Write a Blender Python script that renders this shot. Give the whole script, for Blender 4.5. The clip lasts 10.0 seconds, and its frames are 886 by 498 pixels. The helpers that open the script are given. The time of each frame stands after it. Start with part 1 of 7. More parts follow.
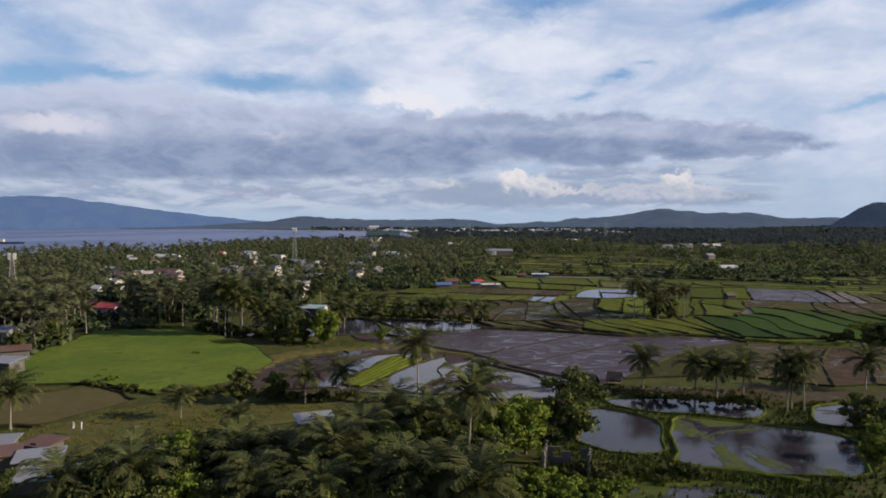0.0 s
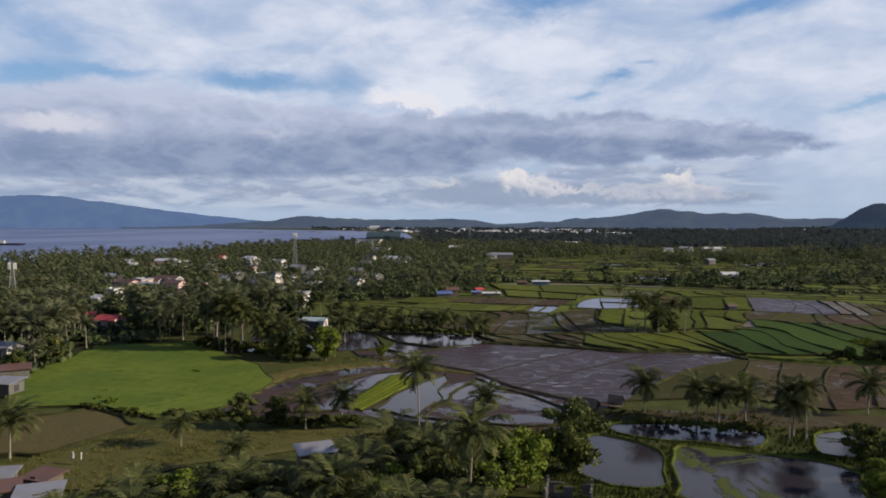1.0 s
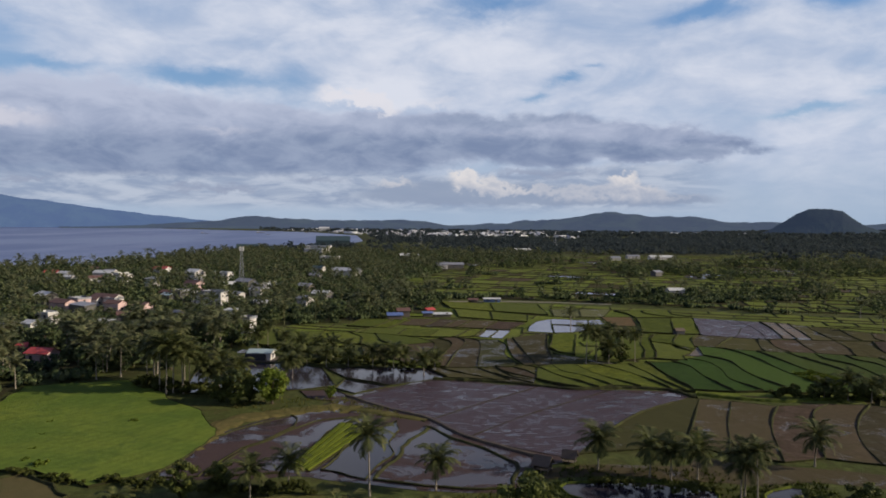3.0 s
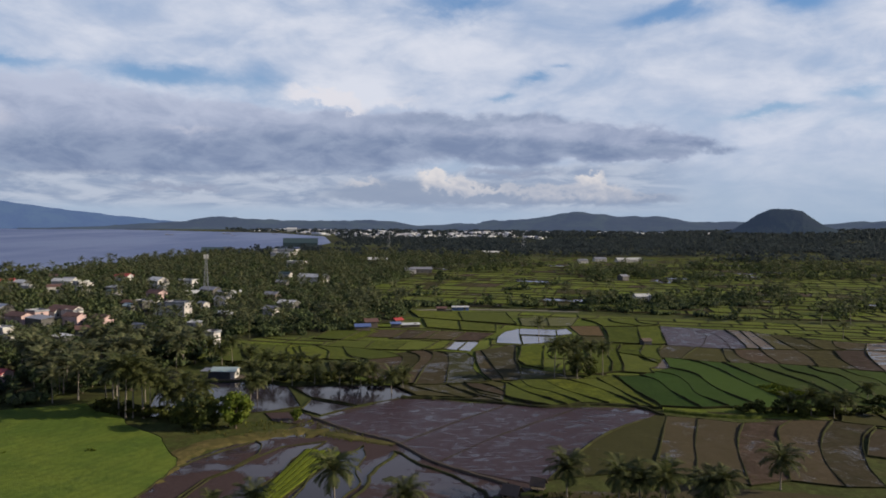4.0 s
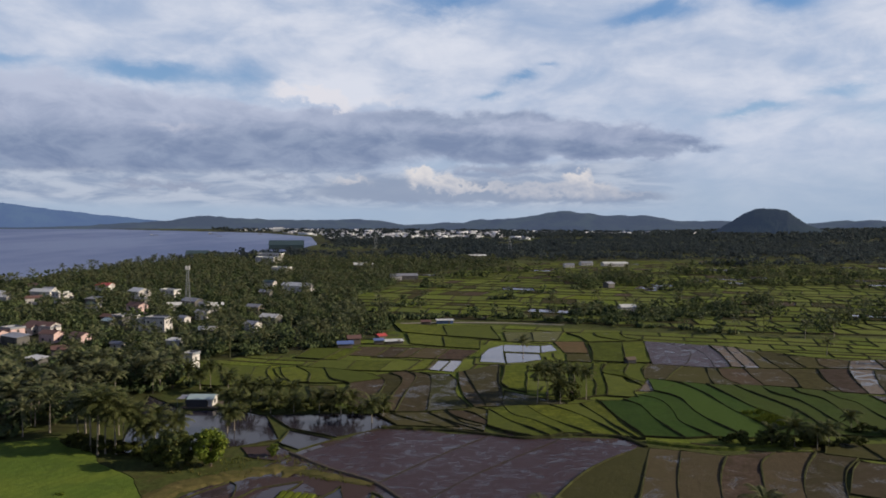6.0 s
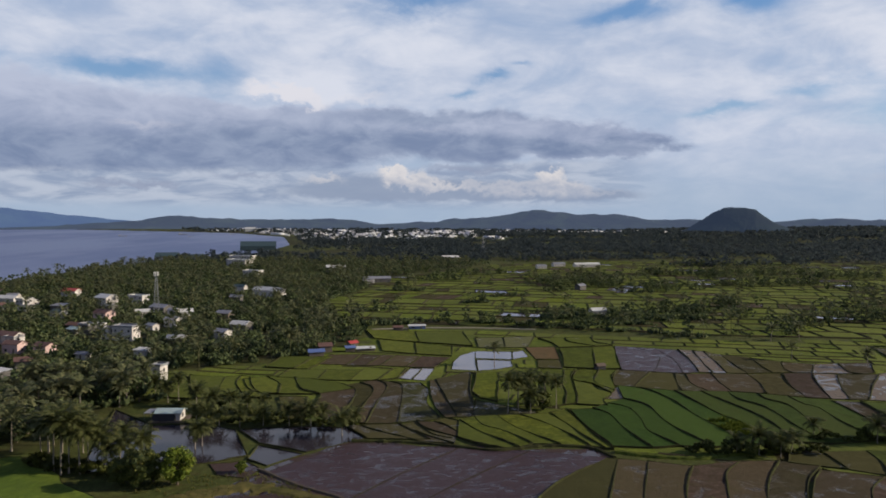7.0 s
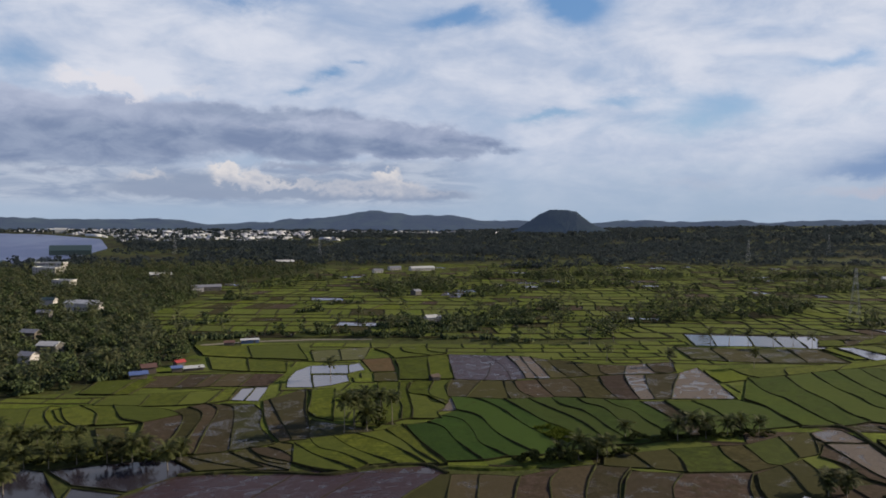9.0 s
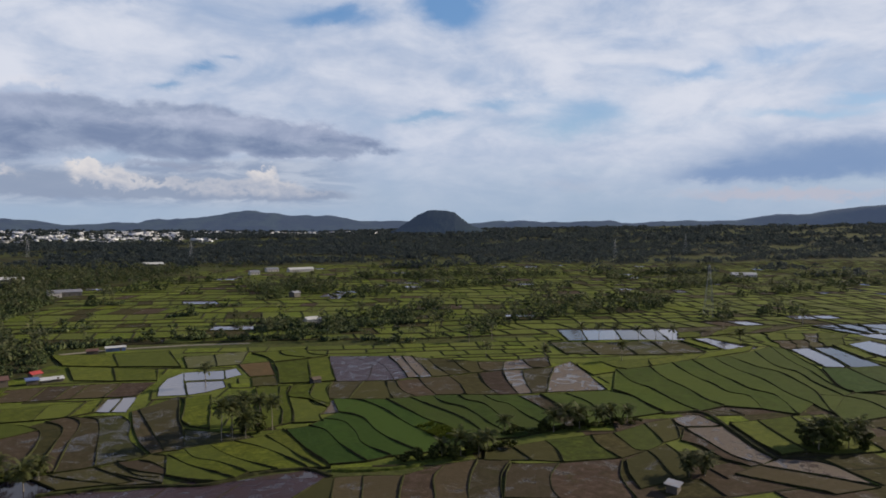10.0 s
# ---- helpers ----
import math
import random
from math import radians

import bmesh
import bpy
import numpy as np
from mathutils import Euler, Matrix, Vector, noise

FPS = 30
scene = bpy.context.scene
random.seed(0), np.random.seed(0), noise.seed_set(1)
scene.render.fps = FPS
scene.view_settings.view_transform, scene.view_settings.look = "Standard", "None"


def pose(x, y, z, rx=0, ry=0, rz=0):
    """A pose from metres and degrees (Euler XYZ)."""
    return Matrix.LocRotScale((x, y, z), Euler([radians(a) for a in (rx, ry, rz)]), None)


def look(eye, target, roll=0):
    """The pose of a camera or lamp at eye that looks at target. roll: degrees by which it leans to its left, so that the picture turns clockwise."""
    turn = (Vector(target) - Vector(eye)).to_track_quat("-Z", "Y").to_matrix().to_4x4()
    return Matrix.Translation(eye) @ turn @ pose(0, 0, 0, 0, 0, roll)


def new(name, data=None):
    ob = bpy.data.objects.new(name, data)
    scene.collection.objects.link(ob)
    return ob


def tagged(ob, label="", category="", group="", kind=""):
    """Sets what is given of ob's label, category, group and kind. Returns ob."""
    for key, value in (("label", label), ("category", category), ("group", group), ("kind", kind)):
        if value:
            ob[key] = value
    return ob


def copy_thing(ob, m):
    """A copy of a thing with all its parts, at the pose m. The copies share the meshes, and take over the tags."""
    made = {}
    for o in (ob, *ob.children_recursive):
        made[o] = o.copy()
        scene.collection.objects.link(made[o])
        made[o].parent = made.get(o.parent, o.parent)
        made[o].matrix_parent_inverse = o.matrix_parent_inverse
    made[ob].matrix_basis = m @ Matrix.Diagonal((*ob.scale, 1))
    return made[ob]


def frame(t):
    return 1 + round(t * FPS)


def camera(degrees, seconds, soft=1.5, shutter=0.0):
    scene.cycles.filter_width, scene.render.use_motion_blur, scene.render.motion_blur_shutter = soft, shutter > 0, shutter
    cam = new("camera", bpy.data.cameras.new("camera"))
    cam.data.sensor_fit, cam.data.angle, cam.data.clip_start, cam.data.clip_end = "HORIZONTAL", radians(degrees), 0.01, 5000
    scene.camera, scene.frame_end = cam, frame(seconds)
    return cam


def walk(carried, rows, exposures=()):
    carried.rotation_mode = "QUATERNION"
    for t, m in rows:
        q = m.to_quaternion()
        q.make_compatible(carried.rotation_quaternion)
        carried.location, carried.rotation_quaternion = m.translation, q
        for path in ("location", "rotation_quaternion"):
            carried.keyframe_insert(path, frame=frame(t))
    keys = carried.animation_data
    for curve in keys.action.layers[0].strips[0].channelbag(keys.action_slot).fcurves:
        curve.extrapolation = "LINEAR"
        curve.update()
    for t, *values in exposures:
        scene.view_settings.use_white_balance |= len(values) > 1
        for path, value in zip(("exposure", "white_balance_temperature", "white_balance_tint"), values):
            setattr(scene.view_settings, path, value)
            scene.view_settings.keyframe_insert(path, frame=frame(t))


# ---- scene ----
cam = camera(63.6, 10.0, 1.8)
PATH = [
    (0, (0.109, -0.205, 30.305), (0.119, 1.794, 30.234), 0.1),
    (0.5, (0.071, -0.282, 32.589), (0.081, 1.716, 32.518), 0.1),
    (1, (-0.03, 0.355, 34.682), (-0.021, 2.353, 34.609), 0.2),
    (1.5, (-0.15, 1.18, 37.031), (-0.129, 3.178, 36.959), 0.4),
    (2, (-0.325, 2.154, 39.344), (-0.28, 4.153, 39.272), 0.6),
    (2.5, (-0.476, 3.27, 41.915), (-0.384, 5.266, 41.843), 0.5),
    (3, (-0.379, 4.333, 44.305), (-0.231, 6.326, 44.232), 0.6),
    (4.5, (0.292, 7.612, 51.405), (0.543, 9.595, 51.33), 0.4),
    (5, (0.486, 8.656, 53.37), (0.738, 10.638, 53.292), 0.4),
    (6.5, (3.231, 9.779, 59.187), (3.526, 11.756, 59.106), 0.4),
    (7, (3.521, 9.691, 61.065), (3.862, 11.66, 60.982), 0.3),
    (7.5, (3.591, 9.37, 63.099), (4.012, 11.324, 63.015), 0.3),
    (8, (3.617, 9.689, 64.733), (4.15, 11.615, 64.65), 0.4),
    (8.5, (3.696, 9.354, 66.167), (4.355, 11.241, 66.085), 0.5),
    (9, (3.924, 9.346, 67.144), (4.7, 11.187, 67.063), 0.5),
    (9.5, (3.86, 9.406, 67.122), (4.783, 11.178, 67.044), 0.4),
    (10, (3.192, 9.591, 67.066), (4.266, 11.276, 66.989), 0.5),
]
walk(cam, [(t, look(eye, target, roll)) for t, eye, target, roll in PATH], [(0, 0.52), (2, 0.42), (5, 0.37), (10, 0.36)])

# ---------------------------------------------------------------- sky and sun
SUN_AZ, SUN_EL = 97.0, 23.0          # degrees clockwise from +y, and above the horizon


class Nodes:
    """Short hand for node trees: every call adds one node and returns its output."""

    def __init__(self, tree):
        self.t = tree

    def node(self, kind):
        return self.t.nodes.new(kind)

    def put(self, socket, value):
        if isinstance(value, bpy.types.NodeSocket):
            self.t.links.new(value, socket)
        elif value is not None:
            socket.default_value = value

    def math(self, op, a, b=None, c=None):
        n = self.node("ShaderNodeMath")
        n.operation = op
        for s, v in zip(n.inputs, (a, b, c)):
            self.put(s, v)
        return n.outputs[0]

    def ramp(self, v, lo, hi, a=0.0, b=1.0, kind="SMOOTHSTEP"):
        n = self.node("ShaderNodeMapRange")
        n.interpolation_type = kind
        for s, x in zip(n.inputs, (v, lo, hi, a, b)):
            self.put(s, x)
        return n.outputs[0]

    def mix(self, f, a, b, blend="MIX"):
        n = self.node("ShaderNodeMix")
        n.data_type, n.blend_type = "RGBA", blend
        for k, x in ((0, f), (6, a), (7, b)):
            self.put(n.inputs[k], (*x, 1.0) if isinstance(x, tuple) and len(x) == 3 else x)
        return n.outputs[2]

    def noise(self, vec, scale, detail=4.0, rough=0.55, warp=0.0):
        n = self.node("ShaderNodeTexNoise")
        self.put(n.inputs["Vector"], vec)
        for k, x in (("Scale", scale), ("Detail", detail), ("Roughness", rough), ("Distortion", warp)):
            self.put(n.inputs[k], x)
        return n.outputs[0]

    def vec(self, x, y, z):
        n = self.node("ShaderNodeCombineXYZ")
        for s, v in zip(n.inputs, (x, y, z)):
            self.put(s, v)
        return n.outputs[0]

    def stretch(self, vec, x, y, z, turn=0.0):
        n = self.node("ShaderNodeMapping")
        self.put(n.inputs[0], vec)
        n.inputs[2].default_value = (0, 0, radians(turn))
        n.inputs[3].default_value = (x, y, z)
        return n.outputs[0]


world = bpy.data.worlds.new("sky")
scene.world = world
world.use_nodes = True
wt = world.node_tree
wt.nodes.clear()
w = Nodes(wt)
sky = w.node("ShaderNodeTexSky")
sky.sky_type, sky.sun_disc = "NISHITA", False
sky.sun_elevation, sky.sun_rotation = radians(SUN_EL), radians(SUN_AZ)
sky.air_density, sky.dust_density, sky.ozone_density = 1.0, 0.4, 2.0
way = w.node("ShaderNodeTexCoord").outputs["Generated"]
sep = w.node("ShaderNodeSeparateXYZ")
wt.links.new(way, sep.inputs[0])
dx, dy, dz = sep.outputs
az = w.math("MULTIPLY", w.math("ARCTAN2", dx, dy), 57.2958)
el = w.math("MULTIPLY", w.math("ARCSINE", dz), 57.2958)


def total(terms):
    out = terms[0]
    for x in terms[1:]:
        out = w.math("ADD", out, x)
    return out


def spots(rows, a_, e_):
    """The sum of soft spots of the sky: rows of azimuth, elevation, width, height above and below, weight; degrees."""
    out = []
    for a, e, sa, up, down, k in rows:
        p = w.math("POWER", w.math("DIVIDE", w.math("SUBTRACT", a_, a), sa), 2.0)
        t = w.math("SUBTRACT", e_, e)
        q = w.math("POWER", t, 2.0)
        if up == down:
            q = w.math("DIVIDE", q, up * up)
        else:
            q = w.math("MULTIPLY", q, w.math("MULTIPLY_ADD", w.math("GREATER_THAN", t, 0.0), 1 / up ** 2 - 1 / down ** 2, 1 / down ** 2))
        out.append(w.math("MULTIPLY", w.math("EXPONENT", w.math("MULTIPLY", w.math("ADD", p, q), -1.0)), k))
    return total(out)


# the sheet of high cloud, drawn out towards the horizon
lift = w.math("ADD", w.math("MAXIMUM", dz, 0.0), 0.10)
flat = w.vec(w.math("DIVIDE", dx, lift), w.math("DIVIDE", dy, lift), 0.0)
angle = w.vec(w.math("MULTIPLY", az, 0.1), w.math("MULTIPLY", el, 0.1), 0.0)
n_big = w.noise(w.stretch(flat, 0.8, 1.0, 1, 25), 0.75, 5, 0.55, 0.6)
n_mid = w.noise(w.stretch(angle, 0.62, 1.5, 1, -8), 1.7, 8, 0.58, 0.5)
n_fine = w.noise(w.stretch(angle, 0.75, 1.7, 1, -5), 3.6, 8, 0.60, 0.4)
n_warp = w.noise(w.stretch(angle, 0.8, 1.3, 1, 4), 2.2, 7, 0.60, 0.2)
n_puff = w.noise(w.stretch(angle, 1.2, 1.6, 1), 5.5, 8, 0.62, 0.3)
# the same directions, bent by the wandering of the clouds
az_soft = w.math("MULTIPLY_ADD", w.math("SUBTRACT", n_fine, 0.5), 9.0, az)
el_soft = w.math("MULTIPLY_ADD", w.math("SUBTRACT", n_warp, 0.5), 3.4, el)
el_crisp = w.math("MULTIPLY_ADD", w.math("SUBTRACT", n_puff, 0.5), 2.0, el)
az_crisp = w.math("MULTIPLY_ADD", w.math("SUBTRACT", n_warp, 0.5), 4.0, az)

holes = spots((
    (-30, 9.8, 2.8, 0.9, 0.9, 0.55), (-27.7, 12.3, 3.0, 1.8, 1.8, 0.28), (-24, 10.8, 3.0, 0.55, 0.55, 0.36), (-15, 10.6, 4.6, 0.8, 0.8, 0.52), (-8, 10.9, 3.5, 1.5, 1.5, 0.22),
    (-32, 14.5, 2.5, 2.0, 2.0, 0.25), (8, 16.8, 4.2, 1.2, 1.2, 0.42), (11.5, 10.0, 1.3, 0.38, 0.38, 0.42), (13.5, 10.9, 1.4, 0.38, 0.38, 0.40), (15.4, 11.7, 1.2, 0.35, 0.35, 0.34), (24, 15.6, 3.0, 0.7, 0.7, 0.42),
    (31, 8.1, 2.6, 0.45, 0.45, 0.45)), az_crisp, el_soft)
holes = w.math("ADD", holes, spots((
    (33, 16.8, 3.2, 1.6, 1.6, 0.62), (36.5, 9.3, 2.6, 0.5, 0.5, 0.32), (43.5, 8.2, 5.0, 1.2, 1.2, 0.34), (52.5, 11.2, 3.0, 0.5, 0.5, 0.34), (57, 12.2, 4.0, 0.6, 0.6, 0.28), (59.5, 7.9, 5.0, 0.4, 0.4, 0.38),
    (63, 8.8, 3.0, 0.45, 0.45, 0.36)), az_crisp, el_soft))
sheet = w.math("SUBTRACT", w.math("ADD", w.math("MULTIPLY", n_mid, 0.70), w.math("MULTIPLY", n_big, 0.42)), holes)
sheet = w.ramp(sheet, 0.06, 0.60)
glint = spots(((-1, 9.9, 3.6, 0.9, 0.7, 0.55), (3, 13, 7, 2.6, 2.6, 0.16), (48, 11, 16, 5, 5, 0.16), (-2, 15, 9, 2, 2, 0.08)), az_crisp, el_crisp)
white = w.mix(w.ramp(w.math("ADD", w.math("MULTIPLY_ADD", n_mid, 0.55, w.math("MULTIPLY", n_fine, 0.45)), glint), 0.34, 0.78), (0.44, 0.53, 0.71), (0.735, 0.77, 0.875))
base = w.mix(w.ramp(el, 0.0, 16.0), (0.44, 0.60, 0.80), (0.15, 0.35, 0.72))
clear = w.mix(0.55, w.mix(1.0, sky.outputs[0], (0.10, 0.10, 0.10), "MULTIPLY"), base)
colour = w.mix(sheet, clear, white)
# pale air over the horizon
colour = w.mix(w.ramp(el, 7.0, 0.0, 0.0, 0.80), colour, (0.36, 0.47, 0.625))
# low blue-grey bank over the far country, with a paler rosy strip under it
band = w.ramp(spots(((61, 4.3, 9.5, 1.9, 0.9, 1.0), (54, 3.9, 4.0, 0.6, 0.6, 0.5)), az_crisp, el_soft), 0.10, 1.0)
colour = w.mix(w.math("MULTIPLY", band, 0.92), colour, (0.215, 0.325, 0.545))
strip = w.ramp(spots(((58.5, 2.2, 9.0, 0.5, 0.5, 0.9), (42, 2.9, 5.0, 0.8, 0.8, 0.4)), az_crisp, el_crisp), 0.2, 0.9)
colour = w.mix(w.math("MULTIPLY", strip, 0.7), colour, (0.54, 0.525, 0.61))
# the long bank of stratocumulus: a pale lavender body, a bright shoulder and dark flat feet
body = w.ramp(spots(((-23, 7.8, 9, 2.6, 3.0, 1.0), (-31, 5.5, 10, 2.0, 1.4, 1.0), (-10, 7.0, 9, 1.9, 2.6, 1.0), (3.5, 7.2, 10, 1.5, 2.6, 1.0), (15, 6.8, 9, 1.4, 2.0, 0.9), (22, 5.6, 6, 0.9, 0.8, 0.8)), az_soft, el_soft), 0.34, 0.66)
tone = w.math("ADD", w.math("MULTIPLY", w.math("SUBTRACT", el, 5.0), 0.10), w.math("MULTIPLY", n_fine, 0.9))
colour = w.mix(w.math("MULTIPLY", body, 0.93), colour, w.mix(w.ramp(tone, 0.35, 0.95), (0.275, 0.335, 0.495), (0.51, 0.56, 0.71)))
shoulder = w.ramp(spots(((-28, 6.9, 4.6, 0.9, 0.9, 1.0), (-12.5, 6.9, 4.0, 0.5, 0.5, 0.6), (8.5, 7.0, 5.0, 0.3, 0.3, 0.5)), az_crisp, el_crisp), 0.3, 1.0)
colour = w.mix(w.math("MULTIPLY", shoulder, 0.85), colour, (0.68, 0.68, 0.77))
feet = w.ramp(spots(((-27, 4.2, 11, 2.0, 2.4, 1.0), (-15, 4.4, 9, 2.1, 2.4, 1.0), (-3.5, 5.2, 9, 2.3, 2.4, 1.0), (9, 6.0, 8, 1.2, 1.3, 0.95), (9, 8.1, 9, 0.7, 0.6, 0.85), (16.5, 5.5, 8, 0.9, 0.8, 0.95), (23.5, 5.6, 5.5, 0.5, 0.4, 0.7)), az_soft, el_soft), 0.20, 1.05)
foot_line = w.math("ADD", w.ramp(az, -32.0, -4.0, 2.8, 3.55, "LINEAR"), w.math("ADD", w.math("MULTIPLY", w.math("SUBTRACT", n_puff, 0.5), 0.9), w.ramp(az, 6.0, 18.0, 0.0, 0.9)))
feet = w.math("MULTIPLY", feet, w.ramp(w.math("SUBTRACT", el, foot_line), -0.15, w.ramp(az, 0.0, 14.0, 0.22, 0.9)))
feet = w.math("MULTIPLY", feet, w.ramp(n_mid, 0.30, 0.62, 0.80, 1.0))
colour = w.mix(feet, colour, w.mix(w.ramp(n_fine, 0.32, 0.68), (0.195, 0.258, 0.41), (0.32, 0.385, 0.535)))
# broken grey and white layers between the bank and the horizon
n_layer = w.noise(w.stretch(angle, 0.6, 2.6, 1, -3), 3.6, 7, 0.60, 0.5)
layer = w.math("MULTIPLY", w.math("MULTIPLY", w.ramp(w.math("SUBTRACT", el, foot_line), 0.6, -0.1), w.ramp(el, 0.5, 1.7)), w.ramp(az, 29.0, 19.0))
colour = w.mix(w.math("MULTIPLY", layer, 0.85), colour, w.mix(w.ramp(n_layer, 0.36, 0.62), (0.285, 0.355, 0.505), (0.52, 0.575, 0.69)))
clumps = w.ramp(spots(((-13, 2.4, 5.0, 0.5, 0.3, 0.9), (-26.5, 2.8, 2.5, 0.35, 0.25, 0.8), (-6, 3.2, 4.0, 0.4, 0.3, 0.7), (12, 4.0, 6.0, 0.5, 0.4, 0.8)), az_soft, el_crisp), 0.3, 0.9)
colour = w.mix(w.math("MULTIPLY", clumps, 0.8), colour, (0.315, 0.365, 0.50))
# sunlit heads that rise behind the top of the bank
heads = spots(((-4.3, 9.7, 1.6, 0.7, 0.5, 1.0), (-2.0, 9.6, 1.5, 0.8, 0.6, 1.0), (-0.6, 8.9, 1.5, 0.7, 0.5, 0.9), (3.4, 9.4, 2.6, 0.8, 0.6, 0.6)),
              w.math("MULTIPLY_ADD", w.math("SUBTRACT", n_fine, 0.5), 4.5, az), w.math("MULTIPLY_ADD", w.math("SUBTRACT", n_puff, 0.5), 3.0, el))
colour = w.mix(w.math("MULTIPLY", w.ramp(heads, 0.25, 0.95), 0.85), colour, (0.80, 0.79, 0.85))
# heaped clouds low over the hills, on one flat blue-grey base
foot = w.ramp(spots(((3, 2.1, 6.5, 1.3, 0.6, 1.0), (12, 2.0, 8.0, 1.2, 0.5, 1.0), (22, 1.9, 4.0, 0.5, 0.35, 0.8)), az_crisp, w.math("MULTIPLY_ADD", w.math("SUBTRACT", n_puff, 0.5), 0.9, el)), 0.22, 0.72)
colour = w.mix(w.math("MULTIPLY", foot, 0.9), colour, (0.30, 0.365, 0.50))
heap = spots(((6.9, 3.1, 2.2, 0.8, 0.7, 1.0), (5.9, 3.9, 0.9, 0.5, 0.7, 0.8), (8.8, 2.6, 2.2, 0.5, 0.5, 0.9), (18.5, 2.8, 2.0, 0.8, 0.9, 1.0), (18.2, 3.6, 1.0, 0.5, 0.7, 0.9), (20.6, 2.2, 1.6, 0.75, 0.5, 1.0), (15.0, 2.3, 2.4, 0.6, 0.5, 0.9), (0.2, 3.1, 2.0, 0.5, 0.5, 0.7), (11.5, 2.7, 2.4, 0.5, 0.5, 0.55), (23.5, 2.1, 2.0, 0.3, 0.3, 0.6)),
             w.math("MULTIPLY_ADD", w.math("SUBTRACT", n_fine, 0.5), 4.5, az), w.math("MULTIPLY_ADD", w.math("SUBTRACT", n_puff, 0.5), 3.2, el))
heap = w.ramp(heap, 0.28, 0.90)
lit = w.mix(w.ramp(w.math("ADD", w.math("MULTIPLY", el, 0.24), n_puff), 0.82, 1.52), (0.37, 0.425, 0.555), (0.80, 0.765, 0.765))
colour = w.mix(w.math("MULTIPLY", heap, w.ramp(el, 1.4, 2.2, 0.0, 0.92)), colour, lit)
# clear deep blue overhead, above the cloud decks
colour = w.mix(w.ramp(el, 18.5, 34.0, 0.0, 0.92), colour, (0.102, 0.148, 0.350))
back = w.node("ShaderNodeBackground")
wt.links.new(colour, back.inputs[0])
back.inputs[1].default_value = 0.72
wt.links.new(back.outputs[0], w.node("ShaderNodeOutputWorld").inputs[0])

sun = new("sun", bpy.data.lights.new("sun", "SUN"))
sun.data.energy, sun.data.angle, sun.data.color = 5.0, radians(0.6), (1.0, 0.86, 0.67)
sun_way = Vector((math.sin(radians(SUN_AZ)) * math.cos(radians(SUN_EL)), math.cos(radians(SUN_AZ)) * math.cos(radians(SUN_EL)), math.sin(radians(SUN_EL))))
sun.matrix_world = look(sun_way * 500, (0, 0, 0))

# ---------------------------------------------------------------- materials


def material(name):
    m = bpy.data.materials.new(name)
    m.use_nodes = True
    m.node_tree.nodes.clear()
    return m, Nodes(m.node_tree)


def close(n, colour, rough=0.9, bump=None, strength=0.3, dist=0.2, metal=0.0, gloss=0.3, through_light=0.0, ior=1.45, glow=None):
    b = n.node("ShaderNodeBsdfPrincipled")
    n.put(b.inputs["Base Color"], (*colour, 1.0) if isinstance(colour, tuple) else colour)
    n.put(b.inputs["Roughness"], rough)
    n.put(b.inputs["Metallic"], metal)
    n.put(b.inputs["Specular IOR Level"], gloss)
    b.inputs["IOR"].default_value = ior
    if bump is not None:
        k = n.node("ShaderNodeBump")
        k.inputs["Strength"].default_value, k.inputs["Distance"].default_value = strength, dist
        n.put(k.inputs["Height"], bump)
        n.t.links.new(k.outputs[0], b.inputs["Normal"])
    out = b.outputs[0]
    if through_light:
        tr = n.node("ShaderNodeBsdfTranslucent")
        n.put(tr.inputs[0], (*colour, 1.0) if isinstance(colour, tuple) else colour)
        mx = n.node("ShaderNodeMixShader")
        mx.inputs[0].default_value = through_light
        n.t.links.new(out, mx.inputs[1])
        n.t.links.new(tr.outputs[0], mx.inputs[2])
        out = mx.outputs[0]
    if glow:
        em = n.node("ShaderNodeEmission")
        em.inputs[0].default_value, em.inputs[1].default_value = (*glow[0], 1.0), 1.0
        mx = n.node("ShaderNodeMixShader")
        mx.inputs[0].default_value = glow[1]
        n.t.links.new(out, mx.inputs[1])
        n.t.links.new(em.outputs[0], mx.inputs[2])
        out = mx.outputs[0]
    n.t.links.new(out, n.node("ShaderNodeOutputMaterial").inputs[0])


def place(n):
    return n.node("ShaderNodeNewGeometry").outputs["Position"]


def chance(n, island=False):
    return n.node("ShaderNodeNewGeometry").outputs["Random Per Island"] if island else n.node("ShaderNodeObjectInfo").outputs["Random"]


def scaled(c, k):
    return tuple(x * k for x in c)


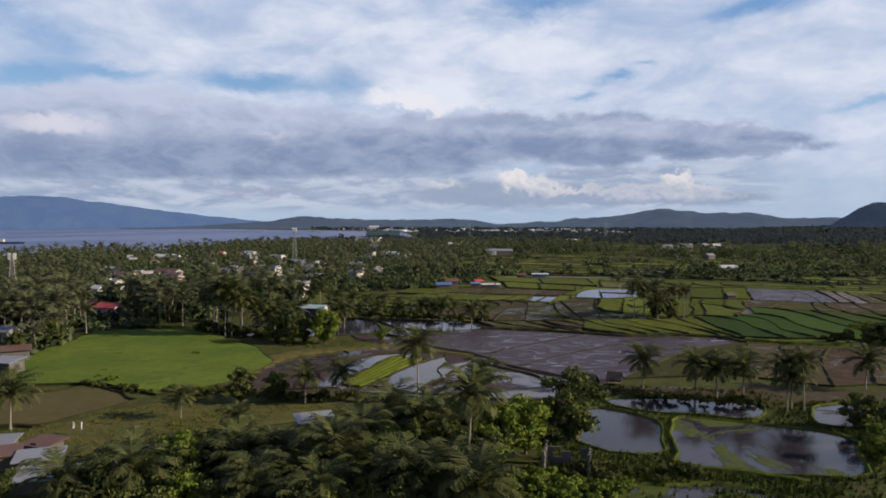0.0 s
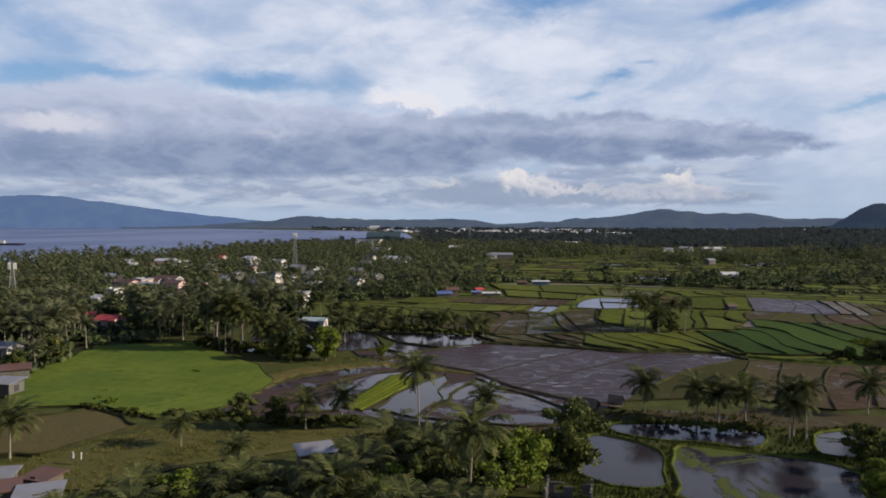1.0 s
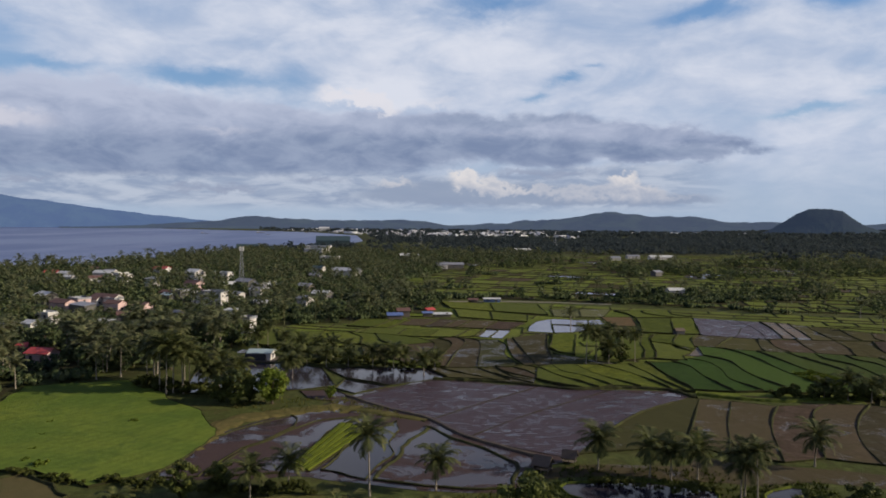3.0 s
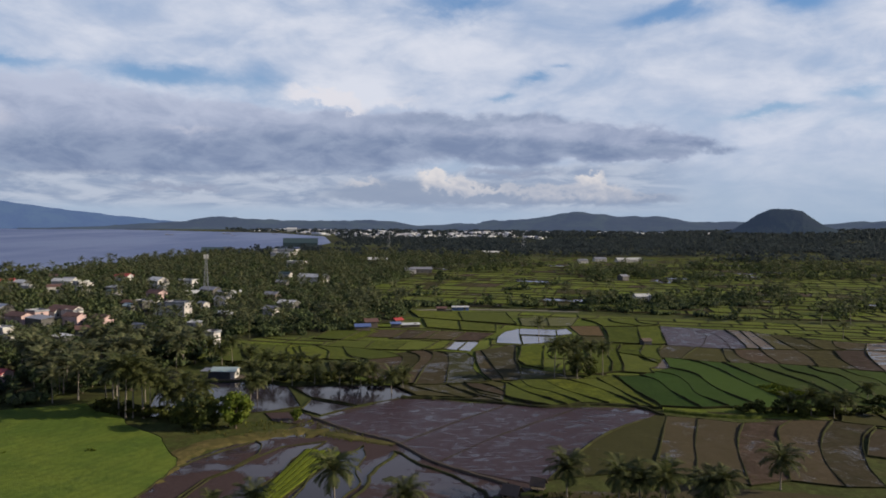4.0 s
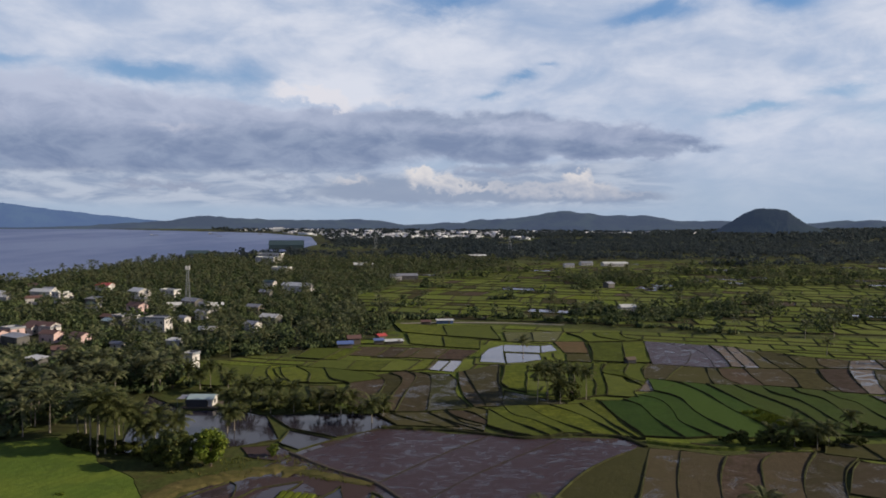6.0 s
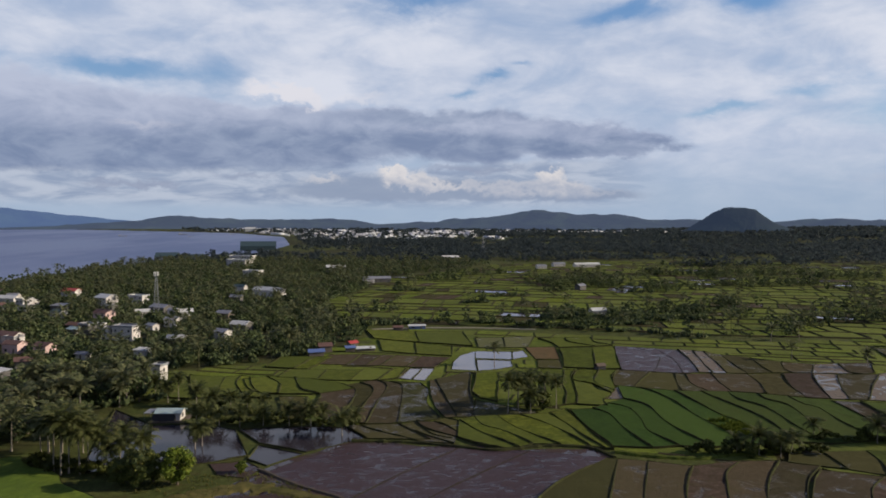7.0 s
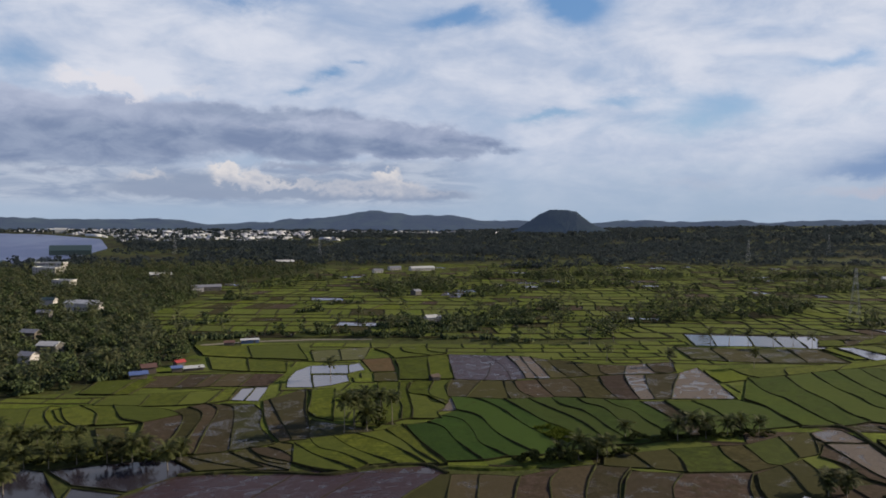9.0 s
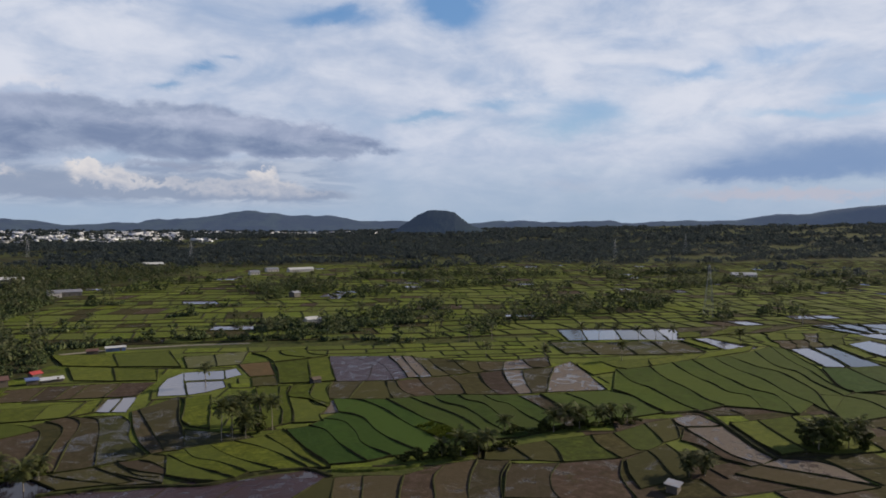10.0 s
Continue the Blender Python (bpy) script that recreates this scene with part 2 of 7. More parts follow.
def crop_material(name, a, b, patch, wet=0.0, island=False, row=0.0, turn=0.0, floor=False, calm=1.0):
    """Rice and grass: colour a to b in blotches, patch colour in spots, standing water between the plants where wet."""
    m, n = material(name)
    a, b, patch = [(x * 0.66, y * 0.64, z * 0.64 + 0.005) for x, y, z in (a, b, patch)]
    p = place(n)
    big, fine = n.noise(p, 0.05, 5, 0.6, 0.4), n.noise(p, 0.9, 6, 0.7)
    c = n.mix(n.ramp(big, 0.32, 0.68), a, b)
    c = n.mix(n.ramp(n.noise(p, 0.16, 6, 0.65, 0.8), 0.52, 0.72), c, patch)
    c = n.mix(n.ramp(fine, 0.36, 0.66, 0.0, 0.62 * calm), c, scaled(a, 0.40))
    mott = n.noise(n.stretch(p, 1.0, 1.7, 1.0, 30.0), 0.24, 6, 0.7, 0.6)
    c = n.mix(n.ramp(mott, 0.52, 0.30, 0.0, 0.75 * calm), c, scaled(patch, 0.45))
    drift = n.noise(n.stretch(p, 1.0, 0.22, 1.0, -12.0), 0.5, 6, 0.65, 0.4)
    c = n.mix(n.ramp(drift, 0.56, 0.34, 0.0, 0.55 * calm), c, scaled(a, 0.5))
    c = n.mix(n.ramp(mott, 0.52, 0.72, 0.0, 0.7 * calm), c, scaled(b, 1.35))
    r = chance(n, island)
    c = n.mix(n.math("MULTIPLY", n.math("FRACT", n.math("MULTIPLY", r, 7.31)), 0.75), c, n.mix(fine, scaled(patch, 0.8), scaled(patch, 1.35)))
    c = n.mix(n.math("MULTIPLY", r, 0.75), n.mix(1.0, c, (1.18, 1.14, 1.05), "MULTIPLY"), n.mix(1.0, c, (0.66, 0.68, 0.70), "MULTIPLY"))
    h = fine
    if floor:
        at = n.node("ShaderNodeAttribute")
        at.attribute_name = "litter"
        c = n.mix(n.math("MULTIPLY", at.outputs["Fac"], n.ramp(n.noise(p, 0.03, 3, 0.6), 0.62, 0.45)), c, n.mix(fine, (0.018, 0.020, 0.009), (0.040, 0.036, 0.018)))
    if row:
        wv = n.node("ShaderNodeTexWave")
        n.put(wv.inputs[0], n.stretch(p, 1, 1, 1, turn))
        wv.inputs["Scale"].default_value, wv.inputs["Distortion"].default_value, wv.inputs["Detail"].default_value = row, 0.8, 3
        c = n.mix(n.ramp(wv.outputs[1], 0.30, 0.70, 0.0, 0.4 if row > 0.3 else 0.14), c, scaled(a, 0.55))
    rough = 0.9
    if wet:
        wetness = n.ramp(n.noise(p, 0.11, 6, 0.65, 0.6), 0.62 - wet * 0.4, 0.75 - wet * 0.35)
        speck = n.ramp(n.noise(p, 2.2, 3, 0.6), 0.40, 0.56)
        open_water = n.math("MULTIPLY", wetness, n.math("SUBTRACT", 1.0, n.math("MULTIPLY", speck, 0.75)))
        c = n.mix(open_water, c, (0.055, 0.048, 0.04))
        rough = n.ramp(open_water, 0.0, 1.0, 1.0, 0.12)
        h = n.math("MULTIPLY", fine, n.math("SUBTRACT", 1.0, open_water))
    close(n, c, rough, h, 0.7, 0.3, gloss=n.ramp(open_water, 0.0, 1.0, 0.05, 0.4) if wet else 0.05)
    return m


def mud_material(name, dry, wet_col, cover, streak=0.0, island=False, grain=0.055, gloss=0.28, dull=0.75, soft=0.0, turn=-24.0):
    """Puddled mud: sheets of water lying between clods; cover is the share of water."""
    m, n = material(name)
    p = n.stretch(place(n), 1.0, 1.0 if not streak else streak, 1.0, turn)
    big = n.noise(p, grain, 8, 0.66, 1.1)
    clod = n.noise(place(n), 1.3, 6, 0.7)
    share = n.math("ADD", big, n.math("MULTIPLY", n.math("SUBTRACT", clod, 0.5), 0.16))
    water = n.ramp(share, 0.62 - 0.3 * cover - soft, 0.66 - 0.3 * cover + soft)
    c = n.mix(n.ramp(clod, 0.3, 0.7), scaled(dry, 0.65), dry)
    c = n.mix(n.math("MULTIPLY", chance(n, island), 0.4), c, scaled(dry, 0.6))
    c = n.mix(water, c, wet_col)
    rough = n.ramp(water, 0.0, 1.0, dull, 0.10)
    close(n, c, rough, n.math("MULTIPLY", clod, n.math("SUBTRACT", 1.0, n.math("MULTIPLY", water, 0.97))), 0.55, 0.22, gloss=n.ramp(water, 0.0, 1.0, 0.16, gloss), ior=1.33)
    return m


MAT = {}
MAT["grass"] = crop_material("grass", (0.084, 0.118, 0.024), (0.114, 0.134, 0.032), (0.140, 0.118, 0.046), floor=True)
MAT["rice"] = crop_material("young_rice", (0.102, 0.168, 0.020), (0.168, 0.222, 0.028), (0.084, 0.132, 0.022), row=0.13, turn=35, calm=0.45)
MAT["green"] = crop_material("rice_green", (0.106, 0.144, 0.013), (0.138, 0.168, 0.016), (0.084, 0.110, 0.017), wet=0.04)
MAT["far_green"] = crop_material("far_rice_green", (0.140, 0.205, 0.022), (0.182, 0.230, 0.030), (0.120, 0.145, 0.032), wet=0.05, island=True)
MAT["dark"] = crop_material("rice_dark_green", (0.034, 0.076, 0.007), (0.044, 0.088, 0.008), (0.052, 0.092, 0.010), calm=0.6)
MAT["lime"] = crop_material("seedbed_lime_green", (0.150, 0.195, 0.012), (0.165, 0.21, 0.014), (0.115, 0.155, 0.014), row=0.5, turn=-60)
MAT["thin"] = crop_material("thin_rice_over_water", (0.082, 0.070, 0.034), (0.100, 0.078, 0.046), (0.076, 0.078, 0.026), wet=0.36)
MAT["brown"] = crop_material("stubble_brown", (0.088, 0.062, 0.044), (0.112, 0.082, 0.060), (0.084, 0.076, 0.032), wet=0.24)
MAT["olive"] = crop_material("sparse_olive_rice", (0.074, 0.072, 0.021), (0.092, 0.083, 0.028), (0.074, 0.077, 0.021), wet=0.18)
MAT["deep"] = crop_material("rice_deep_green", (0.050, 0.090, 0.010), (0.066, 0.104, 0.012), (0.070, 0.096, 0.014), calm=0.6)
MAT["mid"] = crop_material("rice_mid_green", (0.062, 0.104, 0.008), (0.080, 0.118, 0.010), (0.074, 0.100, 0.014), calm=0.6)
MAT["light"] = crop_material("rice_light_green", (0.136, 0.176, 0.018), (0.170, 0.196, 0.022), (0.105, 0.132, 0.022))
MAT["wetgreen"] = crop_material("sparse_rice_in_water", (0.066, 0.076, 0.022), (0.084, 0.088, 0.030), (0.070, 0.078, 0.030), wet=0.42)
MAT["reeds"] = crop_material("pale_reed_marsh", (0.150, 0.165, 0.075), (0.200, 0.205, 0.120), (0.120, 0.135, 0.050), wet=0.2)
MAT["bank"] = crop_material("bank_dry_grass", (0.165, 0.140, 0.042), (0.205, 0.158, 0.060), (0.105, 0.122, 0.030))
MAT["fallow"] = crop_material("fallow_soil", (0.225, 0.150, 0.078), (0.190, 0.142, 0.066), (0.125, 0.124, 0.040))
MAT["tan"] = crop_material("dry_soil_tan", (0.19, 0.12, 0.055), (0.16, 0.115, 0.06), (0.12, 0.105, 0.04))
MAT["mud"] = mud_material("puddled_mud", (0.052, 0.032, 0.034), (0.031, 0.022, 0.027), 0.30, 2.2, grain=0.20, gloss=0.32, dull=0.48, soft=0.09, turn=-52.0)
MAT["wetmud"] = mud_material("flooded_mud", (0.058, 0.038, 0.034), (0.033, 0.024, 0.027), 0.52, gloss=0.28, soft=0.02)
MAT["water"] = mud_material("paddy_water", (0.050, 0.048, 0.030), (0.025, 0.022, 0.027), 0.98, gloss=0.22)
MAT["mudpale"] = mud_material("pale_wet_mud", (0.135, 0.108, 0.080), (0.080, 0.066, 0.056), 0.34, grain=0.12, gloss=0.2, dull=0.6)
# Base far paler than paddy_water: part of the sky's reflection is painted in
MAT["pale"] = mud_material("sky_pale_water", (0.15, 0.14, 0.14), (0.115, 0.11, 0.125), 1.25, gloss=0.42)
MAT["weedy"] = mud_material("weedy_pond_water", (0.076, 0.094, 0.020), (0.025, 0.022, 0.027), 0.57, gloss=0.26)
MAT["lush"] = crop_material("lush_bank_grass", (0.088, 0.126, 0.015), (0.124, 0.152, 0.018), (0.060, 0.080, 0.014), island=True)
MAT["bund"] = crop_material("bund_grass", (0.044, 0.052, 0.014), (0.066, 0.078, 0.018), (0.056, 0.048, 0.026), island=True)
MAT["bund_mud"] = crop_material("bund_mud", (0.040, 0.032, 0.022), (0.045, 0.040, 0.022), (0.042, 0.052, 0.018), island=True)


def leaf_material(name, a, b, tip, island=True, back=0.22):
    m, n = material(name)
    c = n.mix(n.ramp(n.noise(place(n), 0.11, 3, 0.6), 0.40, 0.60), a, b)
    c = n.mix(n.math("MULTIPLY", n.math("POWER", chance(n, island), 2.6), 0.9), c, tip)
    c = n.mix(n.math("MULTIPLY", chance(n), 0.5), c, n.mix(1.0, c, (0.6, 0.66, 0.55), "MULTIPLY"))
    close(n, c, 0.65, gloss=0.12, through_light=back)
    return m


MAT["grass_blade"] = leaf_material("grass_blade", (0.075, 0.095, 0.016), (0.105, 0.105, 0.024), (0.16, 0.125, 0.05))
MAT["palm"] = leaf_material("palm_leaf", (0.052, 0.066, 0.036), (0.092, 0.106, 0.050), (0.190, 0.176, 0.090), back=0.36)
# Darker copy of palm_leaf: cloud shade on the near palms put into the colour
MAT["palm_shaded"] = leaf_material("shaded_palm_leaf", (0.036, 0.048, 0.018), (0.060, 0.074, 0.025), (0.135, 0.128, 0.046), back=0.3)
MAT["leaf"] = leaf_material("broad_leaf", (0.024, 0.035, 0.013), (0.062, 0.080, 0.020), (0.140, 0.146, 0.038))
# Lime leaf, lightened further: sunlight on the mango crowns is put into the colour
MAT["leaf_bright"] = leaf_material("bright_leaf", (0.066, 0.100, 0.013), (0.092, 0.128, 0.016), (0.165, 0.182, 0.028))
MAT["leaf_dark"] = leaf_material("shrub_leaf", (0.030, 0.038, 0.008), (0.042, 0.050, 0.010), (0.075, 0.078, 0.018))
MAT["woods"] = leaf_material("woodland_leaf", (0.028, 0.044, 0.026), (0.080, 0.108, 0.046), (0.165, 0.184, 0.078), back=0.32)
# Haze over the distant woods is put into a blue-grey leaf colour
MAT["hazed_woods"] = leaf_material("hazed_woodland_leaf", (0.030, 0.042, 0.050), (0.050, 0.064, 0.070), (0.066, 0.078, 0.078), back=0.5)


def plain(name, c, rough=0.7, metal=0.0, wear=0.5, scale=0.8, gloss=0.4, c2=None):
    """Paint, metal or timber with blotches and stains."""
    m, n = material(name)
    p = place(n)
    f = n.ramp(n.noise(p, scale, 6, 0.65, 0.5), 0.38, 0.72, 0.0, wear)
    col = n.mix(f, c, c2 or scaled(c, 0.55))
    col = n.mix(n.ramp(n.noise(p, scale * 9, 3, 0.6), 0.5, 0.8, 0, wear * 0.5), col, scaled(c, 0.4))
    close(n, col, rough, n.noise(p, scale * 12, 3, 0.6), 0.15, 0.05, metal, gloss)
    return m


MAT["bark"] = plain("palm_bark", (0.20, 0.175, 0.14), 0.9, scale=2.0)
MAT["wood_bark"] = plain("tree_bark", (0.11, 0.085, 0.06), 0.95, scale=2.0)
MAT["white_wall"] = plain("white_render", (0.48, 0.455, 0.43), 0.85, wear=0.7, scale=0.5)
MAT["grey_wall"] = plain("bare_concrete", (0.10, 0.096, 0.09), 0.9, wear=0.6, scale=0.6)
MAT["pink_wall"] = plain("pink_render", (0.46, 0.33, 0.31), 0.85, scale=0.5)
MAT["tin"] = plain("galvanised_sheet", (0.20, 0.215, 0.24), 0.5, 0.2, 0.6, 0.5, c2=(0.20, 0.155, 0.13))
MAT["red_tin"] = plain("red_roof_sheet", (0.34, 0.050, 0.045), 0.6, scale=0.5)
MAT["blue_tin"] = plain("blue_tarpaulin", (0.08, 0.12, 0.26), 0.5, scale=0.5)
MAT["green_tin"] = plain("green_roof_sheet", (0.028, 0.050, 0.052), 0.6, scale=0.2, wear=0.3)
MAT["white_tin"] = plain("white_roof_sheet", (0.46, 0.46, 0.44), 0.5, scale=0.4, wear=0.55)
MAT["teal_tin"] = plain("pale_teal_roof_sheet", (0.26, 0.34, 0.34), 0.6, scale=0.4, wear=0.4, c2=(0.20, 0.19, 0.17))
MAT["town_wall"] = plain("distant_town_wall", (0.52, 0.53, 0.54), 0.9, scale=0.02)
MAT["rust_tin"] = plain("rusty_roof_sheet", (0.105, 0.058, 0.048), 0.8, scale=0.6)
# Near-black stands for the shade inside windows and the paddy house's porch
MAT["opening"] = plain("unlit_opening", (0.035, 0.035, 0.04), 0.6)
MAT["thatch"] = plain("nipa_thatch", (0.095, 0.072, 0.055), 0.95, scale=1.5)
MAT["timber"] = plain("weathered_timber", (0.10, 0.085, 0.068), 0.9, scale=2.0)
MAT["steel"] = plain("pylon_steel", (0.22, 0.23, 0.24), 0.5, 0.4, 0.3)
MAT["soil"] = plain("bare_red_soil", (0.24, 0.13, 0.07), 0.95, scale=0.7)
MAT["road"] = plain("pale_track", (0.20, 0.18, 0.14), 0.95, scale=0.3)
MAT["earth"] = plain("dark_wet_earth", (0.075, 0.058, 0.04), 0.9, scale=0.7)


# Haze of the far air is added as a blue glow over the slopes
def haze_material(name, c, glow, share):
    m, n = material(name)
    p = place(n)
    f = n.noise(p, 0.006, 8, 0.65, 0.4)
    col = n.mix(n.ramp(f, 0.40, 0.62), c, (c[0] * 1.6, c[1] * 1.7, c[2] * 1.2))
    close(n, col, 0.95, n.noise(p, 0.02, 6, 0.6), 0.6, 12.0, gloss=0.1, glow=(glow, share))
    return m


MAT["hill"] = haze_material("hazy_wooded_hill", (0.050, 0.064, 0.070), (0.054, 0.074, 0.126), 0.66)
MAT["far_hill"] = haze_material("hazy_far_mountain", (0.06, 0.09, 0.13), (0.074, 0.118, 0.238), 0.78)
MAT["cone_hill"] = haze_material("hazy_cone_hill", (0.028, 0.038, 0.040), (0.026, 0.038, 0.066), 0.68)

m, n = material("sea_water")
p = place(n)
ripple = n.noise(n.stretch(p, 1.0, 0.35, 1.0), 0.25, 6, 0.7)
swell = n.ramp(n.noise(n.stretch(p, 1.0, 0.25, 1.0), 0.004, 4, 0.6), 0.35, 0.65)
close(n, n.mix(swell, (0.066, 0.092, 0.190), (0.084, 0.108, 0.205)), n.ramp(swell, 0, 1, 0.42, 0.34), ripple, 0.5, 0.6, gloss=0.13, ior=1.33)
MAT["sea"] = m

# ---------------------------------------------------------------- mesh helpers


def link(name, me, mat, parent=None, label=""):
    ob = new(name, me)
    if mat is not None and not me.materials:
        me.materials.append(mat)
    if parent is not None:
        ob.parent = parent
    if label:
        ob["label"] = label
    return ob


def part(name, bm, mat, parent, label="", smooth=False):
    """Links a bmesh as one mesh object under a thing or a part."""
    me = bpy.data.meshes.new(name)
    if smooth:
        for f in bm.faces:
            f.smooth = True
    bm.to_mesh(me)
    bm.free()
    return link(name, me, mat, parent, label)


def triangles(name, v, f):
    """A mesh of triangles from arrays."""
    me = bpy.data.meshes.new(name)
    v, f = np.asarray(v, dtype=np.float32), np.asarray(f, dtype=np.int32)
    me.vertices.add(len(v))
    me.vertices.foreach_set("co", v.ravel())
    me.loops.add(f.size)
    me.loops.foreach_set("vertex_index", f.ravel())
    me.polygons.add(len(f))
    me.polygons.foreach_set("loop_start", np.arange(len(f), dtype=np.int32) * 3)
    me.update(calc_edges=True)
    me.validate()
    return me


def joined(pieces):
    """One (v, f) out of many."""
    vs, fs, n0 = [], [], 0
    for v, f in pieces:
        vs.append(v)
        fs.append(f + n0)
        n0 += len(v)
    return np.concatenate(vs), np.concatenate(fs)


def spread(template, spots):
    """Copies of a template (v, f) at rows of x, y, z, turn, width, height, in one mesh."""
    v, f = template
    s = np.asarray(spots, dtype=np.float64)
    c, k = np.cos(s[:, 3])[:, None], np.sin(s[:, 3])[:, None]
    x = (v[None, :, 0] * c - v[None, :, 1] * k) * s[:, 4][:, None] + s[:, 0][:, None]
    y = (v[None, :, 0] * k + v[None, :, 1] * c) * s[:, 4][:, None] + s[:, 1][:, None]
    z = v[None, :, 2] * s[:, 5][:, None] + s[:, 2][:, None]
    out = np.stack((x, y, z), axis=2).reshape(-1, 3)
    faces = (f[None] + (np.arange(len(s)) * len(v))[:, None, None]).reshape(-1, 3)
    return out, faces


def empty(name, x, y, z, turn=0.0):
    ob = new(name)
    ob.matrix_basis = pose(x, y, z, 0, 0, turn)
    return ob


def box(bm, x0, x1, y0, y1, z0, z1):
    vs = [bm.verts.new((x, y, z)) for z in (z0, z1) for x, y in ((x0, y0), (x1, y0), (x1, y1), (x0, y1))]
    for q in ((3, 2, 1, 0), (4, 5, 6, 7), (0, 1, 5, 4), (1, 2, 6, 5), (2, 3, 7, 6), (3, 0, 4, 7)):
        bm.faces.new([vs[i] for i in q])


def beam(bm, a, b, r, sides=4):
    """A straight bar from a to b."""
    a, b = Vector(a), Vector(b)
    q = (b - a).to_track_quat("Z", "Y").to_matrix()
    ring = [[bm.verts.new(e + q @ Vector((r * math.cos(6.2832 * (i + .5) / sides), r * math.sin(6.2832 * (i + .5) / sides), 0))) for i in range(sides)] for e in (a, b)]
    for i in range(sides):
        j = (i + 1) % sides
        bm.faces.new((ring[0][i], ring[0][j], ring[1][j], ring[1][i]))
    bm.faces.new(ring[0][::-1])
    bm.faces.new(ring[1])


rng = np.random.default_rng(7)
SEA = -2.0
COAST = [(-4900, -900), (-1500, -400), (-700, 250), (-400, 560), (-292, 720), (-262, 900), (-226, 1010), (-216, 1090), (-135, 1210),
         (-82, 1340), (-45, 1750), (-95, 2500), (-330, 3150), (-900, 3900), (-1700, 4230), (-1500, 4330), (-3400, 4420), (-4900, 4420)]


def coast_x(y):
    """The shore's x at a given y, up to the head of the bay."""
    return np.interp(y, [p[1] for p in COAST[:13]], [p[0] for p in COAST[:13]])


def land(x, y):
    """Metres inland of the shore (minus: out in the bay)."""
    d = (x - coast_x(np.minimum(y, 3150))) * 0.8
    head = 3150 + np.maximum(0.0, -330 - x) * 0.95
    return np.where(y > 3150, np.maximum(d, (y - head) * 0.75), d)


def terrain(x, y):
    """Height of the ground: a flat plain, a shore, and country that rises far to the right."""
    x, y = np.asarray(x, dtype=float), np.asarray(y, dtype=float)
    z = np.clip(land(x, y) * 0.12, -6.0, 0.0)
    r = np.hypot(x, y)
    rise = np.clip((r - 1500) / 3000, 0, 1) ** 1.5 * np.clip((np.degrees(np.arctan2(x, y)) - 22) / 50, 0, 1) * 95
    return z + rise


# ---------------------------------------------------------------- ground, sea, distance
na, nr = 480, 160
ang = np.radians(np.linspace(-62, 102, na))
rad = np.concatenate(([0.02], np.geomspace(25, 4950, nr - 1)))
A, R = np.meshgrid(ang, rad)
gx, gy = R * np.sin(A), R * np.cos(A) - 10
gz = terrain(gx, gy) - 0.02
gv = np.stack((gx, gy, gz), axis=2).reshape(-1, 3)
i = (np.arange(nr - 1)[:, None] * na + np.arange(na - 1)[None]).ravel()
gf = np.concatenate((np.stack((i, i + na, i + na + 1), 1), np.stack((i, i + na + 1, i + 1), 1)))
# the country behind the camera
back_ang = np.radians(np.linspace(102, 298, 60))
bx, by = 4950 * np.sin(back_ang), 4950 * np.cos(back_ang) - 10
bv = np.stack((bx, by, np.full(60, -0.1)), axis=1)
inner = np.stack((0.02 * np.sin(back_ang), 0.02 * np.cos(back_ang) - 10, np.full(60, -0.02)), axis=1)
k = np.arange(59)
bf = np.concatenate((np.stack((k, k + 60, k + 61), 1), np.stack((k, k + 61, k + 1), 1)))
gm = triangles("ground", *joined([(gv, gf), (np.concatenate((inner, bv)), bf)]))
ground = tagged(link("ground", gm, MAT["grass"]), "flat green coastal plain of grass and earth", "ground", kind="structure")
for poly in gm.polygons:
    poly.use_smooth = True

GROUND_MESH = gm
bm = bmesh.new()
vs = [bm.verts.new(p) for p in ((-4950, -1500, SEA), (200, -1500, SEA), (200, 4700, SEA), (-4950, 4700, SEA))]
bm.faces.new(vs)
tagged(part("water", bm, MAT["sea"], None), "calm grey-violet sea in a wide bay", "sea", kind="structure")


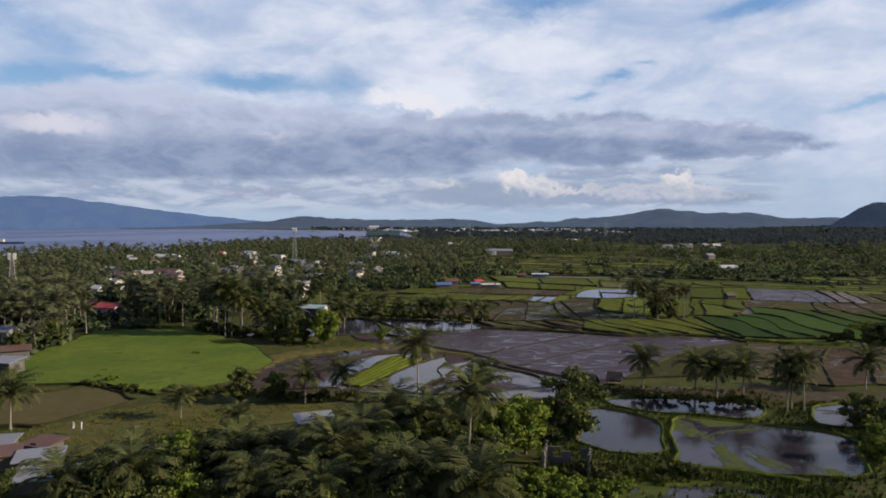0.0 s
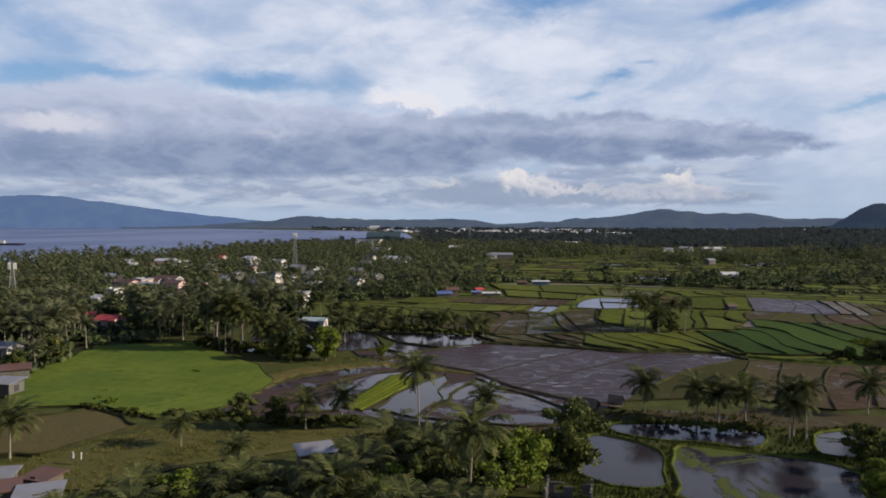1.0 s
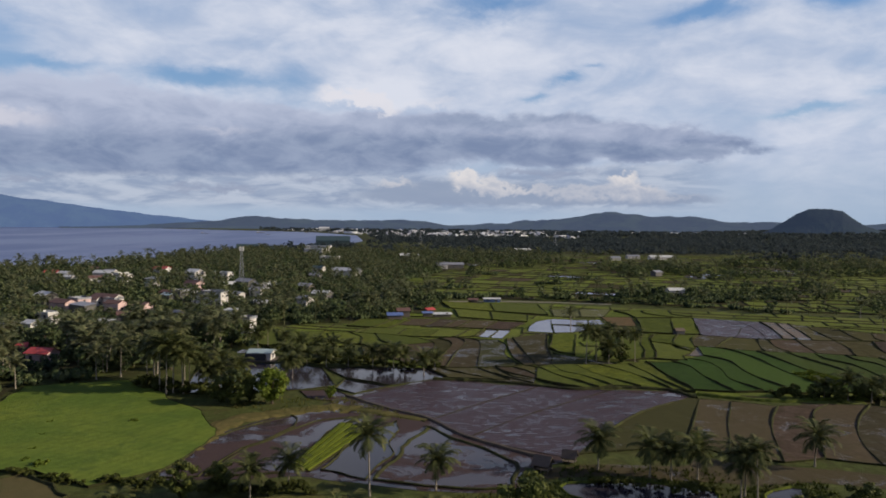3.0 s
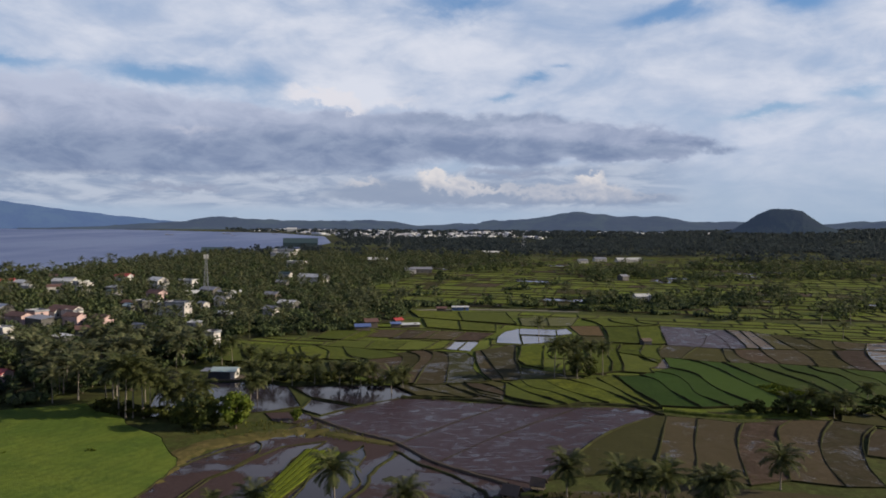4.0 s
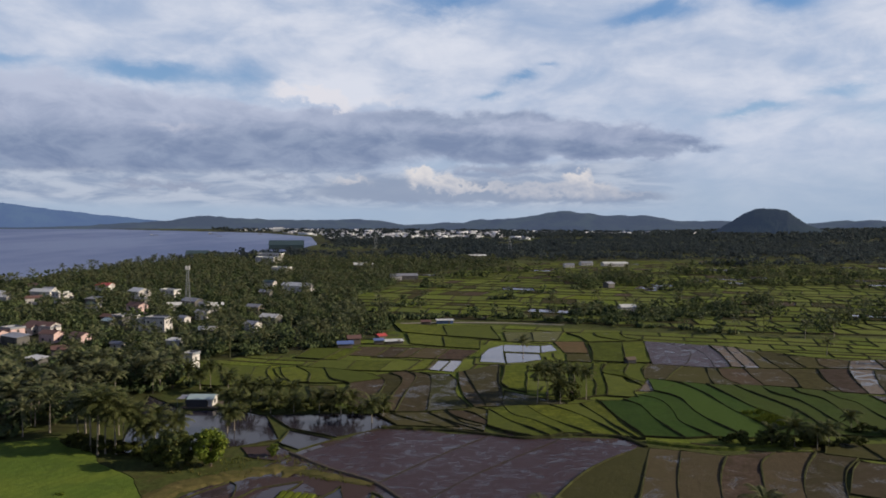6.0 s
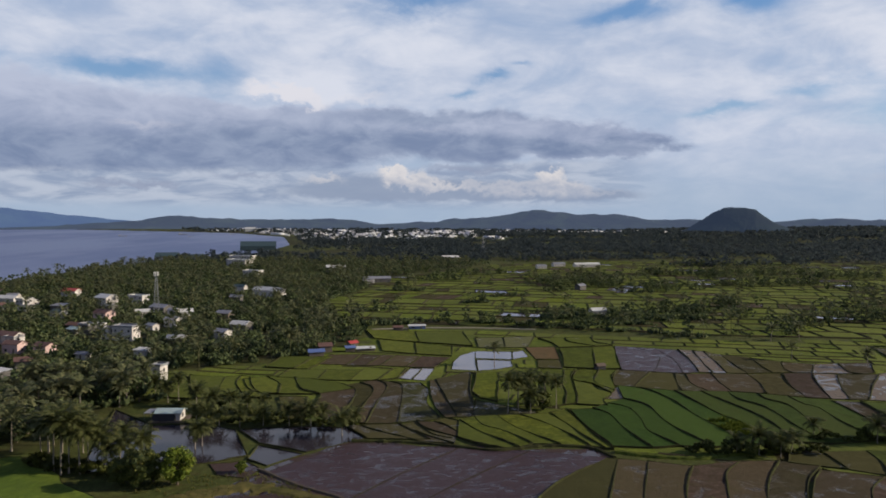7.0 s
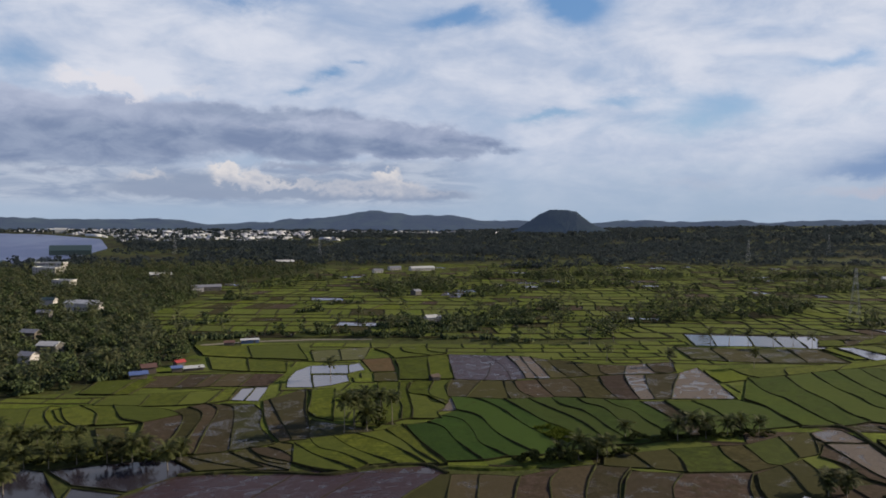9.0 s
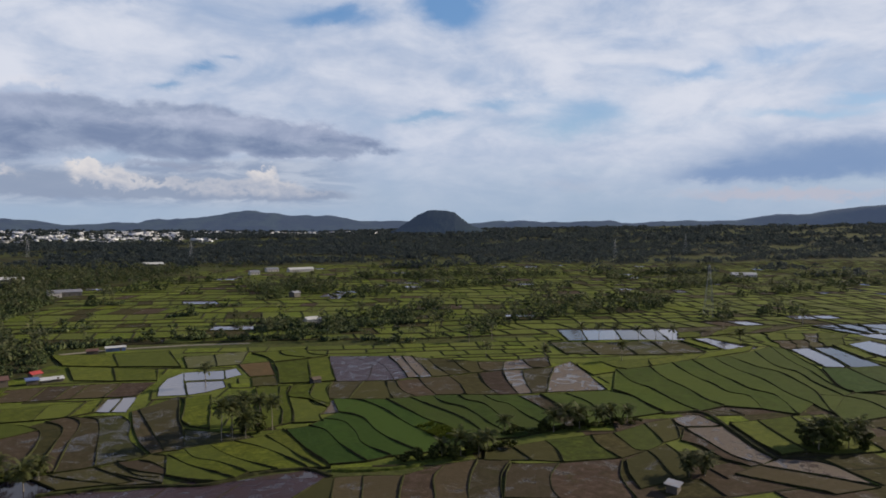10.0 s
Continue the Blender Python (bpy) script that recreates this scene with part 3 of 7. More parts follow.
def ridge(name, label, mat, r0, r1, tops, seed, rough=6.0, depth=420):
    """A range of hills along an arc: tops are (azimuth, height) pairs, smoothed and roughened."""
    az_ = np.linspace(tops[0][0], tops[-1][0], 260)
    h = np.interp(az_, [t[0] for t in tops], [t[1] for t in tops])
    k_ = np.hanning(7)
    h = np.convolve(np.pad(h, 3, mode="edge"), k_ / k_.sum(), mode="valid")
    dist = np.interp(az_, [tops[0][0], tops[-1][0]], [r0, r1])
    rows = []
    for j, s in enumerate(np.linspace(0, 1, 15)):
        prof = math.sin(s * math.pi / 2) ** 1.25 if s < 0.999 else 1.0
        n1 = np.array([noise.fractal(Vector((a * 0.35 + seed, s * 2.2, seed)), 0.7, 2.1, 6) for a in az_])
        z = h * prof + rough * n1 * (0.25 + prof) * (1 if j < 14 else 0.8) * np.clip(h / 40, 0.15, 1)
        d = dist - depth * (1 - s) + 30 * n1 * (1 - s)
        rows.append(np.stack((d * np.sin(np.radians(az_)), d * np.cos(np.radians(az_)), np.where(j == 0, -12, z)), axis=1))
    rows.append(np.stack(((dist + 30) * np.sin(np.radians(az_)), (dist + 30) * np.cos(np.radians(az_)), np.full(260, -12.0)), axis=1))
    v = np.concatenate(rows)
    q = (np.arange(len(rows) - 1)[:, None] * 260 + np.arange(259)[None]).ravel()
    f = np.concatenate((np.stack((q, q + 1, q + 261), 1), np.stack((q, q + 261, q + 260), 1)))
    me = triangles(name, v, f)
    for poly in me.polygons:
        poly.use_smooth = True
    return tagged(link(name, me, mat), label, "mountain", kind="structure")


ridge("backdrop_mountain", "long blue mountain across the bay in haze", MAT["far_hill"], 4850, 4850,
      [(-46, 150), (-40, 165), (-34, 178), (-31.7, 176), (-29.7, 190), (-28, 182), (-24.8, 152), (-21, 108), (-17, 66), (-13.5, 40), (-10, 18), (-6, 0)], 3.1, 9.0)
ridge("backdrop_hill", "low wooded hills behind the town, blue with haze", MAT["hill"], 4600, 4600,
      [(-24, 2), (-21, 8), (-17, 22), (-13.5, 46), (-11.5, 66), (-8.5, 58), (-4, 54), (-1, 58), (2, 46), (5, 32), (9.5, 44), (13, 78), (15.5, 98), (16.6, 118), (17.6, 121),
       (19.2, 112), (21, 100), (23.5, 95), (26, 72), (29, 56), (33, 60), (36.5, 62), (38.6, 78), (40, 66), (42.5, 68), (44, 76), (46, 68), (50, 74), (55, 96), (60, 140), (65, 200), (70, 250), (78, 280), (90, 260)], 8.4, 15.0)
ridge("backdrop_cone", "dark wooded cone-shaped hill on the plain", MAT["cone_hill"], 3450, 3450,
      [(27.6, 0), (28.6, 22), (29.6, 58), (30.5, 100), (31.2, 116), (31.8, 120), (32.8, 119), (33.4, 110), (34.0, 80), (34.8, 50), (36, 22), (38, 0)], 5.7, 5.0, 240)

# ---------------------------------------------------------------- rice fields


def sway(x, y, k=1.0):
    """Edges of fields wander; neighbours share the same wandering."""
    a, b, c = Vector((x * 0.035, y * 0.035, 3.7)), Vector((x * 0.085, y * 0.085, 9.1)), Vector((x * 0.28, y * 0.28, 4.4))
    o = Vector((31, 7, 2))
    return (x + k * (2.8 * noise.noise(a) + 2.6 * noise.noise(b) + 0.6 * noise.noise(c)),
            y + k * (2.4 * noise.noise(a + o) + 2.1 * noise.noise(b + o) + 0.5 * noise.noise(c + o)))


def lerp(a, b, s):
    return a[0] + (b[0] - a[0]) * s, a[1] + (b[1] - a[1]) * s


def outline(corners, step=2.5, k=1.0, ends=()):
    """The wandering edge of a field, and for each of its points whether it lies on one of the ends."""
    out, weak = [], []
    for _ in range(1 if k < 1 else 0):
        corners = [lerp(a, b, s) for a, b in zip(corners, corners[1:] + corners[:1]) for s in (0.25, 0.75)]
    for e_, ((x0, y0), (x1, y1)) in enumerate(zip(corners, corners[1:] + corners[:1])):
        m_ = max(1, int(math.hypot(x1 - x0, y1 - y0) / step))
        for j in range(m_):
            out.append(sway(x0 + (x1 - x0) * j / m_, y0 + (y1 - y0) * j / m_, k))
            weak.append(e_ in ends and j > 0)
    return out, weak


LABELS = {"bank": "rough dry grass plot beside a thicket", "deep": "deep green rice plot on a curved terrace", "mid": "middle green rice terrace", "light": "bright yellow-green rice plot", "lush": "lush green plot of weeds and grass", "wetgreen": "sparse green rice standing in water", "reeds": "pale grey-green reedy marsh plot", "mudpale": "pale wet mud plot with a film of water",
          "grass": "rough grass plot between rice fields", "rice": "even bright green field of young rice", "green": "light green flooded rice plot",
          "dark": "dense dark green rice plot", "lime": "lime green seedbed of rice seedlings", "thin": "thinly planted rice plot with water between the rows",
          "brown": "brown stubble plot, damp and bare", "tan": "dry tan soil plot", "olive": "sparse olive green rice plot on damp soil", "fallow": "fallow brown plot with thin grass", "mud": "ploughed brown mud field with streaks of water", "wetmud": "flooded mud plot ready for planting",
          "weedy": "still pond with floating green weed", "water": "still flooded paddy that mirrors the sky", "pale": "bright flooded paddy like a sheet of glass"}


RINGS = []


def paddy(corners, kind, level=None, bund=0.22, height=0.26, k=1.0, edge="bund", ends=(), ready=None):
    """One field: a level surface and the low earth bank round it."""
    ring, weak = ready or outline(corners, 2.5, k, ends)
    area = sum(a[0] * b[1] - b[0] * a[1] for a, b in zip(ring, ring[1:] + ring[:1]))
    if area < 0:
        ring.reverse()
        weak.reverse()
    RINGS.append(ring)
    cx, cy = sum(p[0] for p in ring) / len(ring), sum(p[1] for p in ring) / len(ring)
    z = 0.12 + 0.3 * (0.5 + 0.5 * noise.noise(Vector((cx * 0.31, cy * 0.31, 1.0)))) if level is None else level
    if kind in ("dark", "rice", "green", "lime", "deep", "mid", "light"):
        z += 0.25
    bm = bmesh.new()
    top = [bm.verts.new((x, y, z)) for x, y in ring]
    low = [bm.verts.new((x, y, -0.3)) for x, y in ring]
    face = bm.faces.new(top)
    for a in range(len(ring)):
        b = (a + 1) % len(ring)
        bm.faces.new((low[a], low[b], top[b], top[a]))
    bmesh.ops.triangulate(bm, faces=[face])
    me = bpy.data.meshes.new("rice_paddy")
    bm.to_mesh(me)
    bm.free()
    ob = tagged(link("rice_paddy", me, MAT[kind]), LABELS[kind], "rice field", "terraced rice fields")
    if bund:
        bm = bmesh.new()
        rows = []
        m_ = len(ring)
        for a in range(m_):
            (x0, y0), (x1, y1), (x2, y2) = ring[a - 1], ring[a], ring[(a + 1) % m_]
            tx, ty = x2 - x0, y2 - y0
            d = math.hypot(tx, ty) or 1.0
            nx, ny = -ty / d, tx / d
            j1 = noise.noise(Vector((x1 * 0.6, y1 * 0.6, 5.0)))
            wd, ht = bund * (1 + 0.45 * j1), height * (1 + 0.6 * noise.noise(Vector((x1 * 0.9, y1 * 0.9, 8.0))))
            if ready:
                worn = min(1.0, max(0.3, 0.72 + 1.1 * noise.noise(Vector((x1 * 0.045, y1 * 0.045, 2.0)))))
                wd, ht = wd * worn, ht * worn
            if weak[a]:
                wd, ht = wd * 0.5, ht * 0.3
            rows.append([bm.verts.new((x1 + nx * o, y1 + ny * o, zz)) for o, zz in ((-0.25 * wd, -0.3), (-0.2 * wd, z + 0.8 * ht), (0.35 * wd, z + ht), (wd, z - 0.02))])
        for a in range(m_):
            p0, p1 = rows[a], rows[(a + 1) % m_]
            for b in range(3):
                bm.faces.new((p0[b], p1[b], p1[b + 1], p0[b + 1]))
        part("bund", bm, MAT[edge], ob)
    return ob


def block(a, b, c, d, columns, rows, kinds, seed=0, bund=0.32, height=0.36, edge="bund"):
    """A patch of fields between the corners a, b (near edge) and d, c (far edge), cut into strips."""
    r = random.Random(seed)

    def cuts(m_):
        s = [0.0]
        for _ in range(m_):
            s.append(s[-1] + r.uniform(0.65, 1.35))
        return [x / s[-1] for x in s]

    def at(u, v):
        p, q = lerp(a, b, u), lerp(d, c, u)
        x, y = lerp(p, q, v)
        return x, y

    us, made = cuts(columns), []
    for i_ in range(columns):
        vs_ = cuts(rows if isinstance(rows, int) else r.choice(rows))
        for j_ in range(len(vs_) - 1):
            corners = [at(us[i_], vs_[j_]), at(us[i_ + 1], vs_[j_]), at(us[i_ + 1], (vs_[j_] + vs_[j_ + 1]) / 2), at(us[i_ + 1], vs_[j_ + 1]), at(us[i_], vs_[j_ + 1]), at(us[i_], (vs_[j_] + vs_[j_ + 1]) / 2)]
            made.append(paddy(corners, kinds[(i_ * 7 + j_ * 3 + r.randint(0, 1)) % len(kinds)], None, bund, height, 1.0, edge, (0, 3)))
    return made


def smooth_line(points, step=2.0):
    """A curve through the points, with the small wandering of a hand-built bank."""
    p = [np.array(q, dtype=float) for q in points]
    p = [2 * p[0] - p[1]] + p + [2 * p[-1] - p[-2]]
    out = []
    for a, b, c, d in zip(p, p[1:], p[2:], p[3:]):
        m_ = max(2, int(np.linalg.norm(c - b) / step))
        for j in range(m_):
            t_ = j / m_
            q = 0.5 * (2 * b + (c - a) * t_ + (2 * a - 5 * b + 4 * c - d) * t_ ** 2 + (3 * b - a - 3 * c + d) * t_ ** 3)
            out.append(sway(q[0], q[1], 0.1))
    return out + [sway(p[-2][0], p[-2][1], 0.1)]


def terraces(lines, kinds, bund=0.34, height=0.42, banks=None):
    """Fields side by side: each lies between two neighbouring banks, which are given as lines of points."""
    curves = [smooth_line(l) for l in lines]
    for u, v, kind in zip(curves, curves[1:], kinds.split()):
        near_, far_ = straight(u[-1], v[-1]), straight(v[0], u[0])
        ring = u[:-1] + near_ + v[::-1][:-1] + far_
        weak = [False] * (len(u) - 1) + [True] * len(near_) + [False] * (len(v) - 1) + [True] * len(far_)
        still = kind in ("pale", "water", "mud")
        paddy(None, kind, 0.12 if still else None, *(banks or ((0.22, 0.14) if still else (bund, height))), edge="bund_mud" if kind == "mud" else "bund", ready=(ring, weak))


def straight(a, b, step=2.0):
    m_ = max(1, int(math.hypot(b[0] - a[0], b[1] - a[1]) / step))
    return [sway(*lerp(a, b, j / m_), 0.1) if j else a for j in range(m_)]


def closed(corners):
    """The outline of a plot with nearly straight banks."""
    ring = [q for a, b in zip(corners, corners[1:] + corners[:1]) for q in straight(a, b)]
    return ring, [False] * len(ring)


def earth_bank(points, wide, high, mat, label):
    """A broad bank of earth along a line, uneven in height and width."""
    line = smooth_line(points, 1.2)
    bm = bmesh.new()
    rows = []
    for (x0, y0), (x1, y1), (x2, y2) in zip([line[0]] + line[:-1], line, line[1:] + [line[-1]]):
        d = math.hypot(x2 - x0, y2 - y0) or 1.0
        nx, ny = -(y2 - y0) / d, (x2 - x0) / d
        k_ = 1 + 0.5 * noise.noise(Vector((x1 * 0.5, y1 * 0.5, 3.0)))
        rows.append([bm.verts.new((x1 + nx * o * wide * k_, y1 + ny * o * wide * k_, z)) for o, z in ((-0.5, -0.2), (-0.28, 0.85 * high * k_), (0.1, high * k_), (0.5, -0.2))])
    for p0, p1 in zip(rows, rows[1:]):
        for b in range(3):
            bm.faces.new((p0[b], p1[b], p1[b + 1], p0[b + 1]))
    return tagged(part("earth_bank", bm, MAT[mat], None), label, "earth bank", "banks between the fields")


def field(corners, kind):
    """One plot with nearly straight banks."""
    paddy(None, kind, 0.1 if kind == "pale" else None, 0.3, 0.25, ready=closed(corners))


# large fields near the flight
paddy([(-96, 198), (-72, 206), (-44, 172), (-36, 158), (-37, 146), (-41, 133), (-49, 126), (-63, 131.5), (-78, 132), (-92, 150)], "rice", 0.15, 0.12, 0.08)
paddy([(-78, 118), (-74, 126), (-64.6, 131), (-50, 122), (-56.5, 106), (-68, 104)], "fallow", 0.12, 0.6, 0.4)
paddy([(-62, 99), (-47, 121), (-30, 118), (-14, 119), (0, 118), (4, 110), (-14, 106), (-24, 108), (-36, 101), (-45, 91), (-55, 93)], "bank", 0.05, 0.2, 0.12)
# the flooded land under and between the plots
paddy([(-43, 128), (-38.5, 151), (-22, 171), (-12, 185.5), (12, 206), (39, 196.4), (57, 190.4), (77, 188.6), (76, 181), (50, 155), (35, 135), (27, 131), (24, 132), (21, 120.5), (5, 121), (-4, 124), (-19, 128)], "wetmud", 0.03, 0.0)
paddy([(-42, 130), (-38, 149.6), (-22, 168), (-20.2, 159.3), (-29.4, 142.8), (-33.5, 129.4)], "wetmud", 0.08)
paddy([(-32.3, 129.4), (-28.4, 143.8), (-17, 163), (-7.7, 166), (-18.4, 140.5), (-19.2, 130)], "wetmud", 0.10)
bed = paddy(None, "grass", 0.1, 0.2, 0.2, ready=closed([(-18.3, 133.1), (-11.2, 160.9), (-2.7, 157.5), (-14.1, 130.7)]))
tagged(bed, "seedbed with lime green rows of rice seedlings", "rice field")
for r_i in range(5):
    s0, s1 = (r_i + 0.12) / 5, (r_i + 0.80) / 5
    bm = bmesh.new()
    cs = [lerp((-18.1, 133.0), (-14.4, 130.9), s0), lerp((-18.1, 133.0), (-14.4, 130.9), s1), lerp((-10.9, 160.8), (-3.4, 157.8), s1), lerp((-10.9, 160.8), (-3.4, 157.8), s0)]
    ring = []
    for p0, p1 in ((cs[1], cs[2]), (cs[3], cs[0])):
        ring += [lerp(p0, p1, q / 12) for q in range(13)]
    top = [bm.verts.new((x, y, 0.42 + 0.06 * noise.noise(Vector((x, y, 2.0))))) for x, y in ring]
    low = [bm.verts.new((x, y, 0.0)) for x, y in ring]
    face = bm.faces.new(top)
    for a in range(len(ring)):
        b = (a + 1) % len(ring)
        bm.faces.new((low[a], low[b], top[b], top[a]))
    bmesh.ops.triangulate(bm, faces=[face])
    part("seedling_strip", bm, MAT["lime"], bed, "dense lime green seedlings")
paddy([(-12.6, 131), (-6, 151), (1.5, 163), (0.4, 139), (-3.6, 125.4)], "water", 0.08)
paddy([(-2.5, 125.4), (1.8, 140), (6.5, 158), (23.4, 134), (20.2, 121.7), (5.4, 122.8)], "wetmud", 0.10, 0.7)
# ponds
paddy([(30.2, 121.1), (36.3, 121.4), (54.9, 119.3), (54, 114.2), (49.2, 107.6), (41.7, 110.2), (36.3, 112.3), (30.9, 115.5)], "water", 0.02, 0.45, 0.28, 0.97, "lush")
paddy([(20.8, 116.2), (29.2, 115.8), (33.6, 108.6), (32.0, 95.7), (27.8, 92.3), (20.7, 93.9), (16.8, 101.0)], "water", 0.02, 0.45, 0.28, 0.97, "lush")
paddy([(35.4, 110.2), (41.0, 108.6), (48.7, 106.2), (54.5, 104.4), (59.8, 99.2), (56.9, 90.3), (51.2, 83.2), (42.8, 84.4), (28.0, 88.4), (33.4, 95.7), (34.6, 104.4)], "weedy", 0.02, 0.45, 0.28, 0.97, "lush")
paddy([(62.9, 119.3), (70.3, 121.1), (69.7, 114.9), (63.8, 104.4), (59.3, 105.0), (57.0, 109.2)], "water", 0.02, 0.45, 0.28, 0.97, "lush")
paddy([(14, 74), (25.3, 83), (44, 78), (36, 62), (20, 62)], "weedy", 0.02, 0.5, 0.28, 0.95, "lush")
# strips behind the palm row
paddy([(27, 123.5), (28, 131), (54, 130), (60.5, 136), (117, 111.5), (112, 106), (72, 122.5), (56, 121.8), (40, 123.5)], "brown", 0.01, 0.0)
# around the hut
paddy(None, "water", 0.08, 0.4, 0.3, ready=closed([(-53, 190.2), (-56.3, 214.3), (-60.5, 249), (-45.9, 230.2), (-38.8, 189.3)]))
paddy(None, "water", 0.09, 0.4, 0.3, ready=closed([(-38.3, 189.2), (-44.9, 228.6), (-31, 228.8), (-20.4, 220.6), (-14.6, 196.7), (-23.8, 192.8)]))
paddy(None, "water", 0.1, 0.4, 0.3, ready=closed([(-19.8, 221.2), (-3.6, 221.1), (11.7, 218.9), (16.8, 207), (0.1, 197.4), (-12.7, 206.9)]))
paddy(None, "water", 0.11, 0.4, 0.3, ready=closed([(-12.8, 205.1), (-0.5, 195.8), (-9.2, 188.3), (-14.7, 194)]))
paddy(None, "wetmud", 0.08, 0.4, 0.3, ready=closed([(-23.7, 191.8), (-14.9, 192.9), (-10.6, 186.4), (-13.6, 180.5), (-20.6, 183.6)]))
# the great mud field, three beds with low pale ridges between them
terraces([[(-9.8, 183.2), (-1.4, 191.4), (12.4, 203)],
          [(9.5, 163.6), (23, 178), (39.7, 194.4)],
          [(15.8, 149.4), (33.5, 168), (58, 189.2)],
          [(34.3, 135.2), (44.3, 149.1), (56.7, 164.7), (76, 180.9)]],
         "mud mud mud")
# dense dark green rice on long curved terraces
terraces([[(82.1, 225.7), (81.1, 210.8), (80.7, 198.9), (81, 188.8)],
          [(89.9, 226.1), (92.9, 219.2), (91.2, 204.7), (90.8, 194), (91.2, 185.9)],
          [(97.5, 231.6), (102, 224.2), (99.5, 209.6), (97.2, 199.8), (99.3, 186)],
          [(105.3, 236.1), (109.2, 226.3), (106.7, 211), (106.5, 197.5), (108.1, 183.6)],
          [(111.3, 254.5), (118.7, 248.2), (120.9, 232.1), (118.9, 214.2), (118.9, 201.6), (118.8, 185)],
          [(128.2, 244.6), (127.8, 228), (127.2, 211.6), (128.5, 203.1), (126.1, 183.8)],
          [(137.1, 242.3), (137.5, 228.6), (138.3, 214.8), (137.4, 203.2), (132.9, 184.3)],
          [(145.9, 240.2), (143.7, 228.7), (146.3, 219.7), (144.7, 206.9), (142.3, 197.2), (140.7, 181.7)],
          [(154.8, 236), (153.2, 227.9), (155.7, 220.6), (152.3, 207.4), (147.9, 193.8), (149, 182.2)]],
         "dark dark dark dark dark deep deep deep")
terraces([[(154.8, 236), (153.2, 227.9), (155.7, 220.6), (152.3, 207.4), (147.9, 193.8), (149, 182.2)],
          [(163.2, 231), (161.7, 219.9), (163.3, 215.2), (159.4, 200.6), (156.6, 182.7)],
          [(174, 223.7), (171.2, 208.6), (168, 197.2), (161.9, 182.5)],
          [(182.7, 220.6), (178.6, 206.2), (173, 192.6), (168.1, 181.8)],
          [(192.5, 217), (190.8, 202.8), (185.2, 191.3), (181, 180.4)],
          [(210.3, 211.9), (211.4, 199.6), (205.8, 186.3), (203.5, 177.9)]],
         "deep deep thin deep deep")
# brown and sparse plots above the dark green block
terraces([[(123.1, 281.4), (116, 269.5), (110.2, 256.1)],
          [(134.7, 275.9), (125.2, 264.1), (116.7, 252.3)],
          [(142.9, 272.3), (135, 255), (131.1, 243.8)],
          [(146.4, 270.3), (140.6, 255), (140.2, 242.5)],
          [(156.7, 269.2), (151.8, 254.1), (148.1, 240.9)],
          [(170.6, 266.3), (166.4, 251.3), (158.6, 235.8)],
          [(185.8, 265.4), (175.4, 246), (169.4, 229.5)],
          [(197.9, 264), (186.7, 245.5), (176.6, 226.3)],
          [(206.4, 260.5), (192.9, 241.9), (182, 224.2)],
          [(222.9, 258.2), (201.6, 236.8), (188.2, 222.7)],
          [(238.9, 264.3), (226, 239.3), (211.7, 213.3)]],
         "thin olive thin brown brown olive brown mudpale thin mudpale")
terraces([[(144.7, 335), (134.8, 309.1), (125.2, 282.6)],
          [(153.6, 329.9), (154.4, 309.9), (144.4, 289.5), (136.2, 277.4)],
          [(160.8, 325.8), (157.8, 304.8), (152.3, 286.3), (146.8, 272.5)],
          [(170, 320.5), (164, 299.7), (154.1, 273.3)],
          [(175.8, 317.2), (164.5, 287.6), (158.7, 270.6)],
          [(179.7, 314.9), (170.9, 288.2), (164.4, 269.9)],
          [(183.3, 306.1), (176.5, 285), (172.4, 267.8)],
          [(192.5, 297.5), (185.2, 277), (182.8, 267.2)],
          [(200, 286.7), (191.6, 271.9), (191.4, 266.3)],
          [(211.2, 280.2), (198.6, 265)],
          [(222.4, 280.3), (213.8, 263.4), (217, 260.1)],
          [(238.1, 279.7), (223.7, 260.7)]],
         "mud mud mud mudpale mudpale thin olive olive thin mudpale thin")
terraces([[(114.9, 331.1), (109.5, 309.8), (102.8, 289.7)],
          [(131.8, 330.8), (123.6, 308.4), (114.7, 285.1)],
          [(143.3, 332.5), (134.8, 309.1), (124.8, 282.8)]],
         "green green")
terraces([[(113.5, 359.9), (116.7, 347.7), (115.8, 333.7)],
          [(127.8, 358.9), (126, 345.8), (134.5, 334.1)],
          [(141.9, 360.1), (138.5, 343.8), (144, 335.5)]],
         "green green")
# light green plots round the clump of trees
terraces([[(65.1, 284.7), (59.9, 265.5), (56.5, 253.6), (57.2, 245.6)],
          [(74.2, 283.4), (67.4, 259.4), (61.8, 239.2)]],
         "green")
terraces([[(91.8, 285.8), (83.6, 254.1), (77.1, 230)],
          [(101.5, 284.6), (92.4, 260.8), (89.3, 248.1), (83.2, 232.3)],
          [(105.6, 283.4), (98.6, 269), (91.8, 244.9), (87.5, 232.9)]],
         "green green")
terraces([[(106.2, 283.1), (98.7, 266.9), (103.5, 260.1), (105, 245.1)],
          [(115.1, 281.3), (105.4, 262), (107.4, 248.2)],
          [(122.7, 280.4), (115.6, 269.7), (110.4, 256)]],
         "green green")
terraces([[(98.1, 265.3), (92.1, 244.7), (87.2, 232.2)],
          [(102.8, 258.5), (102, 250.4), (104.3, 243.6), (98.2, 236.1), (96.2, 228.5)]],
         "light")
terraces([[(110.6, 253.9), (103.8, 244.8), (99, 238.1)],
          [(118.5, 245.4), (111.6, 240.2), (105.6, 236.7)]],
         "mudpale")
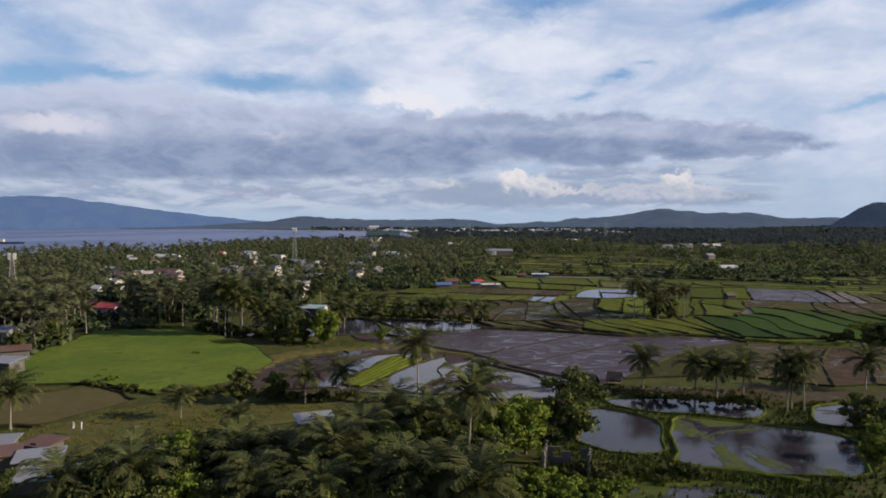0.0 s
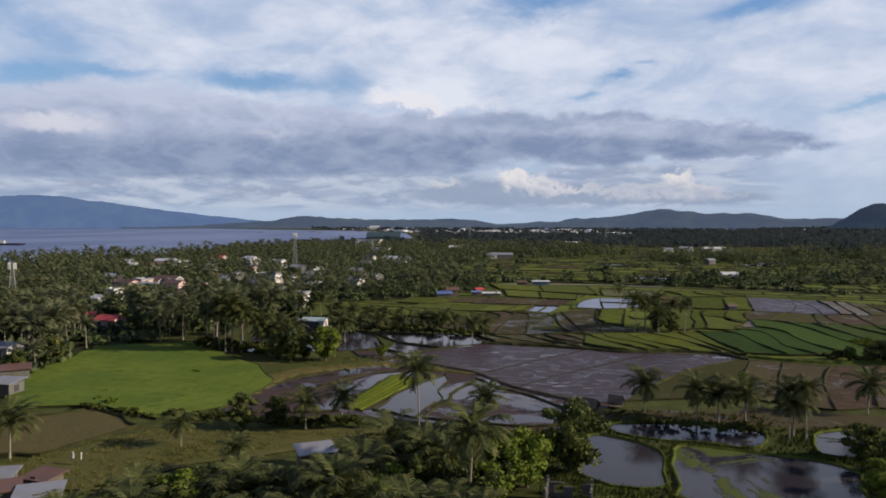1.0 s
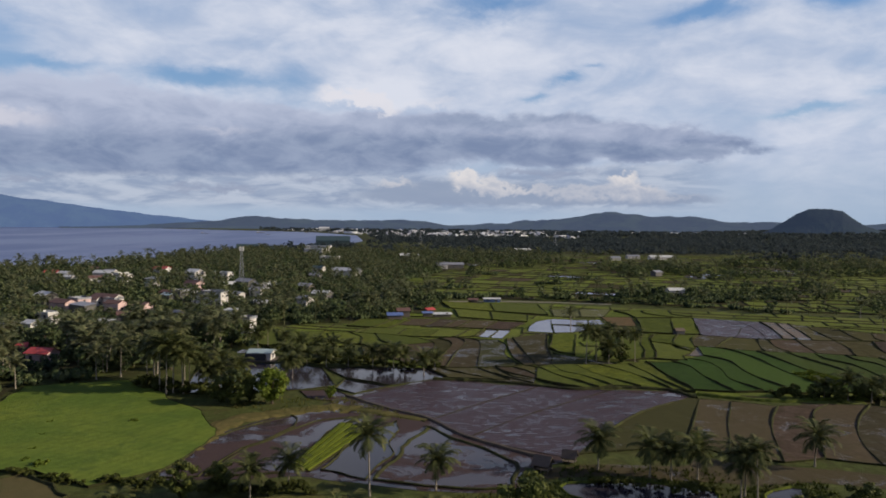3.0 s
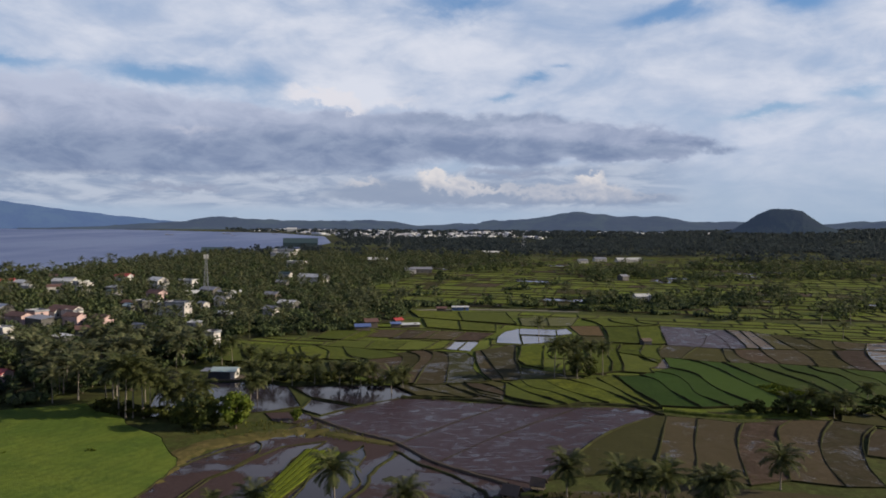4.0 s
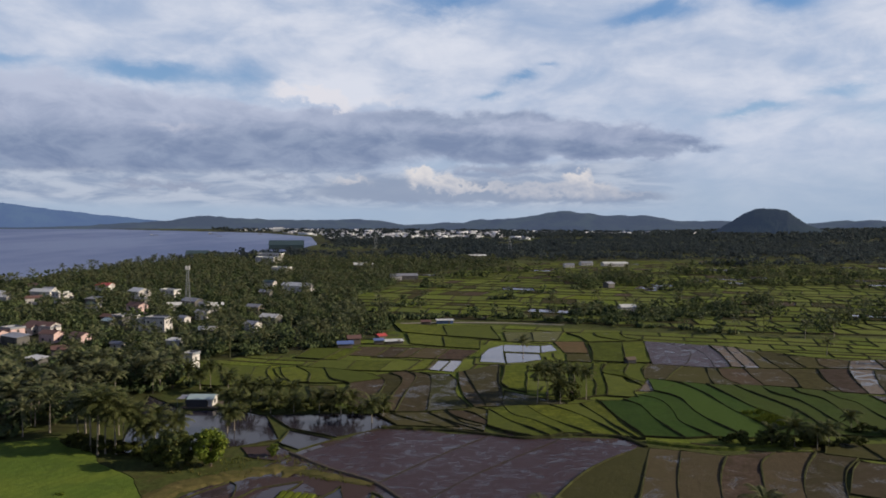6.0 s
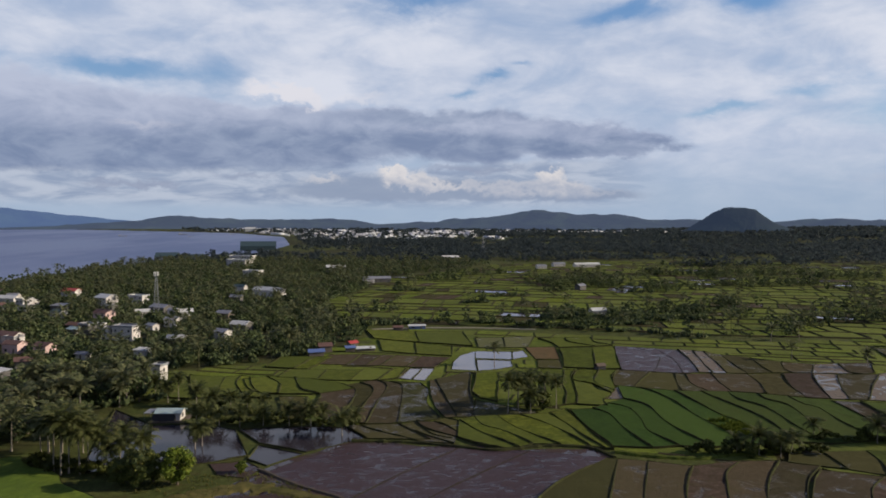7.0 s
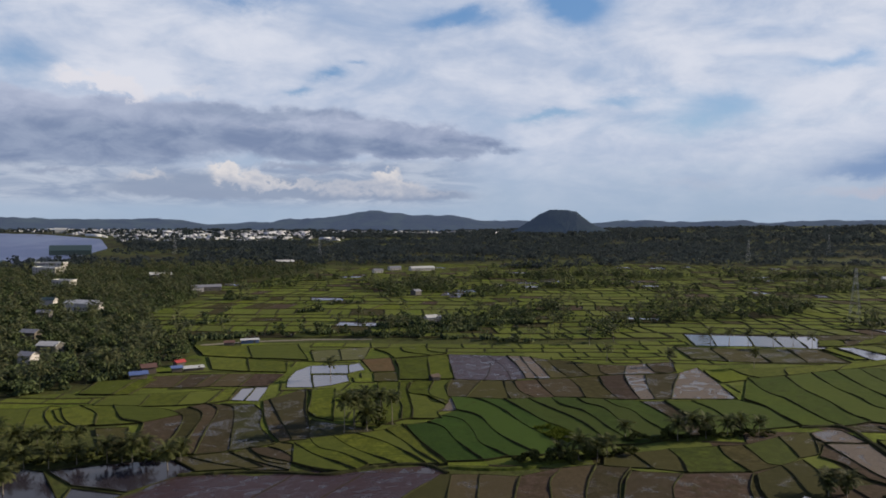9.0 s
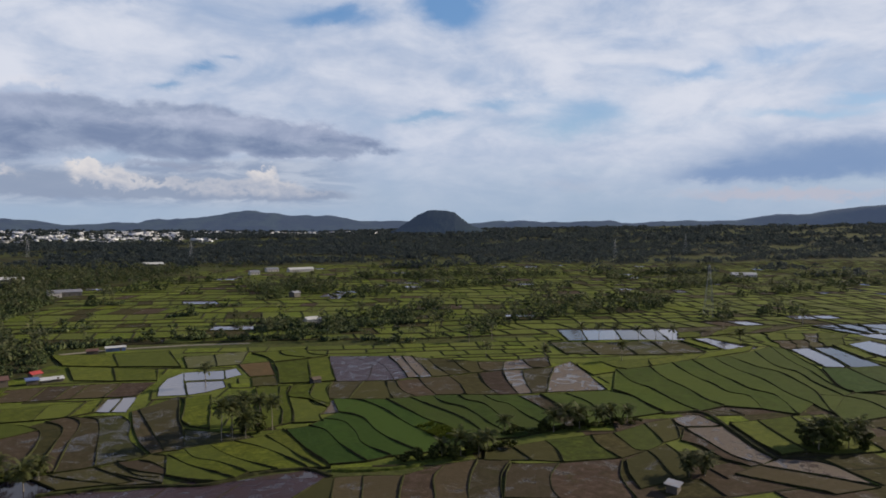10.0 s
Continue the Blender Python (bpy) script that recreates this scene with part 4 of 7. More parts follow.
# bright green terraces above the mud field
terraces([[(41.3, 203.1), (46.3, 195.3), (51.7, 191.6)],
          [(45.2, 219.7), (48, 209.1), (52.7, 198.1), (56, 191.4)],
          [(50.3, 222.4), (51.1, 212.7), (55.7, 206.6), (60.3, 193.6)],
          [(57.6, 222.9), (59.5, 211.7), (63.4, 201), (67.5, 192.2)],
          [(65, 222.3), (69.8, 213.2), (73.3, 199.4), (75.1, 189.2)],
          [(74.8, 223.1), (75.8, 210.8), (76.9, 195.6), (78.4, 187.2)],
          [(81.8, 227.3), (80.3, 211.2), (80.1, 197.5), (80.5, 186.5)]],
         "light light light light light light")
terraces([[(15.5, 218.6), (20.8, 211.7), (30.1, 202.4)],
          [(26.7, 217.8), (31.7, 208.9), (39.3, 198.2)],
          [(32.3, 220.8), (34.1, 212.9), (41.2, 204.1)],
          [(37.6, 219.7), (40.5, 215.3), (42.7, 207.2)],
          [(41.6, 223), (45.5, 218.3), (48, 209.1)]],
         "thin thin brown olive")
terraces([[(11.1, 219.6), (15.1, 209.5), (16.5, 206.1)],
          [(26.6, 219), (31, 208.1), (33.5, 202.9)],
          [(32.7, 218), (35, 207.5), (39.8, 203)]],
         "thin brown")
terraces([[(44.4, 273.9), (41.3, 251.4), (40.6, 233.1), (41.7, 223.5)],
          [(47.1, 275.7), (45.9, 252.3), (45.7, 235.1), (45.4, 223.6)],
          [(63.4, 287.7), (56, 253.9), (54.5, 243.6), (50.4, 223)]],
         "thin thin")
terraces([[(54.9, 243.3), (50.6, 223.4), (53.3, 218.3)],
          [(70.7, 226.9), (71.1, 222.6), (64.3, 222.8)]],
         "wetgreen")
# brown plots with curved ends
terraces([[(-1.6, 266), (3.6, 258.6), (2.5, 247.9), (-0.1, 235.6)],
          [(12.1, 270.9), (16.3, 263.3), (13.9, 246.1), (7.6, 224.9)],
          [(18.3, 274.6), (22.7, 264), (18, 243.3), (12.2, 222.4)],
          [(25, 277.4), (27.9, 266.8), (21.7, 242.8), (17.1, 220.4)],
          [(29.8, 273.8), (33.3, 268.7), (31.6, 252.7), (28.8, 234.6), (26.7, 220.1)],
          [(40.4, 270.4), (41.7, 259.5), (38.6, 243.9), (39, 233), (40.4, 222.3)]],
         "brown olive brown thin wetgreen")
terraces([[(-25, 285.8), (-21.3, 269), (-16.9, 262.5)],
          [(-16.9, 289.5), (-10.9, 276.2), (-10.7, 261.5)],
          [(-6.2, 286.9), (-2.6, 266.1), (3.4, 259.4)],
          [(7.5, 277.1), (11.6, 272.8), (16, 265.1)]],
         "light light green")
terraces([[(-46, 295.8), (-41, 271.9), (-37, 259.2)],
          [(-32.2, 290.8), (-31.7, 274.9), (-31, 262.2)],
          [(-26.6, 291.9), (-26.6, 278.6), (-21.7, 257.6)],
          [(-22.8, 289.4), (-19.3, 268.7), (-12.6, 255.5)]],
         "light light light")
terraces([[(-67.1, 302), (-65.8, 284.4), (-63.3, 267.1)],
          [(-56.3, 300.4), (-51.8, 273.6), (-46.5, 261.4)],
          [(-46.9, 297), (-41.8, 272), (-37.8, 258.5)]],
         "light light")
terraces([[(-10.5, 257.5), (-7.8, 233.6), (-8, 230.4)],
          [(-0.4, 256), (-0.3, 246.1), (-0.8, 228.1)]],
         "olive")
# brown row and green row before the village
terraces([[(8.2, 330.5), (1.8, 311.5)],
          [(22.5, 329.8), (14.4, 307.7)],
          [(31.2, 326.9), (22.2, 305.1)],
          [(37.2, 325.7), (28.1, 304.5)],
          [(48.1, 321.7), (38.9, 300.1)],
          [(60.2, 316.9), (49.6, 296.8)]],
         "brown brown brown brown brown")
terraces([[(-7.8, 300.6), (-12.6, 287.9)],
          [(6.7, 298.5), (2.3, 281.7)],
          [(20.2, 296.5), (14.9, 277.9)],
          [(32.7, 295.8), (25, 276.4)],
          [(39, 297), (32.9, 279.1)]],
         "light light light light")
terraces([[(-12.5, 328.7), (-18.3, 307.7)],
          [(2.2, 326.6), (-6.8, 302.7)],
          [(9.5, 325.5), (-1.1, 300.7)]],
         "green green")
terraces([[(32.7, 368.2), (32.1, 336.9)],
          [(49.6, 355.6), (46.8, 327.2)],
          [(66, 341.8), (61.2, 320)]],
         "light light")
terraces([[(28.2, 401.9), (30.8, 372.2)],
          [(54.3, 390.3), (52.1, 357)],
          [(79.9, 386.2), (75.9, 343.2)]],
         "light light")
terraces([[(82.5, 367.3), (78, 339.1)],
          [(97, 365.8), (90.8, 337.5)],
          [(114.2, 366.6), (100.8, 336.2)]],
         "reeds reeds")
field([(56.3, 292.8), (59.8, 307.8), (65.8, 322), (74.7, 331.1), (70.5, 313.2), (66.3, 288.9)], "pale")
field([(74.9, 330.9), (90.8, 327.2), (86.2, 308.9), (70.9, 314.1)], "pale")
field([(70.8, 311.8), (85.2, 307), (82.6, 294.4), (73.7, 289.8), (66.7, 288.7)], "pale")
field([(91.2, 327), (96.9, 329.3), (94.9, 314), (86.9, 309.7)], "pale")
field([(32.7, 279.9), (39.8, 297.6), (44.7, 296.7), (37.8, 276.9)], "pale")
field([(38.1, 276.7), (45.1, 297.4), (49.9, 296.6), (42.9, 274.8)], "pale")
field([(100.1, 336.6), (114.8, 335.8), (106.7, 306.1), (96.5, 308.1)], "tan")
field([(96.2, 305.7), (106.1, 303.8), (101.4, 287), (92, 290.2)], "olive")
# wide brown strips behind the row of palms
terraces([[(75.8, 180.4), (56.9, 165.1), (44.6, 149.4), (36.1, 137.8)],
          [(78.3, 179.2), (73, 168.7), (66.9, 156.8), (59.4, 141.9)],
          [(85.4, 176.4), (75.6, 157.9), (68.4, 142.5), (65.7, 136.7)],
          [(95, 171.5), (87.3, 160.7), (81.5, 149.7), (77.3, 140), (73.8, 131.5)],
          [(108.8, 173), (100.8, 165.8), (94.7, 155.9), (89.1, 145.3), (82.9, 133.4)],
          [(119, 172), (108.5, 160.6), (100.3, 149.5), (95.6, 140.6), (91.5, 129)],
          [(126.4, 166.4), (116.8, 157.6), (109.6, 148.5), (103.5, 138.8), (98.9, 128.2)]],
         "olive brown brown brown brown thin")
terraces([[(124.7, 164.1), (118.2, 157.7), (108.1, 145.6)],
          [(136.2, 157.2), (127.7, 151), (121.9, 143.7), (119.4, 138)],
          [(154.4, 150.7), (144.8, 142.6), (139.9, 136), (135.4, 128.2)]],
         "brown brown")
terraces([[(127.8, 180.3), (120.1, 170.2)],
          [(134.3, 176.4), (132.9, 169.3), (131.5, 163.3)],
          [(146.7, 175.4), (143.8, 167), (138.2, 157.6)],
          [(162.5, 172.1), (157.6, 163), (154.3, 151.3)]],
         "olive olive lush")
terraces([[(162.5, 172.1), (157.6, 163), (154.3, 151.3)],
          [(170.4, 170.1), (167.3, 162.4), (164, 154.9), (166.1, 152.4)],
          [(187, 172.2), (181.1, 162.3), (176.5, 155)],
          [(199.7, 171.8), (191.4, 161.9), (184.7, 155.4)]],
         "olive lush olive")
terraces([[(154, 149.2), (146.3, 140.7), (141.1, 132.1)],
          [(166.1, 152.4), (162.9, 145.5), (157.2, 136.7), (153.9, 131.3)],
          [(176, 154), (171.9, 145.9), (164.8, 137.3), (158.8, 130.7)]],
         "olive olive")
# pale mud plots beside the ditch
terraces([[(182.3, 153.4), (182.9, 146.6), (178.9, 135.9), (180.3, 127.9)],
          [(194.1, 161.8), (189.1, 149.4), (183.5, 135.5), (184.3, 127.1)],
          [(207, 156.4), (199.2, 144.7), (194.2, 135.5), (191.8, 128.2)]],
         "brown mudpale")
terraces([[(200.2, 171.5), (196.4, 166.5), (196, 162.9)],
          [(207.9, 171.8), (211.4, 169.8), (207.8, 157.4)]],
         "mudpale")
terraces([[(171.1, 126.7), (175, 116.2), (179.9, 104.3)],
          [(182.8, 127), (188.2, 116.4), (194.9, 101)],
          [(192.9, 127.5), (199.9, 121.6), (200.7, 115.7)]],
         "brown mudpale")
terraces([[(211.6, 157.5), (201.7, 140.5), (196.4, 128.9)],
          [(222.9, 154.7), (215.7, 143.9), (205.8, 126.8)],
          [(237.7, 151.6), (227, 139.3), (210.4, 121)],
          [(252, 145.7), (237.9, 130.6), (225.8, 114.8)]],
         "light green light")
# wide green terraces
terraces([[(213.7, 212.1), (212.8, 200.9), (207.1, 187.5), (204.6, 178.1)],
          [(243.3, 239.1), (231.1, 218.3), (228.8, 206.6), (222.7, 192.9), (216.7, 178.1), (216.7, 172.7)],
          [(261.8, 235.6), (247.5, 213.8), (241.1, 198.3), (232.3, 182.2), (230.2, 172.8)],
          [(278.6, 236.6), (263.6, 213.4), (257.1, 198.3), (250.1, 185.2), (251.2, 177.2), (238.9, 163.1)],
          [(294, 237.4), (277.5, 212.2), (269.1, 196.1), (262.4, 183.6), (260.8, 171.6), (242.4, 151.4)],
          [(308.2, 236), (293.1, 213.1), (283.7, 192.7), (269, 172), (262.2, 157.8)],
          [(317, 232.7), (305.8, 210.2), (303.2, 197.2), (287.3, 174.7), (277, 164.1), (254.5, 145.9)],
          [(342.3, 236.2), (315.8, 207.4), (310.4, 193), (295.5, 175.8), (283.9, 157.9)]],
         "mid mid mid mid mid mid mid")
terraces([[(342.3, 236.2), (315.8, 207.4), (310.4, 193), (295.5, 175.8), (283.9, 157.9)],
          [(362.2, 240.4), (332.9, 210.1), (320.6, 194.3), (300.7, 172.8), (291.6, 158.7)],
          [(361.6, 230.9), (339.1, 206.6), (325.6, 191.3), (299, 169), (293, 159)]],
         "mid mid")
terraces([[(277, 164.1), (254.9, 145.7), (246.3, 136.8)],
          [(283.9, 157.9), (283.4, 148.1), (272.9, 133.3)],
          [(292.6, 158.1), (298.5, 151.5), (298.5, 141.2)]],
         "mid mid")
terraces([[(330.1, 193.1), (299.6, 168.7), (293.6, 158.7)],
          [(340.7, 187), (326.9, 170), (314.8, 152.9)],
          [(360.4, 181.6), (353, 168.3), (348.8, 157.2)]],
         "dark deep")
terraces([[(236.6, 257.8), (232, 249.9), (226.5, 236.4)],
          [(250.8, 257.4), (246.8, 244.3), (247.8, 236.5)],
          [(276.9, 248.9), (270.2, 243.1), (265, 236.8)],
          [(315.8, 245.8), (306.5, 242.1), (295.3, 236.7)],
          [(358.1, 246.9), (347.1, 241.1), (339.7, 237.7)]],
         "lime light light lime")
# flooded plots in the middle distance
terraces([[(302.6, 346.3), (280.8, 312.1)],
          [(317.7, 340.5), (290.7, 306.5)],
          [(339.3, 334), (309.3, 298.2)],
          [(350.5, 327.7), (323.1, 290.5)],
          [(362.8, 320.9), (332.1, 283.1)],
          [(374.7, 314.2), (340.7, 278.2)]],
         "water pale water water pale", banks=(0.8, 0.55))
terraces([[(267.1, 313.3), (251.8, 282.4)],
          [(282.5, 302.4), (263.6, 270.3)],
          [(300.6, 292.1), (281.3, 260.2)],
          [(319, 286.1), (297.7, 254.3)],
          [(333.2, 278), (317.2, 246.8)]],
         "wetgreen thin wetgreen thin", banks=(0.8, 0.55))
terraces([[(334.6, 277.2), (325.6, 251.5)],
          [(344.4, 278.4), (332.9, 249.2)]],
         "lime", banks=(0.8, 0.55))
terraces([[(348.7, 280.6), (335.2, 249.9), (335.7, 240)],
          [(358.3, 277.4), (355, 257), (355.1, 242.5)]],
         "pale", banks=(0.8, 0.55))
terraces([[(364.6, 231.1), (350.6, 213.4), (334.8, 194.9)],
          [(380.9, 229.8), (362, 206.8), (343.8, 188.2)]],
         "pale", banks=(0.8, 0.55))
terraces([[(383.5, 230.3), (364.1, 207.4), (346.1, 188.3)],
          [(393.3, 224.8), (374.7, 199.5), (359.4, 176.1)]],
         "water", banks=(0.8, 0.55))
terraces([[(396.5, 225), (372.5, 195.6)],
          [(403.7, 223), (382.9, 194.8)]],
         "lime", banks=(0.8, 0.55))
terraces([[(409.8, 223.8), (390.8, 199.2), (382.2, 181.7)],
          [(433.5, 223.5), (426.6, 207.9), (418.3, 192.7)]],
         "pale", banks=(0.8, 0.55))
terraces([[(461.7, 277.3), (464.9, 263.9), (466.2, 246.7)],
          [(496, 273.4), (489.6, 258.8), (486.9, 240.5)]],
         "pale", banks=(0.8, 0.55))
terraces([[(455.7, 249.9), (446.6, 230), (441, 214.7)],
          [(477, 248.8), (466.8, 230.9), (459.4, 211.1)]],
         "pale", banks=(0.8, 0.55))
block((448, 244), (475, 232), (523, 258), (460, 275), 3, 1, ["pale", "water"], 38, 1.0, 0.7)
block((362, 231), (405, 223), (447, 244), (405, 272), 4, 2, ["green", "thin"], 41)
block((343, 285), (404, 273), (459, 276), (378, 315), 5, 2, ["green", "thin", "green"], 42)


earth_bank([(29.4, 88.2), (33.2, 87), (38.6, 85), (43.6, 82.1)], 1.8, 0.45, "lush", "strip of lush green weeds across a pond")
earth_bank([(-39.8, 143.5), (-38.8, 150.8), (-34.4, 164.7), (-23, 171.7), (-13.2, 175.3), (-7.9, 172.6)], 9.0, 0.3, "bank", "broad dry grassy bank between flooded plots")
earth_bank([(-13.3, 176.1), (-6.6, 172.5), (2.4, 166.6), (8.5, 162.8)], 4.5, 0.3, "bank", "dry grassy bank between flooded plots")
# Dark raised strip drawn for a ditch that lies in shadow beside the mud
earth_bank([(-11.3, 186.1), (-0.1, 172.6), (8.6, 164), (16.4, 149.7), (28.2, 136.7)], 1.2, 0.5, "earth", "dark earth bank in place of a shadowed ditch along the mud field")
earth_bank([(202.6, 177.1), (215.7, 172), (207.8, 154.8), (199, 140.6), (191.6, 127.5)], 2.2, 0.8, "bund", "overgrown bank beside a ditch between terraces")
earth_bank([(12.2, 204.6), (27.6, 201.3), (39.3, 196), (48.9, 191), (63.4, 192.4), (74.7, 189), (78.1, 180.6)], 1.6, 0.6, "bund", "grassy bank above the mud field")
earth_bank([(80.3, 184.9), (88.3, 180), (98.7, 176.9), (112.5, 178.4), (129.1, 179.2)], 2.6, 0.7, "lush", "lush grassy bank under the dark green terraces")


def inside(px, py, poly):
    """Which of the points lie in a polygon."""
    px, py = np.asarray(px, dtype=float), np.asarray(py, dtype=float)
    hit_ = np.zeros(px.shape, dtype=bool)
    for (x0, y0), (x1, y1) in zip(poly, poly[1:] + poly[:1]):
        if y0 != y1:
            hit_ ^= ((y0 > py) != (y1 > py)) & (px < (x1 - x0) * (py - y0) / (y1 - y0) + x0)
    return hit_


OPEN = [(-88, 132), (-93, 165), (-97, 200), (-72, 210), (-63, 198), (-64, 246), (-48, 262), (-63, 290), (-62, 303), (-30, 316), (-5, 331), (14, 352), (30, 396),
        (14, 440), (8, 540), (50, 655), (76, 750), (140, 830), (240, 965), (420, 1030), (680, 975), (850, 830), (1100, 800), (1400, 770), (1800, 700), (2600, 300),
        (2600, -200), (0, -200), (-60, 40), (-86, 100)]
FAR_FIELDS = [(34, 410), (14, 460), (12, 545), (54, 650), (80, 745), (145, 825), (245, 955), (420, 1015), (680, 960), (850, 815), (1100, 785), (1500, 740), (1500, 330), (800, 200),
              (525, 200), (526, 260), (460, 278), (378, 318), (303, 346), (240, 330), (195, 352), (150, 385), (115, 396), (60, 408)]

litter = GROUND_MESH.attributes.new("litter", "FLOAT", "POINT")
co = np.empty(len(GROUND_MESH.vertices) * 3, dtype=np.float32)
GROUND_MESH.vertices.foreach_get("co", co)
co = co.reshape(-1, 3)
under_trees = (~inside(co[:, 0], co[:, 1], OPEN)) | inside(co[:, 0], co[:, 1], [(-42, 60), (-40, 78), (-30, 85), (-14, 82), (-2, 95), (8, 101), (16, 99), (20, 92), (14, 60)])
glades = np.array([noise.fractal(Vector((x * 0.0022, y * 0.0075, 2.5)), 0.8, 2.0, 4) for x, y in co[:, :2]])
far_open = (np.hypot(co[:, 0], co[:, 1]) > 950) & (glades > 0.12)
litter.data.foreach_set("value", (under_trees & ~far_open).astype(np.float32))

# far fields: too many plots to count, level beds with low banks between them
u_way, v_way = np.array((0.93, -0.37)), np.array((0.37, 0.93))
beds, banks = [], []
r_ = random.Random(4)
v_at = 60.0
while v_at < 1400:
    depth_ = r_.uniform(15, 34)
    u_at = -500.0
    skew = r_.uniform(-0.25, 0.25)
    while u_at < 1500:
        wide_ = r_.uniform(9, 26)
        quad = []
        for uu, vv in ((u_at, v_at), (u_at + wide_, v_at), (u_at + wide_, v_at + depth_), (u_at, v_at + depth_)):
            p2 = uu * u_way + vv * v_way + (vv - v_at) * skew * u_way
            nx_ = 5 * noise.noise(Vector((p2[0] * 0.012, p2[1] * 0.012, 2))), 9 * noise.noise(Vector((p2[0] * 0.012, p2[1] * 0.012, 7)))
            quad.append((p2[0] + nx_[0], p2[1] + nx_[1]))
        cx, cy = sum(q[0] for q in quad) / 4, sum(q[1] for q in quad) / 4
        if inside([cx], [cy], FAR_FIELDS)[0]:
            z = 0.05 + r_.random() * 0.3
            beds.append((np.array([(*q, z) for q in quad]), np.array([(0, 1, 2), (0, 2, 3)]), r_.random()))
            wid = 0.55
            for (x0, y0), (x1, y1) in ((quad[0], quad[1]), (quad[1], quad[2])):
                d_ = math.hypot(x1 - x0, y1 - y0)
                nx, ny = -(y1 - y0) / d_ * wid, (x1 - x0) / d_ * wid
                banks.append((np.array([(x0 - nx, y0 - ny, z - 0.2), (x1 - nx, y1 - ny, z - 0.2), (x0, y0, z + 0.55), (x1, y1, z + 0.55), (x0 + nx, y0 + ny, z - 0.2), (x1 + nx, y1 + ny, z - 0.2)]),
                              np.array([(0, 1, 3), (0, 3, 2), (2, 3, 5), (2, 5, 4)])))
        u_at += wide_
    v_at += depth_

# odd corners between the larger fields, cut into small terraces
GAPS = [(-8, 262), (14, 212), (40, 196), (78, 184), (116, 162), (128, 128), (150, 98), (205, 90), (262, 106), (310, 124), (375, 183), (420, 225), (526, 262), (460, 278), (378, 318), (303, 344), (235, 330), (195, 350), (150, 372), (112, 384), (55, 404), (34, 386), (10, 335), (-30, 312), (-58, 302)]
v_at = 60.0
while v_at < 620:
    depth_ = r_.uniform(7, 13)
    u_at = -300.0
    while u_at < 420:
        wide_ = r_.uniform(9, 20)
        quad = [sway(*(uu * u_way + vv * v_way)) for uu, vv in ((u_at, v_at), (u_at + wide_, v_at), (u_at + wide_, v_at + depth_), (u_at, v_at + depth_))]
        cx, cy = sum(q[0] for q in quad) / 4, sum(q[1] for q in quad) / 4
        if inside([cx], [cy], GAPS)[0]:
            z = 0.02 + r_.random() * 0.06
            beds.append((np.array([(*q, z) for q in quad]), np.array([(0, 1, 2), (0, 2, 3)]), r_.random() * 0.8 if cy > 176 else r_.uniform(0.78, 0.93)))
            for (x0, y0), (x1, y1) in ((quad[0], quad[1]), (quad[1], quad[2])):
                mx_, my_ = np.array([x0, (x0 + x1) / 2, x1]), np.array([y0, (y0 + y1) / 2, y1])
                if not any(inside(mx_, my_, ring_).any() for ring_ in RINGS if abs(ring_[0][0] - cx) < 90 and abs(ring_[0][1] - cy) < 90):
                    d_ = math.hypot(x1 - x0, y1 - y0)
                    nx, ny = -(y1 - y0) / d_ * 0.4, (x1 - x0) / d_ * 0.4
                    banks.append((np.array([(x0 - nx, y0 - ny, z - 0.2), (x1 - nx, y1 - ny, z - 0.2), (x0, y0, z + 0.4), (x1, y1, z + 0.4), (x0 + nx, y0 + ny, z - 0.2), (x1 + nx, y1 + ny, z - 0.2)]),
                                  np.array([(0, 1, 3), (0, 3, 2), (2, 3, 5), (2, 5, 4)])))
        u_at += wide_
    v_at += depth_

fields = tagged(empty("far_rice_fields", 0, 0, 0), "patchwork of green and flooded rice plots", "rice fields", kind="stuff")
for kind, lo, hi in (("far_green", 0.0, 0.80), ("olive", 0.80, 0.89), ("brown", 0.89, 0.93), ("pale", 0.93, 0.97), ("lime", 0.97, 1.0)):
    chosen = [(v, f) for v, f, s in beds if lo <= s < hi]
    link("plots", triangles("plots", *joined(chosen)), MAT[kind], fields, LABELS["green" if kind == "far_green" else kind])
link("bunds", triangles("bunds", *joined(banks)), MAT["bund"], fields)

# ---------------------------------------------------------------- plants


def tube(points, radii, sides):
    v, f = [], []
    for i_, (p, r) in enumerate(zip(points, radii)):
        for s in range(sides):
            a = 2 * math.pi * s / sides
            v.append((p[0] + r * math.cos(a), p[1] + r * math.sin(a), p[2]))
    for i_ in range(len(points) - 1):
        for s in range(sides):
            a, b = i_ * sides + s, i_ * sides + (s + 1) % sides
            f += [(a, b, b + sides), (a, b + sides, a + sides)]
    return np.array(v, dtype=float), np.array(f)


